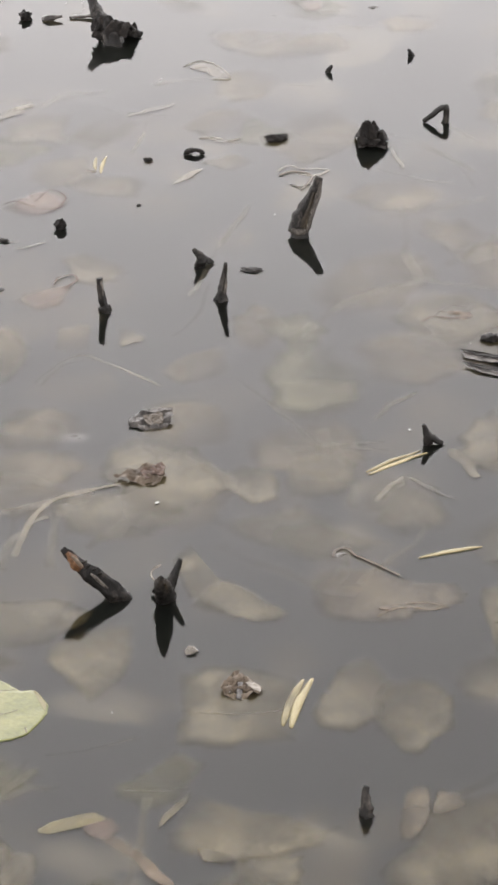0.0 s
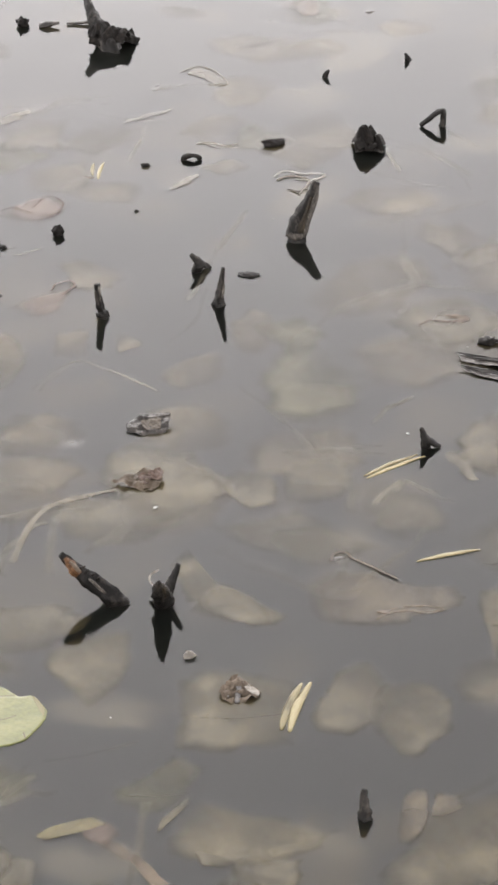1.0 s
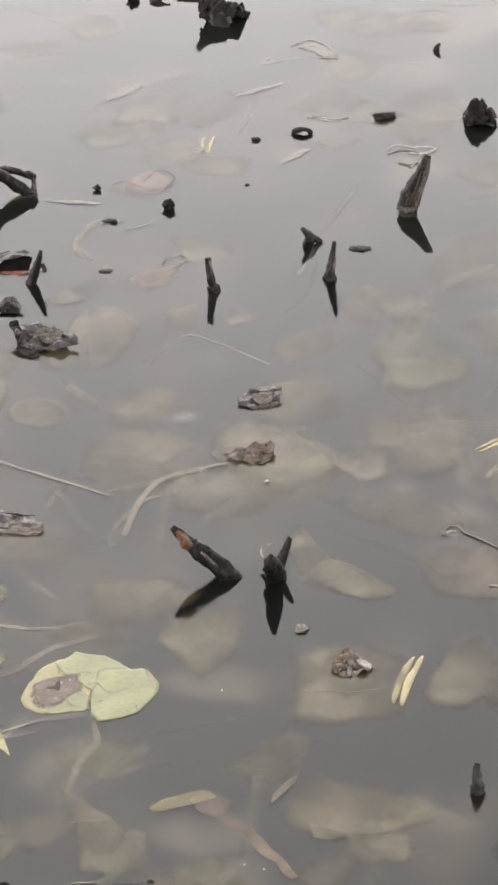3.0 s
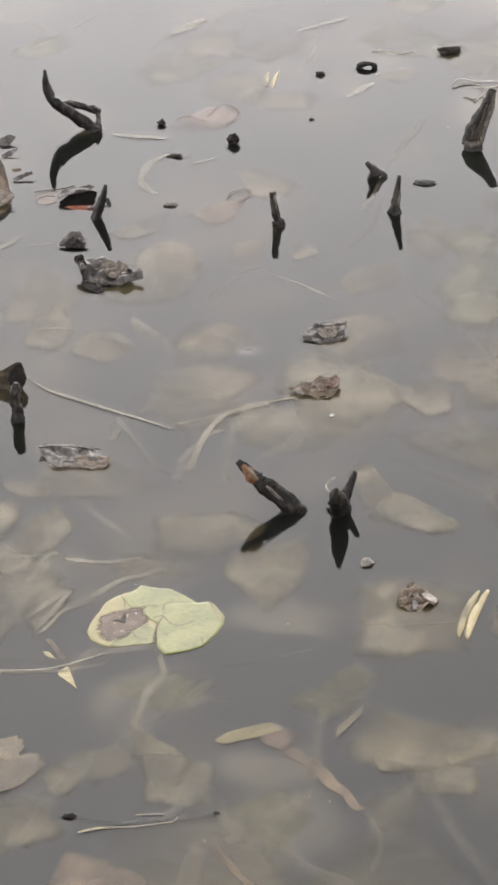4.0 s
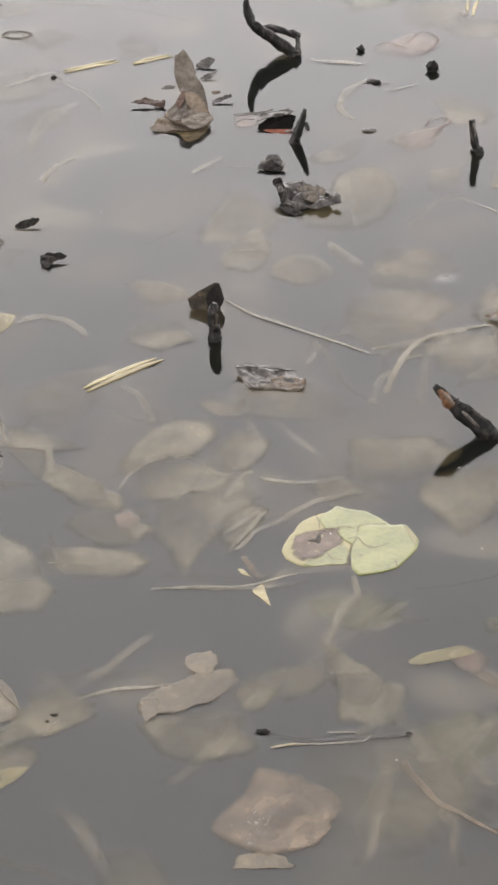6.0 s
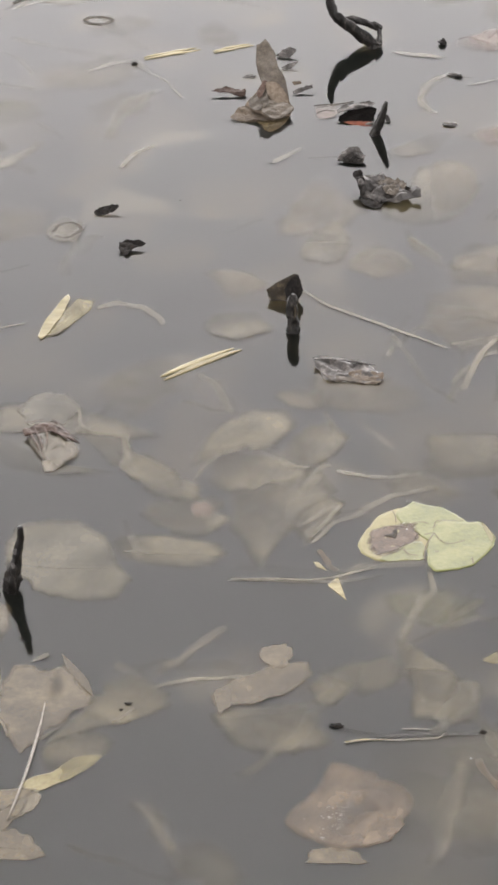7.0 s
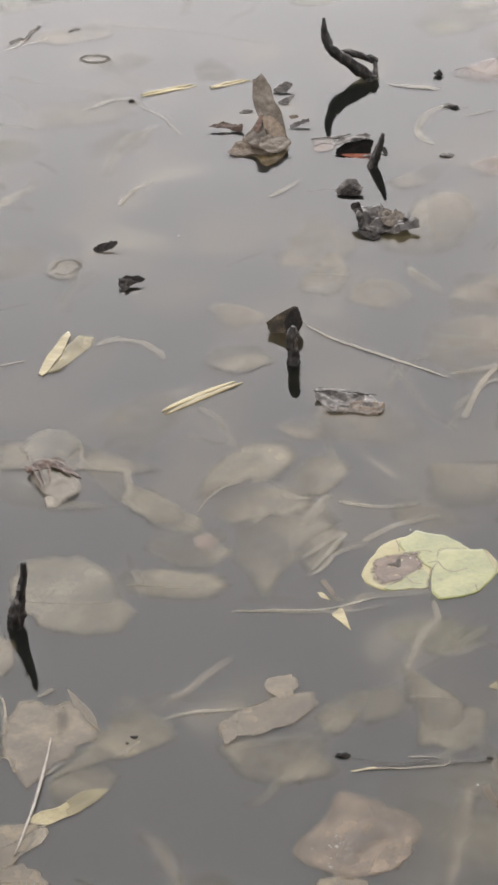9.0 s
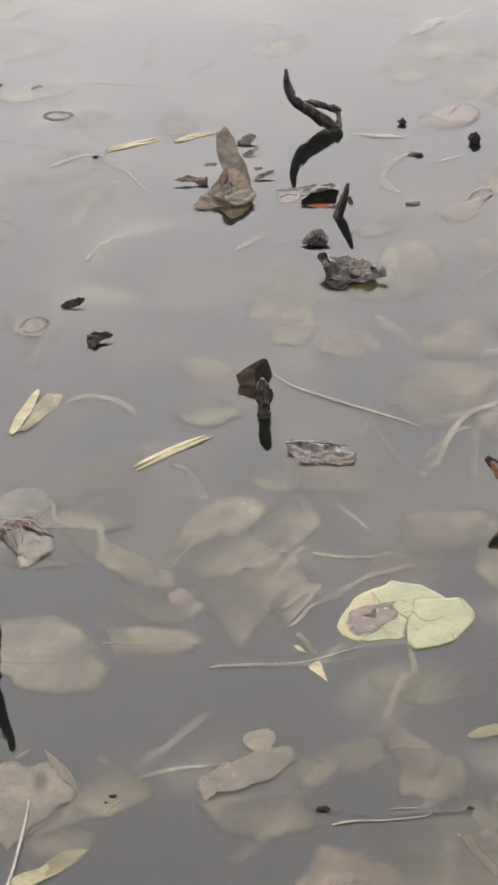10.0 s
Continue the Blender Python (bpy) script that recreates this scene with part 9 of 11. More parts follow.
leaf("sunken_leaf", "faint brown leaf, see-through to look sunk in murk", 0.00889, 4.12715, 0.000157, 0.14674, 0.11016, 252.59105, (1.04, 1.04, 0.72, 0.9, 0.81, 0.94, 1.01, 0.69, 0.88), HAZY_WET, 403, group="leaves under the water", wave=0, thick=0)
leaf("sunken_leaf", "faint brown leaf, see-through to look sunk in murk", 0.30727, 1.87108, 0.000160, 0.1769, 0.14133, 12.08525, (0.84, 0.71, 1.11, 0.79, 0.98, 1.11, 0.84, 0.77, 0.76), FAINT_WET, 405, group="leaves under the water", wave=0, thick=0)
leaf("sunken_leaf", "faint brown leaf, see-through to look sunk in murk", 0.33317, 2.24767, 0.000164, 0.14745, 0.14201, 127.27157, (0.78, 0.79, 0.85, 0.77, 0.65, 1.01, 0.91, 1.14), FAINT_WET, 407, group="leaves under the water", wave=0, thick=0)
leaf("sunken_leaf", "faint olive leaf, see-through to look sunk in murk", -1.03502, 3.66781, 0.000167, 0.18418, 0.14725, 138.47407, (0.95, 0.66, 1.07, 0.94, 0.79, 1.01, 0.79, 1.02, 0.71), OLIVE_WET, 409, group="leaves under the water", wave=0, thick=0)
leaf("sunken_leaf", "faint brown leaf, see-through to look sunk in murk", -0.85783, 4.58286, 0.000170, 0.18322, 0.16542, 310.66595, (1.01, 0.82, 1.03, 1.12, 0.98, 1.07, 0.89, 0.95, 1.08), HAZY_WET, 411, group="leaves under the water", wave=0, thick=0)
leaf("sunken_leaf", "faint brown leaf, see-through to look sunk in murk", -0.7039, 2.09919, 0.000173, 0.10477, 0.07349, 183.83338, (1.05, 1.07, 1.08, 1.04, 0.63, 0.84, 1.02), FAINT_WET, 413, group="leaves under the water", wave=0, thick=0)
leaf("sunken_leaf", "faint brown leaf, see-through to look sunk in murk", -0.70107, 3.46977, 0.000176, 0.1084, 0.083, 53.82748, (0.99, 0.94, 0.63, 0.77, 0.81, 1.04, 0.81, 1.05, 0.97), FAINT_WET, 415, group="leaves under the water", wave=0, thick=0)
leaf("sunken_leaf", "faint brown leaf, see-through to look sunk in murk", -0.04576, 2.07304, 0.000180, 0.15673, 0.13731, 278.46701, (0.99, 1.04, 0.94, 0.77, 0.81, 0.76, 1.05, 1.02), FAINT_WET, 417, group="leaves under the water", wave=0, thick=0)
leaf("sunken_leaf", "faint brown leaf, see-through to look sunk in murk", 0.42564, 2.49089, 0.000183, 0.17201, 0.16829, 213.34233, (1.02, 0.94, 1.05, 1.11, 1.08, 1.0, 0.66, 0.63), FAINT_WET, 419, group="leaves under the water", wave=0, thick=0)
leaf("sunken_leaf", "faint brown leaf, see-through to look sunk in murk", 0.44463, 2.11195, 0.000186, 0.16597, 0.16547, 109.6088, (0.68, 0.94, 0.85, 0.74, 1.04, 1.1, 0.75, 0.63, 0.77), FAINT_WET, 421, group="leaves under the water", wave=0, thick=0)
leaf("sunken_leaf", "faint brown leaf, see-through to look sunk in murk", 0.11075, 4.2906, 0.000189, 0.11705, 0.09707, 60.90905, (0.93, 0.78, 0.76, 0.93, 0.68, 0.69, 0.99, 1.0, 0.71), HAZY_WET, 423, group="leaves under the water", wave=0, thick=0)
leaf("sunken_leaf", "faint olive leaf, see-through to look sunk in murk", -0.83329, 3.44739, 0.000192, 0.13356, 0.10001, 359.82732, (0.81, 0.75, 0.92, 0.65, 1.05, 1.15, 1.06, 0.74), OLIVE_WET, 425, group="leaves under the water", wave=0, thick=0)
leaf("sunken_leaf", "faint olive leaf, see-through to look sunk in murk", 0.05409, 3.30421, 0.000196, 0.12592, 0.0776, 109.86395, (0.71, 0.91, 0.72, 1.09, 0.85, 0.93, 1.04), OLIVE_WET, 427, group="leaves under the water", wave=0, thick=0)
leaf("sunken_leaf", "faint olive leaf, see-through to look sunk in murk", -0.95492, 3.51322, 0.000211, 0.11621, 0.08561, 155.14313, (0.83, 0.84, 1.02, 1.02, 1.13, 0.71, 0.82, 1.02, 0.84), OLIVE_WET, 429, group="leaves under the water", wave=0, thick=0)
leaf("sunken_leaf", "faint brown leaf, see-through to look sunk in murk", -0.62026, 1.96355, 0.000202, 0.14815, 0.11259, 114.79888, (0.97, 0.85, 0.78, 0.66, 0.63, 1.1), FAINT_WET, 431, group="leaves under the water", wave=0, thick=0)
leaf("sunken_leaf", "faint brown leaf, see-through to look sunk in murk", -0.60892, 3.70568, 0.000205, 0.09619, 0.06899, 102.18321, (1.12, 1.01, 0.7, 0.88, 0.72, 1.02, 0.83, 0.85), FAINT_WET, 433, group="leaves under the water", wave=0, thick=0)
leaf("sunken_leaf", "faint olive leaf, see-through to look sunk in murk", 0.46507, 3.55924, 0.000208, 0.11051, 0.07675, 348.14183, (0.73, 0.91, 0.97, 0.93, 0.85, 0.66, 0.99, 1.09, 0.76), OLIVE_WET, 435, group="leaves under the water", wave=0, thick=0)
leaf("sunken_leaf", "pale hazy leaf, see-through to look sunk in murk", -0.56096, 2.76869, 0.000321, 0.14805, 0.1131, 270.05569, (1.08, 0.86, 0.67, 0.84, 0.84, 0.62, 0.64, 0.84, 1.07), FAINT_WET, 437, group="leaves under the water", wave=0, thick=0)
leaf("sunken_leaf", "pale hazy leaf, see-through to look sunk in murk", -0.24324, 2.9073, 0.000322, 0.1328, 0.11781, 305.98134, (1.05, 0.87, 0.67, 1.01, 0.76, 0.75), HAZY_WET, 439, group="leaves under the water", wave=0, thick=0)
leaf("sunken_leaf", "pale hazy leaf, see-through to look sunk in murk", -0.37323, 4.31215, 0.000324, 0.11517, 0.10138, 70.37214, (0.91, 1.0, 0.95, 0.63, 0.96, 1.12, 0.88), HAZY_WET, 441, group="leaves under the water", wave=0, thick=0)
leaf("sunken_leaf", "pale hazy leaf, see-through to look sunk in murk", 0.443, 4.18167, 0.000325, 0.20196, 0.14725, 140.84417, (0.84, 0.91, 1.07, 0.72, 1.01, 0.71, 0.95, 0.73, 0.99), HAZY_WET, 443, group="leaves under the water", wave=0, thick=0)
leaf("sunken_leaf", "pale hazy leaf, see-through to look sunk in murk", 0.41055, 2.84528, 0.000326, 0.12459, 0.10087, 328.21398, (0.63, 0.78, 0.65, 0.84, 0.65, 0.89), FAINT_WET, 445, group="leaves under the water", wave=0, thick=0)
leaf("sunken_leaf", "pale hazy leaf, see-through to look sunk in murk", 0.04711, 4.29873, 0.000327, 0.17675, 0.1217, 149.36187, (1.04, 1.09, 1.06, 0.95, 1.11, 0.81, 0.75), HAZY_WET, 447, group="leaves under the water", wave=0, thick=0)
leaf("sunken_leaf", "pale hazy leaf, see-through to look sunk in murk", 0.19502, 3.71145, 0.000328, 0.12183, 0.10588, 183.83291, (1.13, 1.12, 1.0, 0.89, 0.91, 1.04, 0.92), HAZY_WET, 449, group="leaves under the water", wave=0, thick=0)
leaf("sunken_leaf", "pale hazy leaf, see-through to look sunk in murk", -0.22359, 3.07141, 0.000330, 0.124, 0.10915, 300.28838, (0.73, 0.92, 0.74, 0.73, 0.7, 0.77, 0.72, 0.63), HAZY_WET, 451, group="leaves under the water", wave=0, thick=0)
leaf("sunken_leaf", "pale hazy leaf, see-through to look sunk in murk", -0.87484, 4.03505, 0.000331, 0.17847, 0.14817, 170.43122, (0.77, 0.67, 1.14, 0.95, 1.11, 0.62, 0.79, 0.7), HAZY_WET, 453, group="leaves under the water", wave=0, thick=0)
leaf("sunken_leaf", "pale hazy leaf, see-through to look sunk in murk", -0.93948, 4.16737, 0.000350, 0.20292, 0.16675, 2.95381, (0.82, 0.91, 0.92, 0.95, 0.82, 0.84, 0.77), HAZY_WET, 455, group="leaves under the water", wave=0, thick=0)
leaf("sunken_leaf", "pale hazy leaf, see-through to look sunk in murk", -0.27092, 3.97688, 0.000333, 0.14628, 0.09836, 264.80723, (0.74, 1.03, 0.71, 1.05, 0.72, 0.74, 1.07, 1.12), HAZY_WET, 457, group="leaves under the water", wave=0, thick=0)
leaf("sunken_leaf", "pale hazy leaf, see-through to look sunk in murk", 0.42943, 3.19124, 0.000334, 0.16212, 0.11291, 231.08764, (0.96, 0.79, 0.74, 0.96, 1.01, 0.86, 0.69, 1.11), HAZY_WET, 459, group="leaves under the water", wave=0, thick=0)
leaf("sunken_leaf", "pale hazy leaf, see-through to look sunk in murk", 0.36625, 4.00129, 0.000336, 0.12159, 0.11287, 168.76056, (0.71, 0.96, 1.09, 1.11, 0.68, 0.69, 1.1, 0.93, 0.94), HAZY_WET, 461, group="leaves under the water", wave=0, thick=0)
leaf("sunken_leaf", "pale hazy leaf, see-through to look sunk in murk", 0.27347, 3.29298, 0.000313, 0.17284, 0.15943, 246.40789, (0.92, 1.08, 0.62, 1.04, 0.79, 0.83, 0.84, 0.73), HAZY_WET, 463, group="leaves under the water", wave=0, thick=0)
leaf("sunken_leaf", "pale hazy leaf, see-through to look sunk in murk", -0.23699, 3.80859, 0.000338, 0.13104, 0.11107, 295.71147, (0.69, 0.73, 0.74, 1.06, 0.74, 0.76, 0.68, 0.82, 0.78), HAZY_WET, 465, group="leaves under the water", wave=0, thick=0)
leaf("sunken_leaf", "pale hazy leaf, see-through to look sunk in murk", 0.26519, 3.55987, 0.000333, 0.14054, 0.10204, 121.47976, (1.1, 0.85, 0.63, 1.05, 0.95, 0.75, 0.71, 1.11), HAZY_WET, 467, group="leaves under the water", wave=0, thick=0)
leaf("sunken_leaf", "pale hazy leaf, see-through to look sunk in murk", 0.07207, 2.99144, 0.000340, 0.17491, 0.15871, 252.0517, (0.66, 0.72, 0.7, 0.67, 0.92, 0.78, 0.91, 0.86), HAZY_WET, 469, group="leaves under the water", wave=0, thick=0)
leaf("sunken_leaf", "pale hazy leaf, see-through to look sunk in murk", -0.81345, 3.84051, 0.000342, 0.12993, 0.10186, 15.71711, (0.77, 0.86, 0.62, 0.64, 0.74, 0.94, 0.87, 0.66, 0.81), HAZY_WET, 471, group="leaves under the water", wave=0, thick=0)
leaf("sunken_leaf", "pale hazy leaf, see-through to look sunk in murk", -0.0288, 3.98306, 0.000343, 0.11027, 0.09469, 204.89287, (1.02, 1.01, 0.65, 0.89, 0.81, 1.06, 0.95, 0.76), HAZY_WET, 473, group="leaves under the water", wave=0, thick=0)
leaf("sunken_leaf", "pale hazy leaf, see-through to look sunk in murk", 0.38606, 3.50195, 0.000314, 0.12796, 0.07702, 232.80444, (0.75, 0.83, 0.69, 0.74, 0.82, 1.06, 1.09), HAZY_WET, 475, group="leaves under the water", wave=0, thick=0)
leaf("sunken_leaf", "pale hazy leaf, see-through to look sunk in murk", 0.08966, 3.92309, 0.000363, 0.20254, 0.13006, 237.20317, (0.77, 1.12, 0.93, 1.11, 0.65, 1.11, 0.99, 0.84, 0.73), HAZY_WET, 477, group="leaves under the water", wave=0, thick=0)
leaf("sunken_leaf", "pale hazy leaf, see-through to look sunk in murk", 0.04354, 2.81026, 0.000346, 0.14034, 0.11044, 161.34459, (1.15, 0.9, 0.78, 1.02, 0.86, 0.68, 0.93, 1.11, 0.7), FAINT_WET, 479, group="leaves under the water", wave=0, thick=0)
stem("sunken_reed", "faint pale stem, see-through to look sunk in murk", [(-0.81908, 3.55603, 0.000243, 0.00331), (-0.8375, 3.60053, 0.000243, 0.00343), (-0.86969, 3.63636, 0.000243, 0.00414), (-0.91273, 3.65798, 0.000243, 0.00351)], FAINT_STEM_WET, 482, flat=0.06)
stem("sunken_reed", "faint pale stem, see-through to look sunk in murk", [(-0.02514, 4.14345, 0.000246, 0.0087), (-0.05884, 4.1515, 0.000246, 0.00766), (-0.09308, 4.14617, 0.000246, 0.0058), (-0.12286, 4.12845, 0.000246, 0.00718)], FAINT_STEM_WET, 485, flat=0.06)
stem("sunken_reed", "faint pale stem, see-through to look sunk in murk", [(0.36434, 4.05459, 0.000250, 0.00492), (0.38514, 4.10576, 0.000250, 0.00513), (0.41798, 4.15018, 0.000250, 0.00576), (0.45728, 4.18901, 0.000250, 0.00545)], FAINT_STEM_WET, 488, flat=0.06)
stem("sunken_reed", "faint pale stem, see-through to look sunk in murk", [(-0.58087, 2.72777, 0.000252, 0.00483), (-0.59004, 2.70432, 0.000252, 0.00548), (-0.59691, 2.68009, 0.000252, 0.006), (-0.59969, 2.65507, 0.000252, 0.00719)], FAINT_STEM_WET, 491, flat=0.06)
stem("sunken_reed", "faint pale stem, see-through to look sunk in murk", [(0.33448, 2.19815, 0.000255, 0.00491), (0.34573, 2.1572, 0.000255, 0.00672), (0.34915, 2.11487, 0.000255, 0.00561), (0.34269, 2.07289, 0.000255, 0.00494)], FAINT_STEM_WET, 494, flat=0.06)
stem("sunken_reed", "faint pale stem, see-through to look sunk in murk", [(-0.43189, 4.09485, 0.000258, 0.00371), (-0.46522, 4.05226, 0.000258, 0.0036), (-0.49488, 4.00704, 0.000258, 0.00338), (-0.53311, 3.96879, 0.000258, 0.00305)], FAINT_STEM_WET, 497, flat=0.06)
stem("sunken_reed", "faint pale stem, see-through to look sunk in murk", [(-0.97352, 4.18719, 0.000260, 0.00396), (-1.01037, 4.24208, 0.000260, 0.00344), (-1.02027, 4.30745, 0.000260, 0.00396), (-1.019, 4.37355, 0.000260, 0.0046)], FAINT_STEM_WET, 500, flat=0.06)
stem("sunken_reed", "faint pale stem, see-through to look sunk in murk", [(0.33102, 3.57636, 0.000263, 0.00857), (0.29716, 3.54683, 0.000263, 0.0063), (0.26497, 3.51549, 0.000263, 0.0077), (0.24008, 3.47809, 0.000263, 0.00696)], FAINT_STEM_WET, 503, flat=0.06)
stem("sunken_reed", "faint pale stem, see-through to look sunk in murk", [(-0.88048, 3.42385, 0.000265, 0.00378), (-0.91404, 3.37621, 0.000265, 0.00343), (-0.9512, 3.33132, 0.000265, 0.00436), (-0.98043, 3.28091, 0.000265, 0.00354)], FAINT_STEM_WET, 506, flat=0.06)
stem("sunken_reed", "faint pale stem, see-through to look sunk in murk", [(-0.97719, 4.21496, 0.000266, 0.00707), (-0.95095, 4.20792, 0.000266, 0.00542), (-0.92575, 4.19775, 0.000266, 0.00571), (-0.89969, 4.19003, 0.000266, 0.00654)], FAINT_STEM_WET, 509, flat=0.06)
stem("sunken_reed", "faint pale stem, see-through to look sunk in murk", [(-0.3026, 2.22495, 0.000269, 0.00417), (-0.33251, 2.19885, 0.000269, 0.00541), (-0.36969, 2.18498, 0.000269, 0.00396), (-0.40843, 2.17632, 0.000269, 0.00378)], FAINT_STEM_WET, 512, flat=0.06)
stem("sunken_reed", "faint pale stem, see-through to look sunk in murk", [(-0.16051, 2.10176, 0.000272, 0.00519), (-0.11868, 2.17011, 0.000272, 0.00358), (-0.09758, 2.24741, 0.000272, 0.00447), (-0.09329, 2.32743, 0.000272, 0.00352)], FAINT_STEM_WET, 515, flat=0.06)
stem("sunken_reed", "faint pale stem, see-through to look sunk in murk", [(-0.38757, 2.25001, 0.000275, 0.00817), (-0.42729, 2.25092, 0.000275, 0.00861), (-0.46701, 2.25096, 0.000275, 0.00636), (-0.50641, 2.24585, 0.000275, 0.00838)], FAINT_STEM_WET, 518, flat=0.06)
stem("sunken_reed", "faint pale stem, see-through to look sunk in murk", [(-0.87456, 3.68314, 0.000280, 0.00842), (-0.82456, 3.66518, 0.000280, 0.00598), (-0.77756, 3.64039, 0.000280, 0.00844), (-0.72862, 3.61971, 0.000280, 0.00583)], FAINT_STEM_WET, 521, flat=0.06)
stem("sunken_reed", "faint pale stem, see-through to look sunk in murk", [(-0.62075, 3.85448, 0.000284, 0.00711), (-0.59747, 3.90696, 0.000284, 0.00779), (-0.57909, 3.96135, 0.000284, 0.00689), (-0.55977, 4.01541, 0.000284, 0.00643)], FAINT_STEM_WET, 524, flat=0.06)
stem("sunken_reed", "faint pale stem, see-through to look sunk in murk", [(0.42953, 3.45077, 0.000288, 0.00409), (0.40459, 3.43267, 0.000288, 0.00351), (0.38023, 3.41381, 0.000288, 0.00313), (0.36309, 3.3882, 0.000288, 0.00438)], FAINT_STEM_WET, 527, flat=0.06)
stem("sunken_reed", "faint pale stem, see-through to look sunk in murk", [(-0.27059, 2.27405, 0.000292, 0.00317), (-0.24271, 2.30772, 0.000292, 0.00331), (-0.21808, 2.34382, 0.000292, 0.00346), (-0.19231, 2.37913, 0.000292, 0.00394)], FAINT_STEM_WET, 530, flat=0.06)
stem("sunken_reed", "faint pale stem, see-through to look sunk in murk", [(0.10386, 2.70354, 0.000294, 0.0027), (0.13102, 2.7442, 0.000294, 0.00346), (0.16133, 2.78258, 0.000294, 0.00228), (0.18111, 2.8273, 0.000294, 0.00348)], FAINT_STEM_WET, 533, flat=0.06)
stem("sunken_reed", "faint pale stem, see-through to look sunk in murk", [(-0.7943, 2.63329, 0.000298, 0.00925), (-0.77461, 2.58722, 0.000298, 0.0088), (-0.75738, 2.54018, 0.000298, 0.00646), (-0.74579, 2.49143, 0.000298, 0.00605)], FAINT_STEM_WET, 536, flat=0.06)
stem("sunken_reed", "faint pale stem, see-through to look sunk in murk", [(-0.00281, 1.92594, 0.000303, 0.00306), (-0.04719, 1.90903, 0.000303, 0.00452), (-0.09468, 1.91005, 0.000303, 0.00398), (-0.14199, 1.91428, 0.000303, 0.00322)], FAINT_STEM_WET, 539, flat=0.06)
stem("sunken_reed", "faint pale stem, see-through to look sunk in murk", [(-0.94746, 4.49333, 0.000305, 0.00405), (-0.91796, 4.50587, 0.000305, 0.00391), (-0.89219, 4.52494, 0.000305, 0.00557), (-0.86714, 4.54495, 0.000305, 0.00528)], FAINT_STEM_WET, 542, flat=0.06)
stem("sunken_reed", "faint pale stem, see-through to look sunk in murk", [(-0.72334, 3.03249, 0.000307, 0.00269), (-0.75995, 3.00386, 0.000307, 0.00337), (-0.79176, 2.96998, 0.000307, 0.00328), (-0.8254, 2.93791, 0.000307, 0.00329)], FAINT_STEM_WET, 545, flat=0.06)
stem("sunken_reed", "faint pale stem, see-through to look sunk in murk", [(-0.95362, 3.55882, 0.000310, 0.0041), (-0.90463, 3.54292, 0.000310, 0.00364), (-0.85456, 3.53083, 0.000310, 0.0046), (-0.80472, 3.51787, 0.000310, 0.00457)], FAINT_STEM_WET, 548, flat=0.06)
stem("sunken_reed", "faint pale stem, see-through to look sunk in murk", [(0.37684, 3.40654, 0.000311, 0.00454), (0.3108, 3.40937, 0.000311, 0.00391), (0.24695, 3.42646, 0.000311, 0.00493), (0.18559, 3.45106, 0.000311, 0.00419)], FAINT_STEM_WET, 551, flat=0.06)
stem("sunken_reed", "faint pale stem, see-through to look sunk in murk", [(-0.29404, 2.28412, 0.000314, 0.00741), (-0.31063, 2.2134, 0.000314, 0.00795), (-0.33747, 2.14589, 0.000314, 0.00543), (-0.37799, 2.0856, 0.000314, 0.00714)], FAINT_STEM_WET, 554, flat=0.06)
stem("sunken_reed", "faint pale stem, see-through to look sunk in murk", [(-0.90859, 3.89896, 0.000317, 0.00292), (-0.93079, 3.9666, 0.000317, 0.00243), (-0.95124, 4.0348, 0.000317, 0.00234), (-0.9535, 4.10596, 0.000317, 0.0035)], FAINT_STEM_WET, 557, flat=0.06)
stem("sunken_reed", "faint pale stem, see-through to look sunk in murk", [(-0.72894, 4.09875, 0.000322, 0.00605), (-0.77683, 4.16936, 0.000322, 0.0057), (-0.846, 4.2193, 0.000322, 0.00778), (-0.92583, 4.24942, 0.000322, 0.00762)], FAINT_STEM_WET, 560, flat=0.06)
stem("sunken_reed", "faint pale stem, see-through to look sunk in murk", [(0.06016, 2.01547, 0.000325, 0.00566), (0.03658, 2.08946, 0.000325, 0.00571), (0.00878, 2.16197, 0.000325, 0.00551), (-0.01582, 2.23563, 0.000325, 0.00428)], FAINT_STEM_WET, 563, flat=0.06)
stem("sunken_reed", "faint pale stem, see-through to look sunk in murk", [(-0.23999, 2.44523, 0.000328, 0.00858), (-0.29917, 2.42331, 0.000328, 0.00635), (-0.36054, 2.40858, 0.000328, 0.00849), (-0.42229, 2.42167, 0.000328, 0.00755)], FAINT_STEM_WET, 566, flat=0.06)
stem("sunken_reed", "faint pale stem, see-through to look sunk in murk", [(0.19206, 4.35963, 0.000330, 0.00626), (0.12196, 4.36382, 0.000330, 0.00538), (0.05595, 4.33987, 0.000330, 0.00667), (-0.00157, 4.29961, 0.000330, 0.00534)], FAINT_STEM_WET, 569, flat=0.06)
stem("sunken_reed", "faint pale stem, see-through to look sunk in murk", [(0.26372, 2.28354, 0.000332, 0.00345), (0.30926, 2.31507, 0.000332, 0.00351), (0.35654, 2.34391, 0.000332, 0.0026), (0.40951, 2.36009, 0.000332, 0.00384)], FAINT_STEM_WET, 572, flat=0.06)
stem("sunken_reed", "faint pale stem, see-through to look sunk in murk", [(-0.80995, 4.40786, 0.000337, 0.00702), (-0.77203, 4.39807, 0.000337, 0.00587), (-0.73858, 4.37769, 0.000337, 0.006), (-0.71434, 4.34691, 0.000337, 0.00655)], FAINT_STEM_WET, 575, flat=0.06)
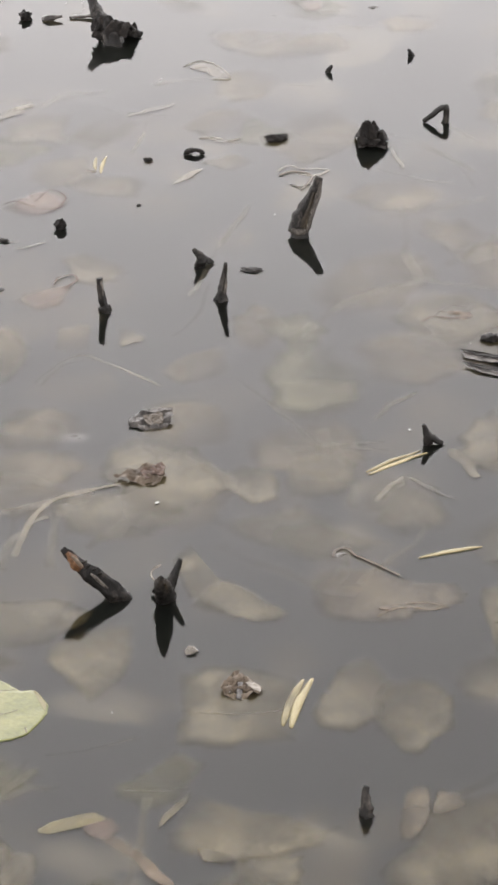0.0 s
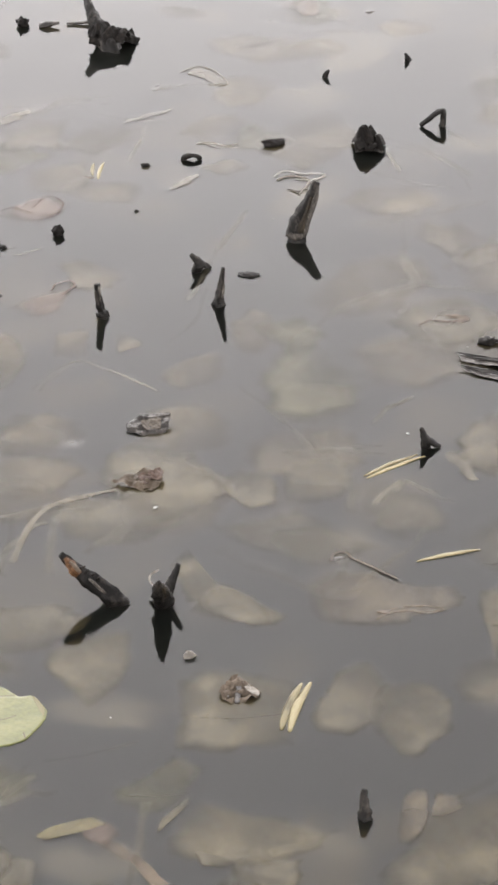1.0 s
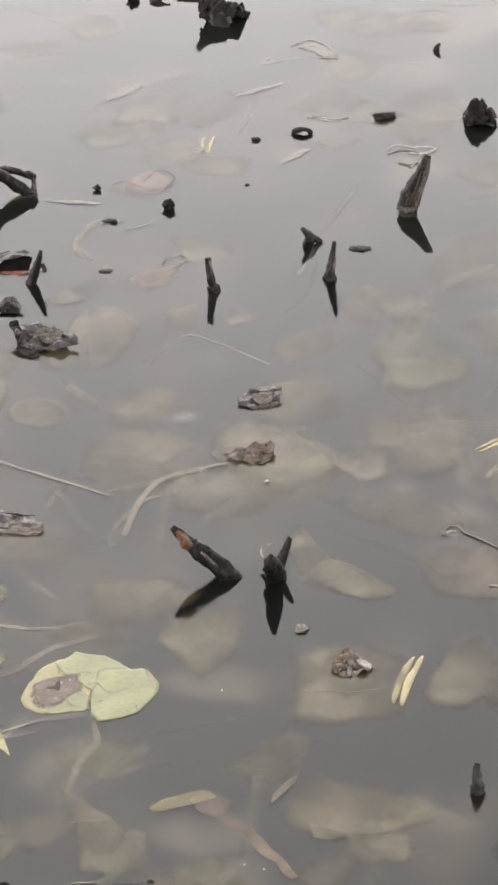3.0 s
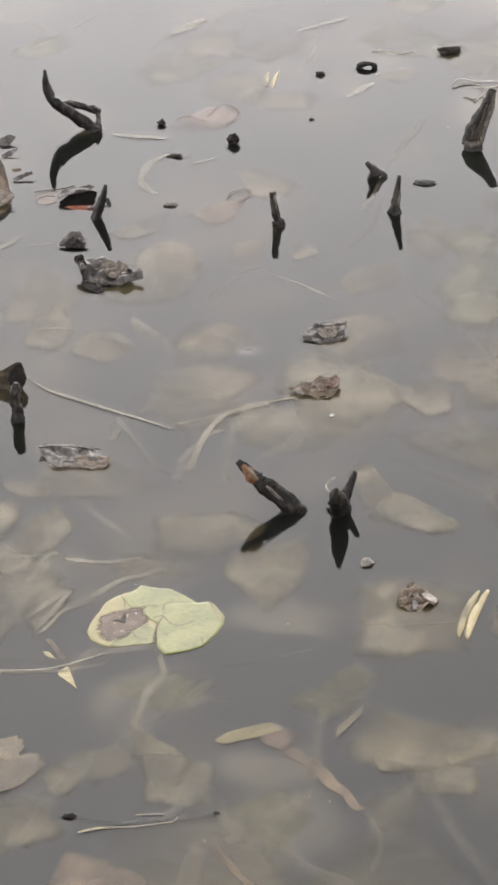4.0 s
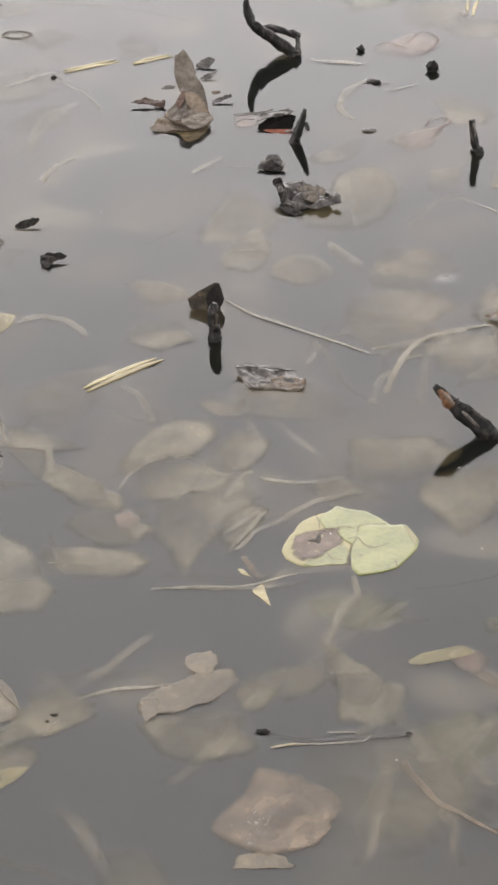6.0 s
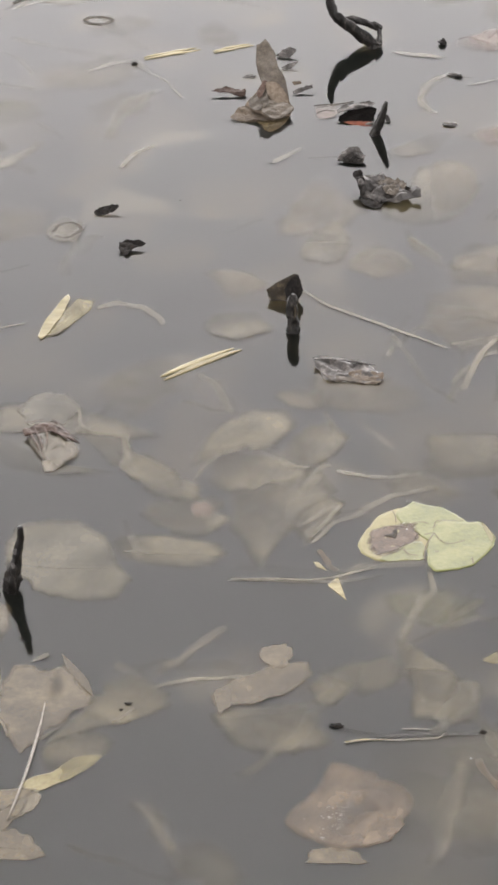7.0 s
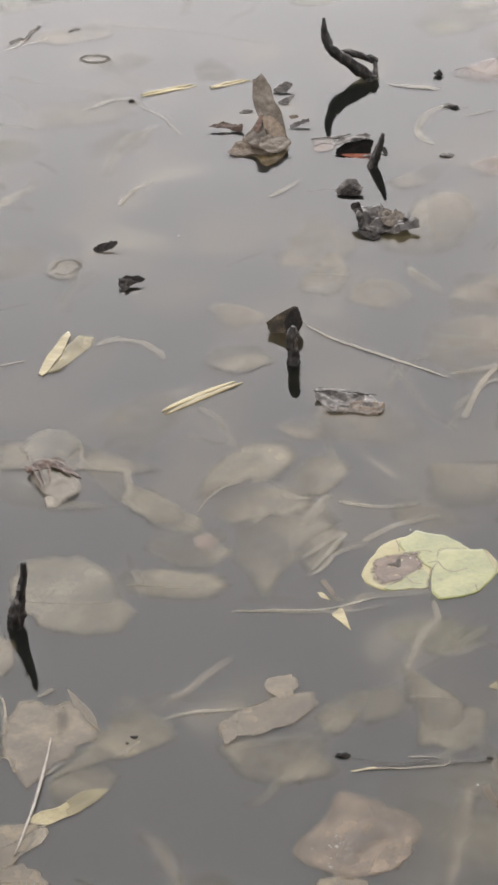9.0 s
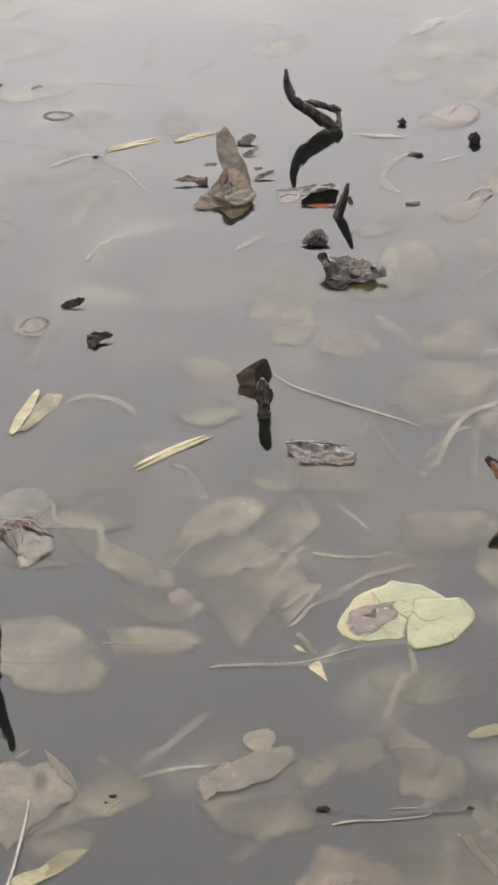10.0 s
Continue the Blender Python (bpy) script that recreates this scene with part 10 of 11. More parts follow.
stem("sunken_reed", "faint pale stem, see-through to look sunk in murk", [(0.10378, 2.68387, 0.000343, 0.00866), (0.051, 2.71081, 0.000343, 0.00696), (0.00612, 2.74952, 0.000343, 0.00807), (-0.03094, 2.79576, 0.000343, 0.00876)], FAINT_STEM_WET, 578, flat=0.06)
stem("sunken_reed", "faint pale stem, see-through to look sunk in murk", [(0.11472, 4.429, 0.000345, 0.00663), (0.13915, 4.42428, 0.000345, 0.00648), (0.15969, 4.41023, 0.000345, 0.00969), (0.17692, 4.39228, 0.000345, 0.00722)], FAINT_STEM_WET, 581, flat=0.06)
stem("sunken_reed", "faint pale stem, see-through to look sunk in murk", [(-0.96803, 3.68211, 0.000347, 0.00574), (-1.017, 3.66308, 0.000347, 0.00413), (-1.06583, 3.6437, 0.000347, 0.00564), (-1.11078, 3.61649, 0.000347, 0.00385)], FAINT_STEM_WET, 584, flat=0.06)
stem("sunken_reed", "faint pale stem, see-through to look sunk in murk", [(-0.93769, 4.03799, 0.000350, 0.00329), (-0.94649, 4.08904, 0.000350, 0.00268), (-0.94901, 4.14078, 0.000350, 0.00284), (-0.93846, 4.19149, 0.000350, 0.00263)], FAINT_STEM_WET, 587, flat=0.06)
stem("sunken_reed", "faint pale stem, see-through to look sunk in murk", [(0.35652, 2.20933, 0.000353, 0.00362), (0.38586, 2.27419, 0.000353, 0.00414), (0.3817, 2.34525, 0.000353, 0.00304), (0.34743, 2.40765, 0.000353, 0.00402)], FAINT_STEM_WET, 590, flat=0.06)
stem("sunken_reed", "faint pale stem, see-through to look sunk in murk", [(0.31647, 2.75058, 0.000356, 0.00292), (0.28703, 2.74592, 0.000356, 0.00272), (0.25749, 2.74188, 0.000356, 0.00364), (0.22777, 2.74419, 0.000356, 0.00286)], FAINT_STEM_WET, 593, flat=0.06)
stem("sunken_reed", "faint pale stem, see-through to look sunk in murk", [(-0.75965, 3.26426, 0.000358, 0.00938), (-0.81825, 3.32055, 0.000358, 0.00946), (-0.86886, 3.38412, 0.000358, 0.00758), (-0.92051, 3.44685, 0.000358, 0.00929)], FAINT_STEM_WET, 596, flat=0.06)
stem("sunken_reed", "faint pale stem, see-through to look sunk in murk", [(-0.77118, 3.76742, 0.000360, 0.00801), (-0.74649, 3.72644, 0.000360, 0.00726), (-0.71595, 3.6896, 0.000360, 0.0087), (-0.69318, 3.64752, 0.000360, 0.00754)], FAINT_STEM_WET, 599, flat=0.06)
stem("sunken_reed", "faint pale stem, see-through to look sunk in murk", [(-0.51499, 2.73143, 0.000362, 0.00457), (-0.48872, 2.71822, 0.000362, 0.0036), (-0.46141, 2.70732, 0.000362, 0.00471), (-0.435, 2.69441, 0.000362, 0.0035)], FAINT_STEM_WET, 602, flat=0.06)
stem("sunken_reed", "faint pale stem, see-through to look sunk in murk", [(-0.99698, 3.3488, 0.000366, 0.00545), (-0.96515, 3.35253, 0.000366, 0.00596), (-0.93345, 3.35725, 0.000366, 0.00501), (-0.90144, 3.35886, 0.000366, 0.006)], FAINT_STEM_WET, 605, flat=0.06)
stem("sunken_reed", "faint pale stem, see-through to look sunk in murk", [(-0.21935, 4.07682, 0.000369, 0.00325), (-0.18739, 4.04068, 0.000369, 0.00366), (-0.14409, 4.01939, 0.000369, 0.00396), (-0.09728, 4.00773, 0.000369, 0.00367)], FAINT_STEM_WET, 608, flat=0.06)
stem("sunken_reed", "faint pale stem, see-through to look sunk in murk", [(0.40834, 2.49215, 0.000371, 0.00731), (0.42431, 2.52593, 0.000371, 0.00581), (0.44612, 2.55627, 0.000371, 0.00769), (0.47404, 2.58112, 0.000371, 0.00613)], FAINT_STEM_WET, 611, flat=0.06)
stem("sunken_reed", "faint pale stem, see-through to look sunk in murk", [(0.27356, 3.74139, 0.000374, 0.00257), (0.2284, 3.76036, 0.000374, 0.00264), (0.18745, 3.78724, 0.000374, 0.00312), (0.15071, 3.81964, 0.000374, 0.00283)], FAINT_STEM_WET, 614, flat=0.06)
stem("sunken_reed", "faint pale stem, see-through to look sunk in murk", [(-0.06619, 2.06221, 0.000379, 0.0044), (-0.12009, 2.10254, 0.000379, 0.00535), (-0.16725, 2.15058, 0.000379, 0.00463), (-0.19632, 2.2113, 0.000379, 0.00563)], FAINT_STEM_WET, 617, flat=0.06)
stem("sunken_reed", "faint pale stem, see-through to look sunk in murk", [(0.05454, 3.27377, 0.000384, 0.00549), (0.09419, 3.34554, 0.000384, 0.0064), (0.14732, 3.40799, 0.000384, 0.00498), (0.22051, 3.44495, 0.000384, 0.00507)], FAINT_STEM_WET, 620, flat=0.06)
stem("sunken_reed", "faint pale stem, see-through to look sunk in murk", [(-0.14022, 2.16159, 0.000388, 0.00347), (-0.11927, 2.11739, 0.000388, 0.00388), (-0.0905, 2.07783, 0.000388, 0.00377), (-0.05579, 2.04337, 0.000388, 0.00364)], FAINT_STEM_WET, 623, flat=0.06)
stem("sunken_reed", "faint pale stem, see-through to look sunk in murk", [(0.10969, 2.85563, 0.000391, 0.00596), (0.10812, 2.92052, 0.000391, 0.00616), (0.09329, 2.98371, 0.000391, 0.00529), (0.07566, 3.04618, 0.000391, 0.00651)], FAINT_STEM_WET, 626, flat=0.06)
stem("sunken_reed", "faint pale stem, see-through to look sunk in murk", [(0.079, 2.98947, 0.000395, 0.00248), (0.05108, 3.05474, 0.000395, 0.00259), (0.01878, 3.11796, 0.000395, 0.00246), (-0.01297, 3.18145, 0.000395, 0.00328)], FAINT_STEM_WET, 629, flat=0.06)
stem("sunken_reed", "faint pale stem, see-through to look sunk in murk", [(-0.68109, 4.03218, 0.000398, 0.00762), (-0.67574, 3.98924, 0.000398, 0.00847), (-0.67494, 3.94599, 0.000398, 0.00649), (-0.67004, 3.903, 0.000398, 0.00881)], FAINT_STEM_WET, 632, flat=0.06)
stem("sunken_reed", "faint pale stem, see-through to look sunk in murk", [(-0.84972, 3.54463, 0.000400, 0.00682), (-0.8637, 3.46851, 0.000400, 0.00568), (-0.84825, 3.39269, 0.000400, 0.00807), (-0.81063, 3.32505, 0.000400, 0.00655)], FAINT_STEM_WET, 635, flat=0.06)
stem("sunken_reed", "faint pale stem, see-through to look sunk in murk", [(0.09185, 2.78456, 0.000404, 0.0058), (0.09355, 2.74971, 0.000404, 0.00586), (0.08527, 2.71582, 0.000404, 0.00548), (0.07425, 2.68272, 0.000404, 0.00508)], FAINT_STEM_WET, 638, flat=0.06)
stem("sunken_reed", "faint pale stem, see-through to look sunk in murk", [(-0.85541, 3.28135, 0.000406, 0.00409), (-0.88961, 3.28301, 0.000406, 0.00504), (-0.92367, 3.28657, 0.000406, 0.00427), (-0.9544, 3.30168, 0.000406, 0.00365)], FAINT_STEM_WET, 641, flat=0.06)
stem("sunken_reed", "faint pale stem, see-through to look sunk in murk", [(0.19023, 3.67736, 0.000409, 0.0047), (0.19835, 3.59766, 0.000409, 0.0044), (0.19528, 3.51761, 0.000409, 0.00617), (0.20829, 3.43857, 0.000409, 0.00539)], FAINT_STEM_WET, 644, flat=0.06)
stem("sunken_reed", "faint pale stem, see-through to look sunk in murk", [(-0.39546, 4.08847, 0.000413, 0.00408), (-0.35424, 4.08215, 0.000413, 0.00349), (-0.31297, 4.07618, 0.000413, 0.00415), (-0.27169, 4.08207, 0.000413, 0.00328)], FAINT_STEM_WET, 647, flat=0.06)
stem("sunken_reed", "faint pale stem, see-through to look sunk in murk", [(0.29422, 3.5206, 0.000415, 0.00468), (0.29886, 3.55086, 0.000415, 0.00471), (0.30828, 3.57999, 0.000415, 0.00475), (0.32224, 3.60724, 0.000415, 0.00414)], FAINT_STEM_WET, 650, flat=0.06)
stem("sunken_reed", "faint pale stem, see-through to look sunk in murk", [(-0.41478, 4.37304, 0.000418, 0.00305), (-0.37843, 4.42643, 0.000418, 0.00325), (-0.35897, 4.48802, 0.000418, 0.00367), (-0.34143, 4.55018, 0.000418, 0.00358)], FAINT_STEM_WET, 653, flat=0.06)
stem("sunken_reed", "faint pale stem, see-through to look sunk in murk", [(0.26432, 2.09243, 0.000421, 0.00348), (0.20671, 2.04624, 0.000421, 0.0037), (0.13559, 2.02634, 0.000421, 0.00376), (0.06176, 2.02488, 0.000421, 0.00284)], FAINT_STEM_WET, 656, flat=0.06)
stem("sunken_reed", "faint pale stem, see-through to look sunk in murk", [(0.30873, 3.7006, 0.000424, 0.00563), (0.25767, 3.66717, 0.000424, 0.00602), (0.20112, 3.64422, 0.000424, 0.00595), (0.1434, 3.62442, 0.000424, 0.00692)], FAINT_STEM_WET, 659, flat=0.06)
stem("sunken_reed", "faint pale stem, see-through to look sunk in murk", [(-0.54363, 3.79823, 0.000426, 0.00615), (-0.61719, 3.83039, 0.000426, 0.00525), (-0.69362, 3.85493, 0.000426, 0.00543), (-0.77198, 3.87239, 0.000426, 0.00561)], FAINT_STEM_WET, 662, flat=0.06)
stem("sunken_reed", "faint pale stem, see-through to look sunk in murk", [(-0.49821, 4.44126, 0.000430, 0.00495), (-0.4709, 4.40057, 0.000430, 0.00491), (-0.44147, 4.36138, 0.000430, 0.00399), (-0.41493, 4.32018, 0.000430, 0.0038)], FAINT_STEM_WET, 665, flat=0.06)
# limp stems on the surface, see-through as if under water
stem("sunken_reed", "broad faint stem, see-through to look sunk in murk", [(-0.2012, 2.8691, 0.00045, 0.0032), (-0.2009, 2.8020, 0.00045, 0.0042), (-0.1944, 2.7370, 0.00045, 0.0031)], FAINT_STEM_WET, 700, flat=0.06)
stem("sunken_reed", "pale limp stem lying under the water", [(-0.2560, 2.8677, 0.00046, 0.0027), (-0.2220, 2.8800, 0.00046, 0.0036), (-0.1767, 2.9071, 0.00046, 0.0027)], STEM_WET, 701, flat=0.06)
stem("sunken_reed", "broad faint stem, see-through to look sunk in murk", [(-0.2714, 4.0417, 0.00046, 0.0057), (-0.2242, 4.1055, 0.00046, 0.0077), (-0.1731, 4.0804, 0.00046, 0.0058)], FAINT_STEM_WET, 702, flat=0.06)
stem("sunken_reed", "broad faint stem, see-through to look sunk in murk", [(0.1901, 3.9316, 0.00047, 0.0042), (0.2427, 3.8730, 0.00047, 0.0055), (0.3019, 3.7740, 0.00047, 0.0041)], FAINT_STEM_WET, 703, flat=0.06)
stem("sunken_reed", "broad faint stem, see-through to look sunk in murk", [(-0.1467, 3.8568, 0.00048, 0.0031), (-0.1299, 3.9697, 0.00048, 0.0042), (-0.1232, 4.0121, 0.00048, 0.0032)], FAINT_STEM_WET, 704, flat=0.06)
stem("sunken_reed", "pale limp stem lying under the water", [(0.1300, 2.8718, 0.00048, 0.0032), (0.1442, 2.9015, 0.00048, 0.0043), (0.1626, 2.9199, 0.00048, 0.0033)], STEM_WET, 705, flat=0.06)
stem("sunken_reed", "broad faint stem, see-through to look sunk in murk", [(0.1336, 3.0611, 0.00049, 0.0031), (0.1571, 3.1064, 0.00049, 0.0042), (0.1849, 3.1294, 0.00049, 0.0032)], FAINT_STEM_WET, 706, flat=0.06)
stem("sunken_reed", "broad faint stem, see-through to look sunk in murk", [(0.1644, 2.9301, 0.00050, 0.0025), (0.1878, 2.8997, 0.00050, 0.0033), (0.2136, 2.8771, 0.00050, 0.0024)], FAINT_STEM_WET, 707, flat=0.06)
stem("sunken_reed", "broad faint stem, see-through to look sunk in murk", [(0.1546, 2.3081, 0.00051, 0.0046), (0.1854, 2.3295, 0.00051, 0.0061), (0.2173, 2.3594, 0.00051, 0.0047)], FAINT_STEM_WET, 708, flat=0.06)
stem("sunken_reed", "broad faint stem, see-through to look sunk in murk", [(0.0121, 2.2433, 0.00051, 0.0040), (0.0434, 2.2551, 0.00051, 0.0054), (0.0754, 2.2782, 0.00051, 0.0041)], FAINT_STEM_WET, 709, flat=0.06)
stem("sunken_reed", "broad faint stem, see-through to look sunk in murk", [(-0.1633, 2.7826, 0.00052, 0.0058), (-0.1363, 2.8235, 0.00052, 0.0078), (-0.1025, 2.8490, 0.00052, 0.0059)], FAINT_STEM_WET, 710, flat=0.06)
stem("sunken_reed", "broad faint stem, see-through to look sunk in murk", [(0.1993, 3.8896, 0.00053, 0.0042), (0.1999, 3.8288, 0.00053, 0.0055), (0.2056, 3.7986, 0.00053, 0.0041)], FAINT_STEM_WET, 711, flat=0.06)
stem("sunken_reed", "broad faint stem, see-through to look sunk in murk", [(-0.2483, 2.7449, 0.00053, 0.0036), (-0.2406, 2.8036, 0.00053, 0.0049), (-0.2392, 2.8769, 0.00053, 0.0038)], FAINT_STEM_WET, 712, flat=0.06)
stem("sunken_reed", "broad faint stem, see-through to look sunk in murk", [(0.0470, 2.9941, 0.00054, 0.0028), (0.0952, 3.0055, 0.00054, 0.0037), (0.1484, 2.9898, 0.00054, 0.0028)], FAINT_STEM_WET, 713, flat=0.06)
stem("sunken_reed", "broad faint stem, see-through to look sunk in murk", [(-0.0886, 3.2879, 0.00055, 0.0024), (-0.0568, 3.3494, 0.00055, 0.0032), (-0.0426, 3.4470, 0.00055, 0.0025)], FAINT_STEM_WET, 714, flat=0.06)
stem("sunken_reed", "broad faint stem, see-through to look sunk in murk", [(0.2258, 2.9866, 0.00055, 0.0028), (0.2319, 2.9468, 0.00055, 0.0037), (0.2382, 2.9270, 0.00055, 0.0027)], FAINT_STEM_WET, 715, flat=0.06)
stem("sunken_reed", "broad faint stem, see-through to look sunk in murk", [(-0.2223, 2.3257, 0.00056, 0.0037), (-0.1938, 2.3428, 0.00056, 0.0049), (-0.1693, 2.3464, 0.00056, 0.0037)], FAINT_STEM_WET, 716, flat=0.06)
stem("sunken_reed", "broad faint stem, see-through to look sunk in murk", [(-0.3789, 3.6624, 0.00057, 0.0046), (-0.3462, 3.6500, 0.00057, 0.0061), (-0.3175, 3.6436, 0.00057, 0.0046)], FAINT_STEM_WET, 717, flat=0.06)
stem("sunken_reed", "broad faint stem, see-through to look sunk in murk", [(-0.3339, 3.4719, 0.00058, 0.0032), (-0.3318, 3.5407, 0.00058, 0.0043), (-0.3033, 3.5824, 0.00058, 0.0043), (-0.2753, 3.5798, 0.00058, 0.0032)], FAINT_STEM_WET, 718, flat=0.06)
stem("sunken_reed", "pale limp stem lying under the water", [(-0.3188, 4.0323, 0.00058, 0.0057), (-0.3010, 4.0589, 0.00058, 0.0077), (-0.2813, 4.0502, 0.00058, 0.0058)], STEM_WET, 719, flat=0.06)
stem("sunken_reed", "broad faint stem, see-through to look sunk in murk", [(-0.2705, 4.0667, 0.00059, 0.0043), (-0.2374, 4.1079, 0.00059, 0.0058), (-0.2018, 4.0928, 0.00059, 0.0044)], FAINT_STEM_WET, 720, flat=0.06)
stem("sunken_reed", "broad faint stem, see-through to look sunk in murk", [(-0.3268, 3.1423, 0.00060, 0.0041), (-0.2983, 3.0902, 0.00060, 0.0054), (-0.2784, 3.0676, 0.00060, 0.0040)], FAINT_STEM_WET, 721, flat=0.06)
stem("sunken_reed", "broad faint stem, see-through to look sunk in murk", [(-0.2635, 2.8645, 0.00060, 0.0027), (-0.2120, 2.8815, 0.00060, 0.0036), (-0.1663, 2.9119, 0.00060, 0.0027)], FAINT_STEM_WET, 722, flat=0.06)
stem("sunken_reed", "broad faint stem, see-through to look sunk in murk", [(-0.1994, 2.7442, 0.00061, 0.0042), (-0.1998, 2.8100, 0.00061, 0.0057), (-0.1970, 2.8718, 0.00061, 0.0043)], FAINT_STEM_WET, 723, flat=0.06)
stem("sunken_reed", "broad faint stem, see-through to look sunk in murk", [(-0.3167, 2.8353, 0.00062, 0.0032), (-0.3051, 2.8783, 0.00062, 0.0043), (-0.2836, 2.9089, 0.00062, 0.0033)], FAINT_STEM_WET, 724, flat=0.06)
stem("sunken_reed", "pale limp stem lying under the water", [(-0.3182, 3.1176, 0.00063, 0.0043), (-0.2903, 3.0676, 0.00063, 0.0057), (-0.2678, 3.0479, 0.00063, 0.0057), (-0.2442, 3.0644, 0.00063, 0.0043)], STEM_WET, 725, flat=0.06)
stem("sunken_reed", "broad faint stem, see-through to look sunk in murk", [(-0.5057, 2.7912, 0.00063, 0.0043), (-0.4818, 2.7599, 0.00063, 0.0056), (-0.4564, 2.7116, 0.00063, 0.0042)], FAINT_STEM_WET, 726, flat=0.06)
stem("sunken_reed", "pale limp stem lying under the water", [(-0.3110, 3.4647, 0.00065, 0.0028), (-0.3317, 3.4921, 0.00065, 0.0038), (-0.3335, 3.5532, 0.00065, 0.0039), (-0.3045, 3.5898, 0.00065, 0.0029)], STEM_WET, 728, flat=0.06)
stem("sunken_reed", "broad faint stem, see-through to look sunk in murk", [(-0.3700, 2.7185, 0.00065, 0.0026), (-0.3557, 2.6833, 0.00065, 0.0034), (-0.3468, 2.6435, 0.00065, 0.0025)], FAINT_STEM_WET, 729, flat=0.06)
stem("sunken_reed", "broad faint stem, see-through to look sunk in murk", [(-0.4611, 2.6327, 0.00066, 0.0023), (-0.4375, 2.6426, 0.00066, 0.0031), (-0.4040, 2.6386, 0.00066, 0.0023)], FAINT_STEM_WET, 730, flat=0.06)
stem("sunken_reed", "pale limp stem lying under the water", [(-0.4253, 2.3932, 0.00067, 0.0021), (-0.3845, 2.3943, 0.00067, 0.0028), (-0.3234, 2.3966, 0.00067, 0.0028), (-0.2812, 2.4112, 0.00067, 0.0021)], STEM_WET, 731, flat=0.06)
stem("sunken_reed", "broad faint stem, see-through to look sunk in murk", [(-0.1707, 2.1283, 0.00067, 0.0043), (-0.1391, 2.1573, 0.00067, 0.0058), (-0.1022, 2.1868, 0.00067, 0.0044)], FAINT_STEM_WET, 732, flat=0.06)
stem("sunken_reed", "broad faint stem, see-through to look sunk in murk", [(-0.1477, 2.0623, 0.00068, 0.0032), (-0.1377, 2.0278, 0.00068, 0.0042), (-0.1289, 1.9832, 0.00068, 0.0031)], FAINT_STEM_WET, 733, flat=0.06)
stem("sunken_reed", "broad faint stem, see-through to look sunk in murk", [(-0.2261, 2.1626, 0.00069, 0.0048), (-0.2058, 2.1802, 0.00069, 0.0065), (-0.1910, 2.2177, 0.00069, 0.0049)], FAINT_STEM_WET, 735, flat=0.06)
stem("sunken_reed", "broad faint stem, see-through to look sunk in murk", [(-0.4352, 2.2262, 0.00070, 0.0020), (-0.4138, 2.2297, 0.00070, 0.0027), (-0.3903, 2.2376, 0.00070, 0.0020)], FAINT_STEM_WET, 736, flat=0.06)
stem("sunken_reed", "pale limp stem lying under the water", [(-0.3487, 2.6018, 0.00071, 0.0023), (-0.3179, 2.5895, 0.00071, 0.0030), (-0.2934, 2.5862, 0.00071, 0.0022)], STEM_WET, 737, flat=0.06)
stem("sunken_reed", "broad faint stem, see-through to look sunk in murk", [(-0.2307, 2.3300, 0.00072, 0.0028), (-0.2152, 2.3665, 0.00072, 0.0037), (-0.2014, 2.3944, 0.00072, 0.0028)], FAINT_STEM_WET, 738, flat=0.06)
stem("sunken_reed", "pale limp stem lying under the water", [(-0.2434, 2.4203, 0.00072, 0.0026), (-0.2392, 2.3817, 0.00072, 0.0034), (-0.2518, 2.3493, 0.00072, 0.0034), (-0.2571, 2.2991, 0.00072, 0.0025)], STEM_WET, 739, flat=0.06)
stem("sunken_reed", "broad faint stem, see-through to look sunk in murk", [(-0.1093, 3.0167, 0.00073, 0.0034), (-0.0732, 2.9873, 0.00073, 0.0044), (-0.0143, 2.9308, 0.00073, 0.0033)], FAINT_STEM_WET, 740, flat=0.06)
stem("sunken_reed", "broad faint stem, see-through to look sunk in murk", [(-0.0620, 3.4022, 0.00074, 0.0028), (-0.0280, 3.5705, 0.00074, 0.0039), (0.0005, 3.6587, 0.00074, 0.0030)], FAINT_STEM_WET, 741, flat=0.06)
stem("sunken_reed", "broad faint stem, see-through to look sunk in murk", [(-0.6881, 3.3674, 0.00074, 0.0075), (-0.6830, 3.4644, 0.00074, 0.0102), (-0.6514, 3.5307, 0.00074, 0.0078)], FAINT_STEM_WET, 742, flat=0.06)
stem("sunken_reed", "broad faint stem, see-through to look sunk in murk", [(-0.6665, 3.2867, 0.00075, 0.0040), (-0.6574, 3.3307, 0.00075, 0.0053), (-0.6350, 3.3595, 0.00075, 0.0040)], FAINT_STEM_WET, 743, flat=0.06)
stem("sunken_reed", "pale limp stem lying under the water", [(-0.8283, 3.2705, 0.00076, 0.0080), (-0.7981, 3.3039, 0.00076, 0.0107), (-0.7721, 3.3641, 0.00076, 0.0081)], STEM_WET, 744, flat=0.06)
stem("sunken_reed", "broad faint stem, see-through to look sunk in murk", [(-0.6842, 2.9985, 0.00077, 0.0074), (-0.6823, 3.0592, 0.00077, 0.0100), (-0.6592, 3.1095, 0.00077, 0.0076)], FAINT_STEM_WET, 745, flat=0.06)
stem("sunken_reed", "pale limp stem lying under the water", [(-0.6350, 2.9367, 0.00077, 0.0039), (-0.6100, 2.9393, 0.00077, 0.0052), (-0.5807, 2.9261, 0.00077, 0.0052), (-0.5544, 2.8905, 0.00077, 0.0038)], STEM_WET, 746, flat=0.06)
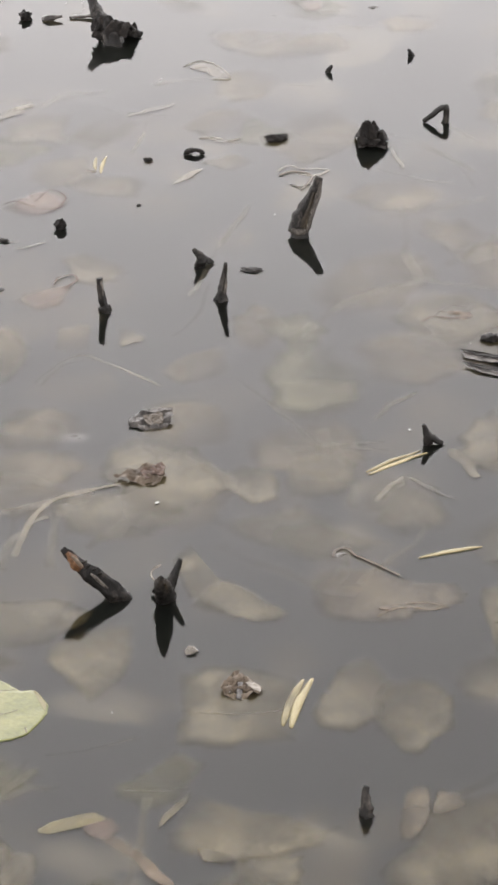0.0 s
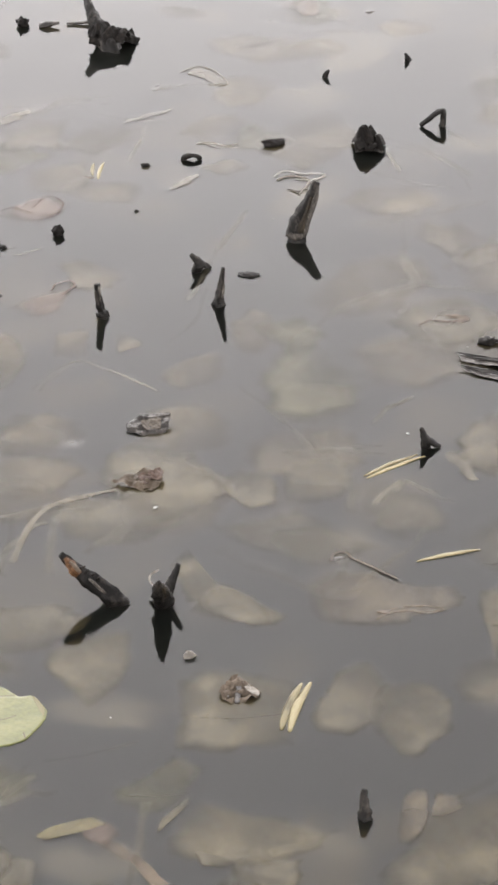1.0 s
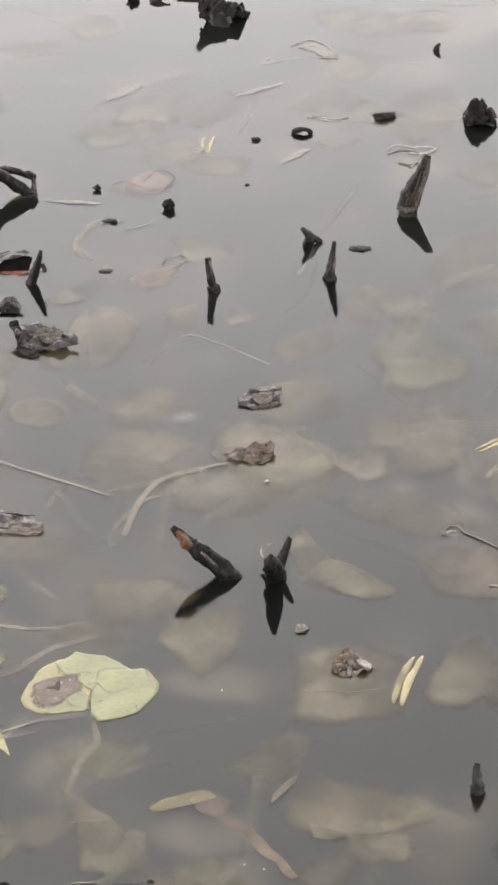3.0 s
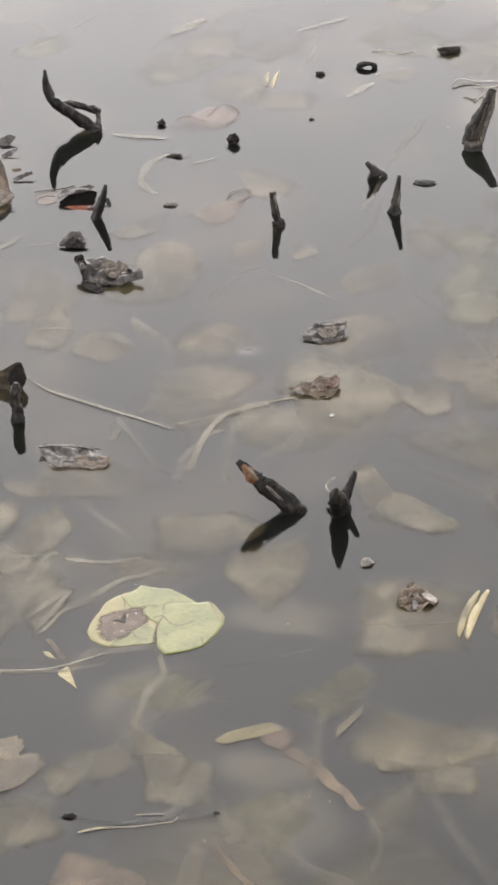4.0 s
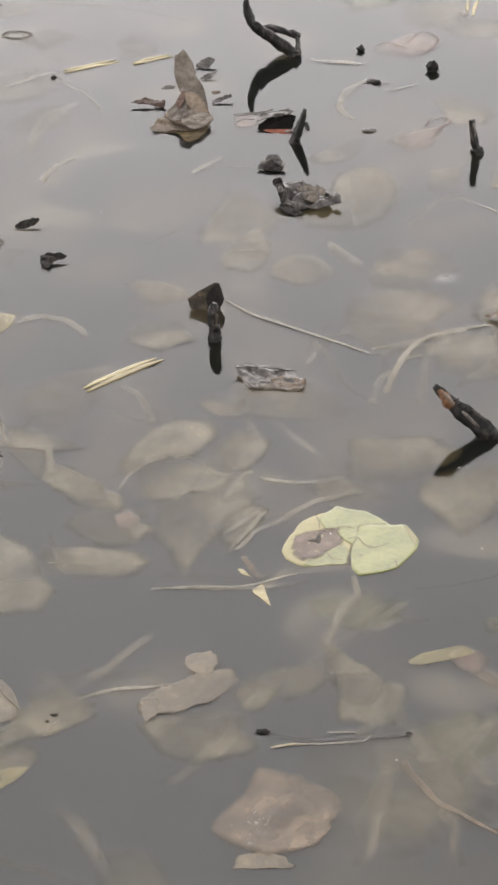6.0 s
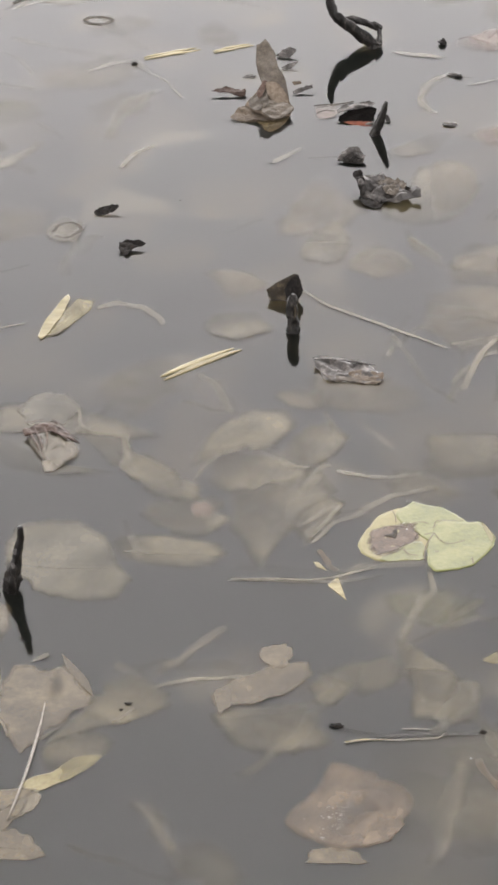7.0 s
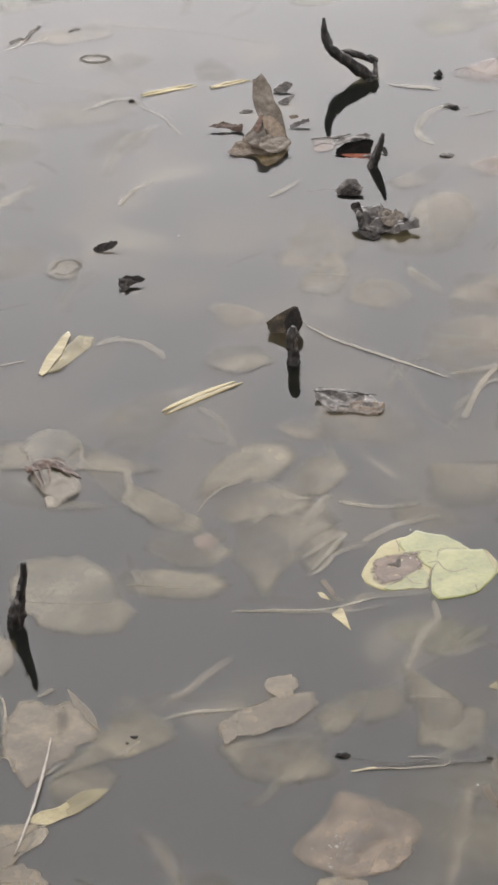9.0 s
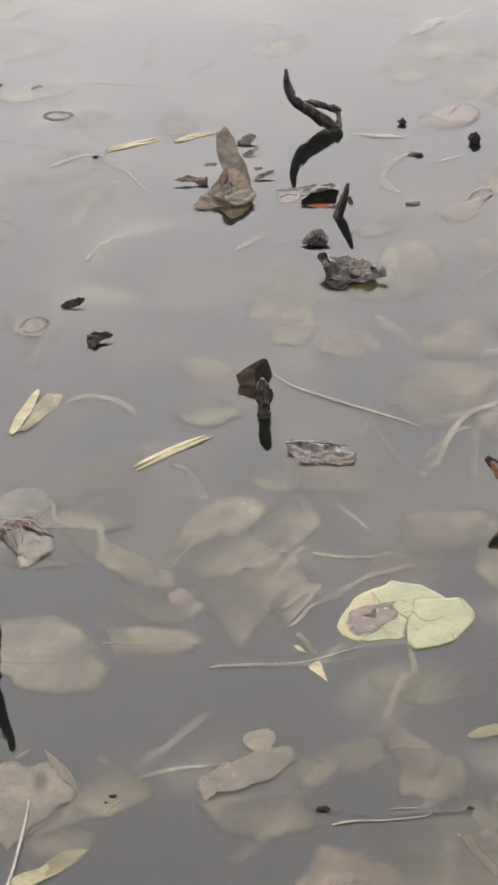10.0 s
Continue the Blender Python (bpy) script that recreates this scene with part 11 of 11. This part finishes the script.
stem("sunken_reed", "broad faint stem, see-through to look sunk in murk", [(-0.5023, 2.7917, 0.00078, 0.0035), (-0.4796, 2.7503, 0.00078, 0.0046), (-0.4622, 2.7037, 0.00078, 0.0034)], FAINT_STEM_WET, 747, flat=0.06)
stem("sunken_reed", "broad faint stem, see-through to look sunk in murk", [(-0.4635, 2.2340, 0.00079, 0.0041), (-0.4442, 2.2712, 0.00079, 0.0055), (-0.4128, 2.3165, 0.00079, 0.0042)], FAINT_STEM_WET, 748, flat=0.06)
stem("sunken_reed", "pale limp stem lying under the water", [(-0.4654, 2.2136, 0.00079, 0.0023), (-0.4381, 2.2278, 0.00079, 0.0030), (-0.4069, 2.2325, 0.00079, 0.0023)], STEM_WET, 749, flat=0.06)
stem("sunken_reed", "pale limp stem lying under the water", [(-0.5598, 2.6518, 0.00080, 0.0028), (-0.5518, 2.6182, 0.00080, 0.0037), (-0.5505, 2.5926, 0.00080, 0.0037), (-0.5356, 2.5671, 0.00080, 0.0028)], STEM_WET, 750, flat=0.06)
stem("sunken_reed", "broad faint stem, see-through to look sunk in murk", [(-0.4572, 2.0506, 0.00081, 0.0056), (-0.4310, 2.0137, 0.00081, 0.0073), (-0.4153, 1.9622, 0.00081, 0.0054)], FAINT_STEM_WET, 751, flat=0.06)
stem("sunken_reed", "broad faint stem, see-through to look sunk in murk", [(-0.5039, 1.9856, 0.00081, 0.0032), (-0.4549, 1.9630, 0.00081, 0.0042), (-0.4025, 1.9412, 0.00081, 0.0031)], FAINT_STEM_WET, 752, flat=0.06)
stem("sunken_reed", "broad faint stem, see-through to look sunk in murk", [(-0.2109, 1.9774, 0.00082, 0.0062), (-0.2025, 2.0495, 0.00082, 0.0085), (-0.1962, 2.1130, 0.00082, 0.0065)], FAINT_STEM_WET, 753, flat=0.06)
stem("sunken_reed", "broad faint stem, see-through to look sunk in murk", [(-0.2217, 2.1813, 0.00083, 0.0040), (-0.2069, 2.2078, 0.00083, 0.0053), (-0.1967, 2.2520, 0.00083, 0.0041)], FAINT_STEM_WET, 754, flat=0.06)
stem("sunken_reed", "pale limp stem lying under the water", [(-0.3174, 3.1221, 0.00084, 0.0035), (-0.2978, 3.0913, 0.00084, 0.0046), (-0.2776, 3.0667, 0.00084, 0.0034)], STEM_WET, 755, flat=0.06)
stem("sunken_reed", "pale limp stem lying under the water", [(-0.3156, 3.4726, 0.00084, 0.0025), (-0.3340, 3.5117, 0.00084, 0.0034), (-0.3290, 3.5650, 0.00084, 0.0034), (-0.3054, 3.5928, 0.00084, 0.0026)], STEM_WET, 756, flat=0.06)
stem("sunken_reed", "pale limp stem lying under the water", [(-0.7475, 3.5817, 0.00085, 0.0030), (-0.7266, 3.6064, 0.00085, 0.0040), (-0.6958, 3.6241, 0.00085, 0.0030)], STEM_WET, 757, flat=0.06)
stem("sunken_reed", "broad faint stem, see-through to look sunk in murk", [(-0.5217, 3.1201, 0.00086, 0.0035), (-0.5028, 3.1460, 0.00086, 0.0047), (-0.4826, 3.1618, 0.00086, 0.0035)], FAINT_STEM_WET, 758, flat=0.06)
stem("sunken_reed", "pale limp stem lying under the water", [(-0.4902, 3.3099, 0.00086, 0.0037), (-0.4769, 3.3379, 0.00086, 0.0049), (-0.4627, 3.3596, 0.00086, 0.0037)], STEM_WET, 759, flat=0.06)
stem("sunken_reed", "broad faint stem, see-through to look sunk in murk", [(-0.6991, 3.6128, 0.00087, 0.0040), (-0.6596, 3.5628, 0.00087, 0.0052), (-0.6373, 3.5545, 0.00087, 0.0039)], FAINT_STEM_WET, 760, flat=0.06)
stem("sunken_reed", "broad faint stem, see-through to look sunk in murk", [(-0.3753, 3.0621, 0.00088, 0.0057), (-0.3465, 3.0848, 0.00088, 0.0076), (-0.3065, 3.0443, 0.00088, 0.0057)], FAINT_STEM_WET, 761, flat=0.06)
stem("sunken_reed", "broad faint stem, see-through to look sunk in murk", [(-0.3620, 2.4740, 0.00088, 0.0029), (-0.3495, 2.5057, 0.00088, 0.0039), (-0.3340, 2.5361, 0.00088, 0.0030)], FAINT_STEM_WET, 762, flat=0.06)
stem("sunken_reed", "pale limp stem lying under the water", [(-0.3756, 2.5517, 0.00089, 0.0035), (-0.3635, 2.5903, 0.00089, 0.0047), (-0.3549, 2.6128, 0.00089, 0.0035)], STEM_WET, 763, flat=0.06)
stem("sunken_reed", "broad faint stem, see-through to look sunk in murk", [(-0.5084, 2.4145, 0.00090, 0.0029), (-0.5197, 2.4541, 0.00090, 0.0039), (-0.5366, 2.4944, 0.00090, 0.0029)], FAINT_STEM_WET, 764, flat=0.06)
stem("sunken_reed", "pale limp stem lying under the water", [(-0.3479, 2.5967, 0.00090, 0.0023), (-0.3093, 2.5880, 0.00090, 0.0030), (-0.2722, 2.5956, 0.00090, 0.0023)], STEM_WET, 765, flat=0.06)
stem("sunken_reed", "broad faint stem, see-through to look sunk in murk", [(-0.3186, 2.8263, 0.00091, 0.0037), (-0.3141, 2.8770, 0.00091, 0.0051), (-0.2987, 2.9428, 0.00091, 0.0039)], FAINT_STEM_WET, 766, flat=0.06)
stem("sunken_reed", "broad faint stem, see-through to look sunk in murk", [(-0.2347, 2.7696, 0.00092, 0.0026), (-0.2271, 2.8311, 0.00092, 0.0036), (-0.2170, 2.8756, 0.00092, 0.0027)], FAINT_STEM_WET, 767, flat=0.06)
stem("sunken_reed", "broad faint stem, see-through to look sunk in murk", [(-0.3585, 3.9296, 0.00093, 0.0042), (-0.3259, 4.0230, 0.00093, 0.0057), (-0.2819, 4.0628, 0.00093, 0.0043)], FAINT_STEM_WET, 768, flat=0.06)
stem("sunken_reed", "broad faint stem, see-through to look sunk in murk", [(-0.6961, 3.3944, 0.00093, 0.0044), (-0.6878, 3.4786, 0.00093, 0.0060), (-0.6560, 3.5254, 0.00093, 0.0045)], FAINT_STEM_WET, 769, flat=0.06)
stem("sunken_reed", "pale limp stem lying under the water", [(-0.6669, 3.2874, 0.00094, 0.0027), (-0.6559, 3.3266, 0.00094, 0.0037), (-0.6390, 3.3499, 0.00094, 0.0028)], STEM_WET, 770, flat=0.06)
stem("sunken_reed", "broad faint stem, see-through to look sunk in murk", [(-0.7885, 3.4168, 0.00095, 0.0032), (-0.7684, 3.3988, 0.00095, 0.0042), (-0.7457, 3.3644, 0.00095, 0.0031)], FAINT_STEM_WET, 771, flat=0.06)
stem("sunken_reed", "broad faint stem, see-through to look sunk in murk", [(-0.5538, 4.0770, 0.00095, 0.0051), (-0.5213, 4.0629, 0.00095, 0.0068), (-0.4949, 4.0274, 0.00095, 0.0050)], FAINT_STEM_WET, 772, flat=0.06)
# leaf litter further down, past counting
def sunken_litter():
    """Drowned leaves lying over one another below the surface, with open water left between the drifts."""
    rnd = random.Random(11)
    open_water = [(-0.152, 2.406, 0.07, 0.05), (0.05, 2.353, 0.13, 0.045), (0.073, 2.864, 0.06, 0.06), (-0.39, 2.345, 0.12, 0.06), (-0.4, 2.08, 0.06, 0.1), (-0.591, 2.535, 0.09, 0.05), (-0.461, 2.32, 0.07, 0.09), (-0.44, 2.07, 0.09, 0.08), (-0.358, 1.978, 0.09, 0.08), (-0.34, 2.66, 0.05, 0.04), (0.1, 3.05, 0.05, 0.06), (-0.52, 2.95, 0.05, 0.08), (-0.42, 3.6, 0.08, 0.13), (-0.165, 3.3, 0.06, 0.1), (0.068, 3.5, 0.06, 0.1), (-0.42, 2.82, 0.06, 0.08), (-0.38, 3.33, 0.05, 0.08), (-0.5, 3.38, 0.08, 0.1)]
    verts, faces, rims, count = [], [], [], 0
    while count < 170:
        y = 1.9 + 2.75 * rnd.random() ** 0.8
        x = rnd.uniform(-0.25 * y, 0.11 * y)
        if any(((x - a) / c) ** 2 + ((y - b) / d) ** 2 < 1 for a, b, c, d in open_water):
            continue
        lx, ly = rnd.uniform(0.08, 0.17), rnd.uniform(0.08, 0.17)
        edge = tuple(rnd.uniform(0.62, 1.1) for _ in range(11))
        v, f, rim = sheet(lx, ly, edge, 300 + count, 0.07, 0.0, 0.06, 0.0, 6, 32, 0.015, 0.2)
        at = pose(x, y, -rnd.uniform(0.0185, 0.032), rnd.uniform(-7, 7), rnd.uniform(-7, 7), rnd.uniform(0, 360))
        base = len(verts)
        verts += [at @ q for q in v]
        faces += [tuple(i + base for i in q) for q in f]
        rims += rim
        count += 1
    return tagged(shape("leaf_litter", verts, faces, LITTER, None, None, rims), "drifts of brown drowned leaves deep in murky water", "leaf litter", kind="stuff")


sunken_litter()
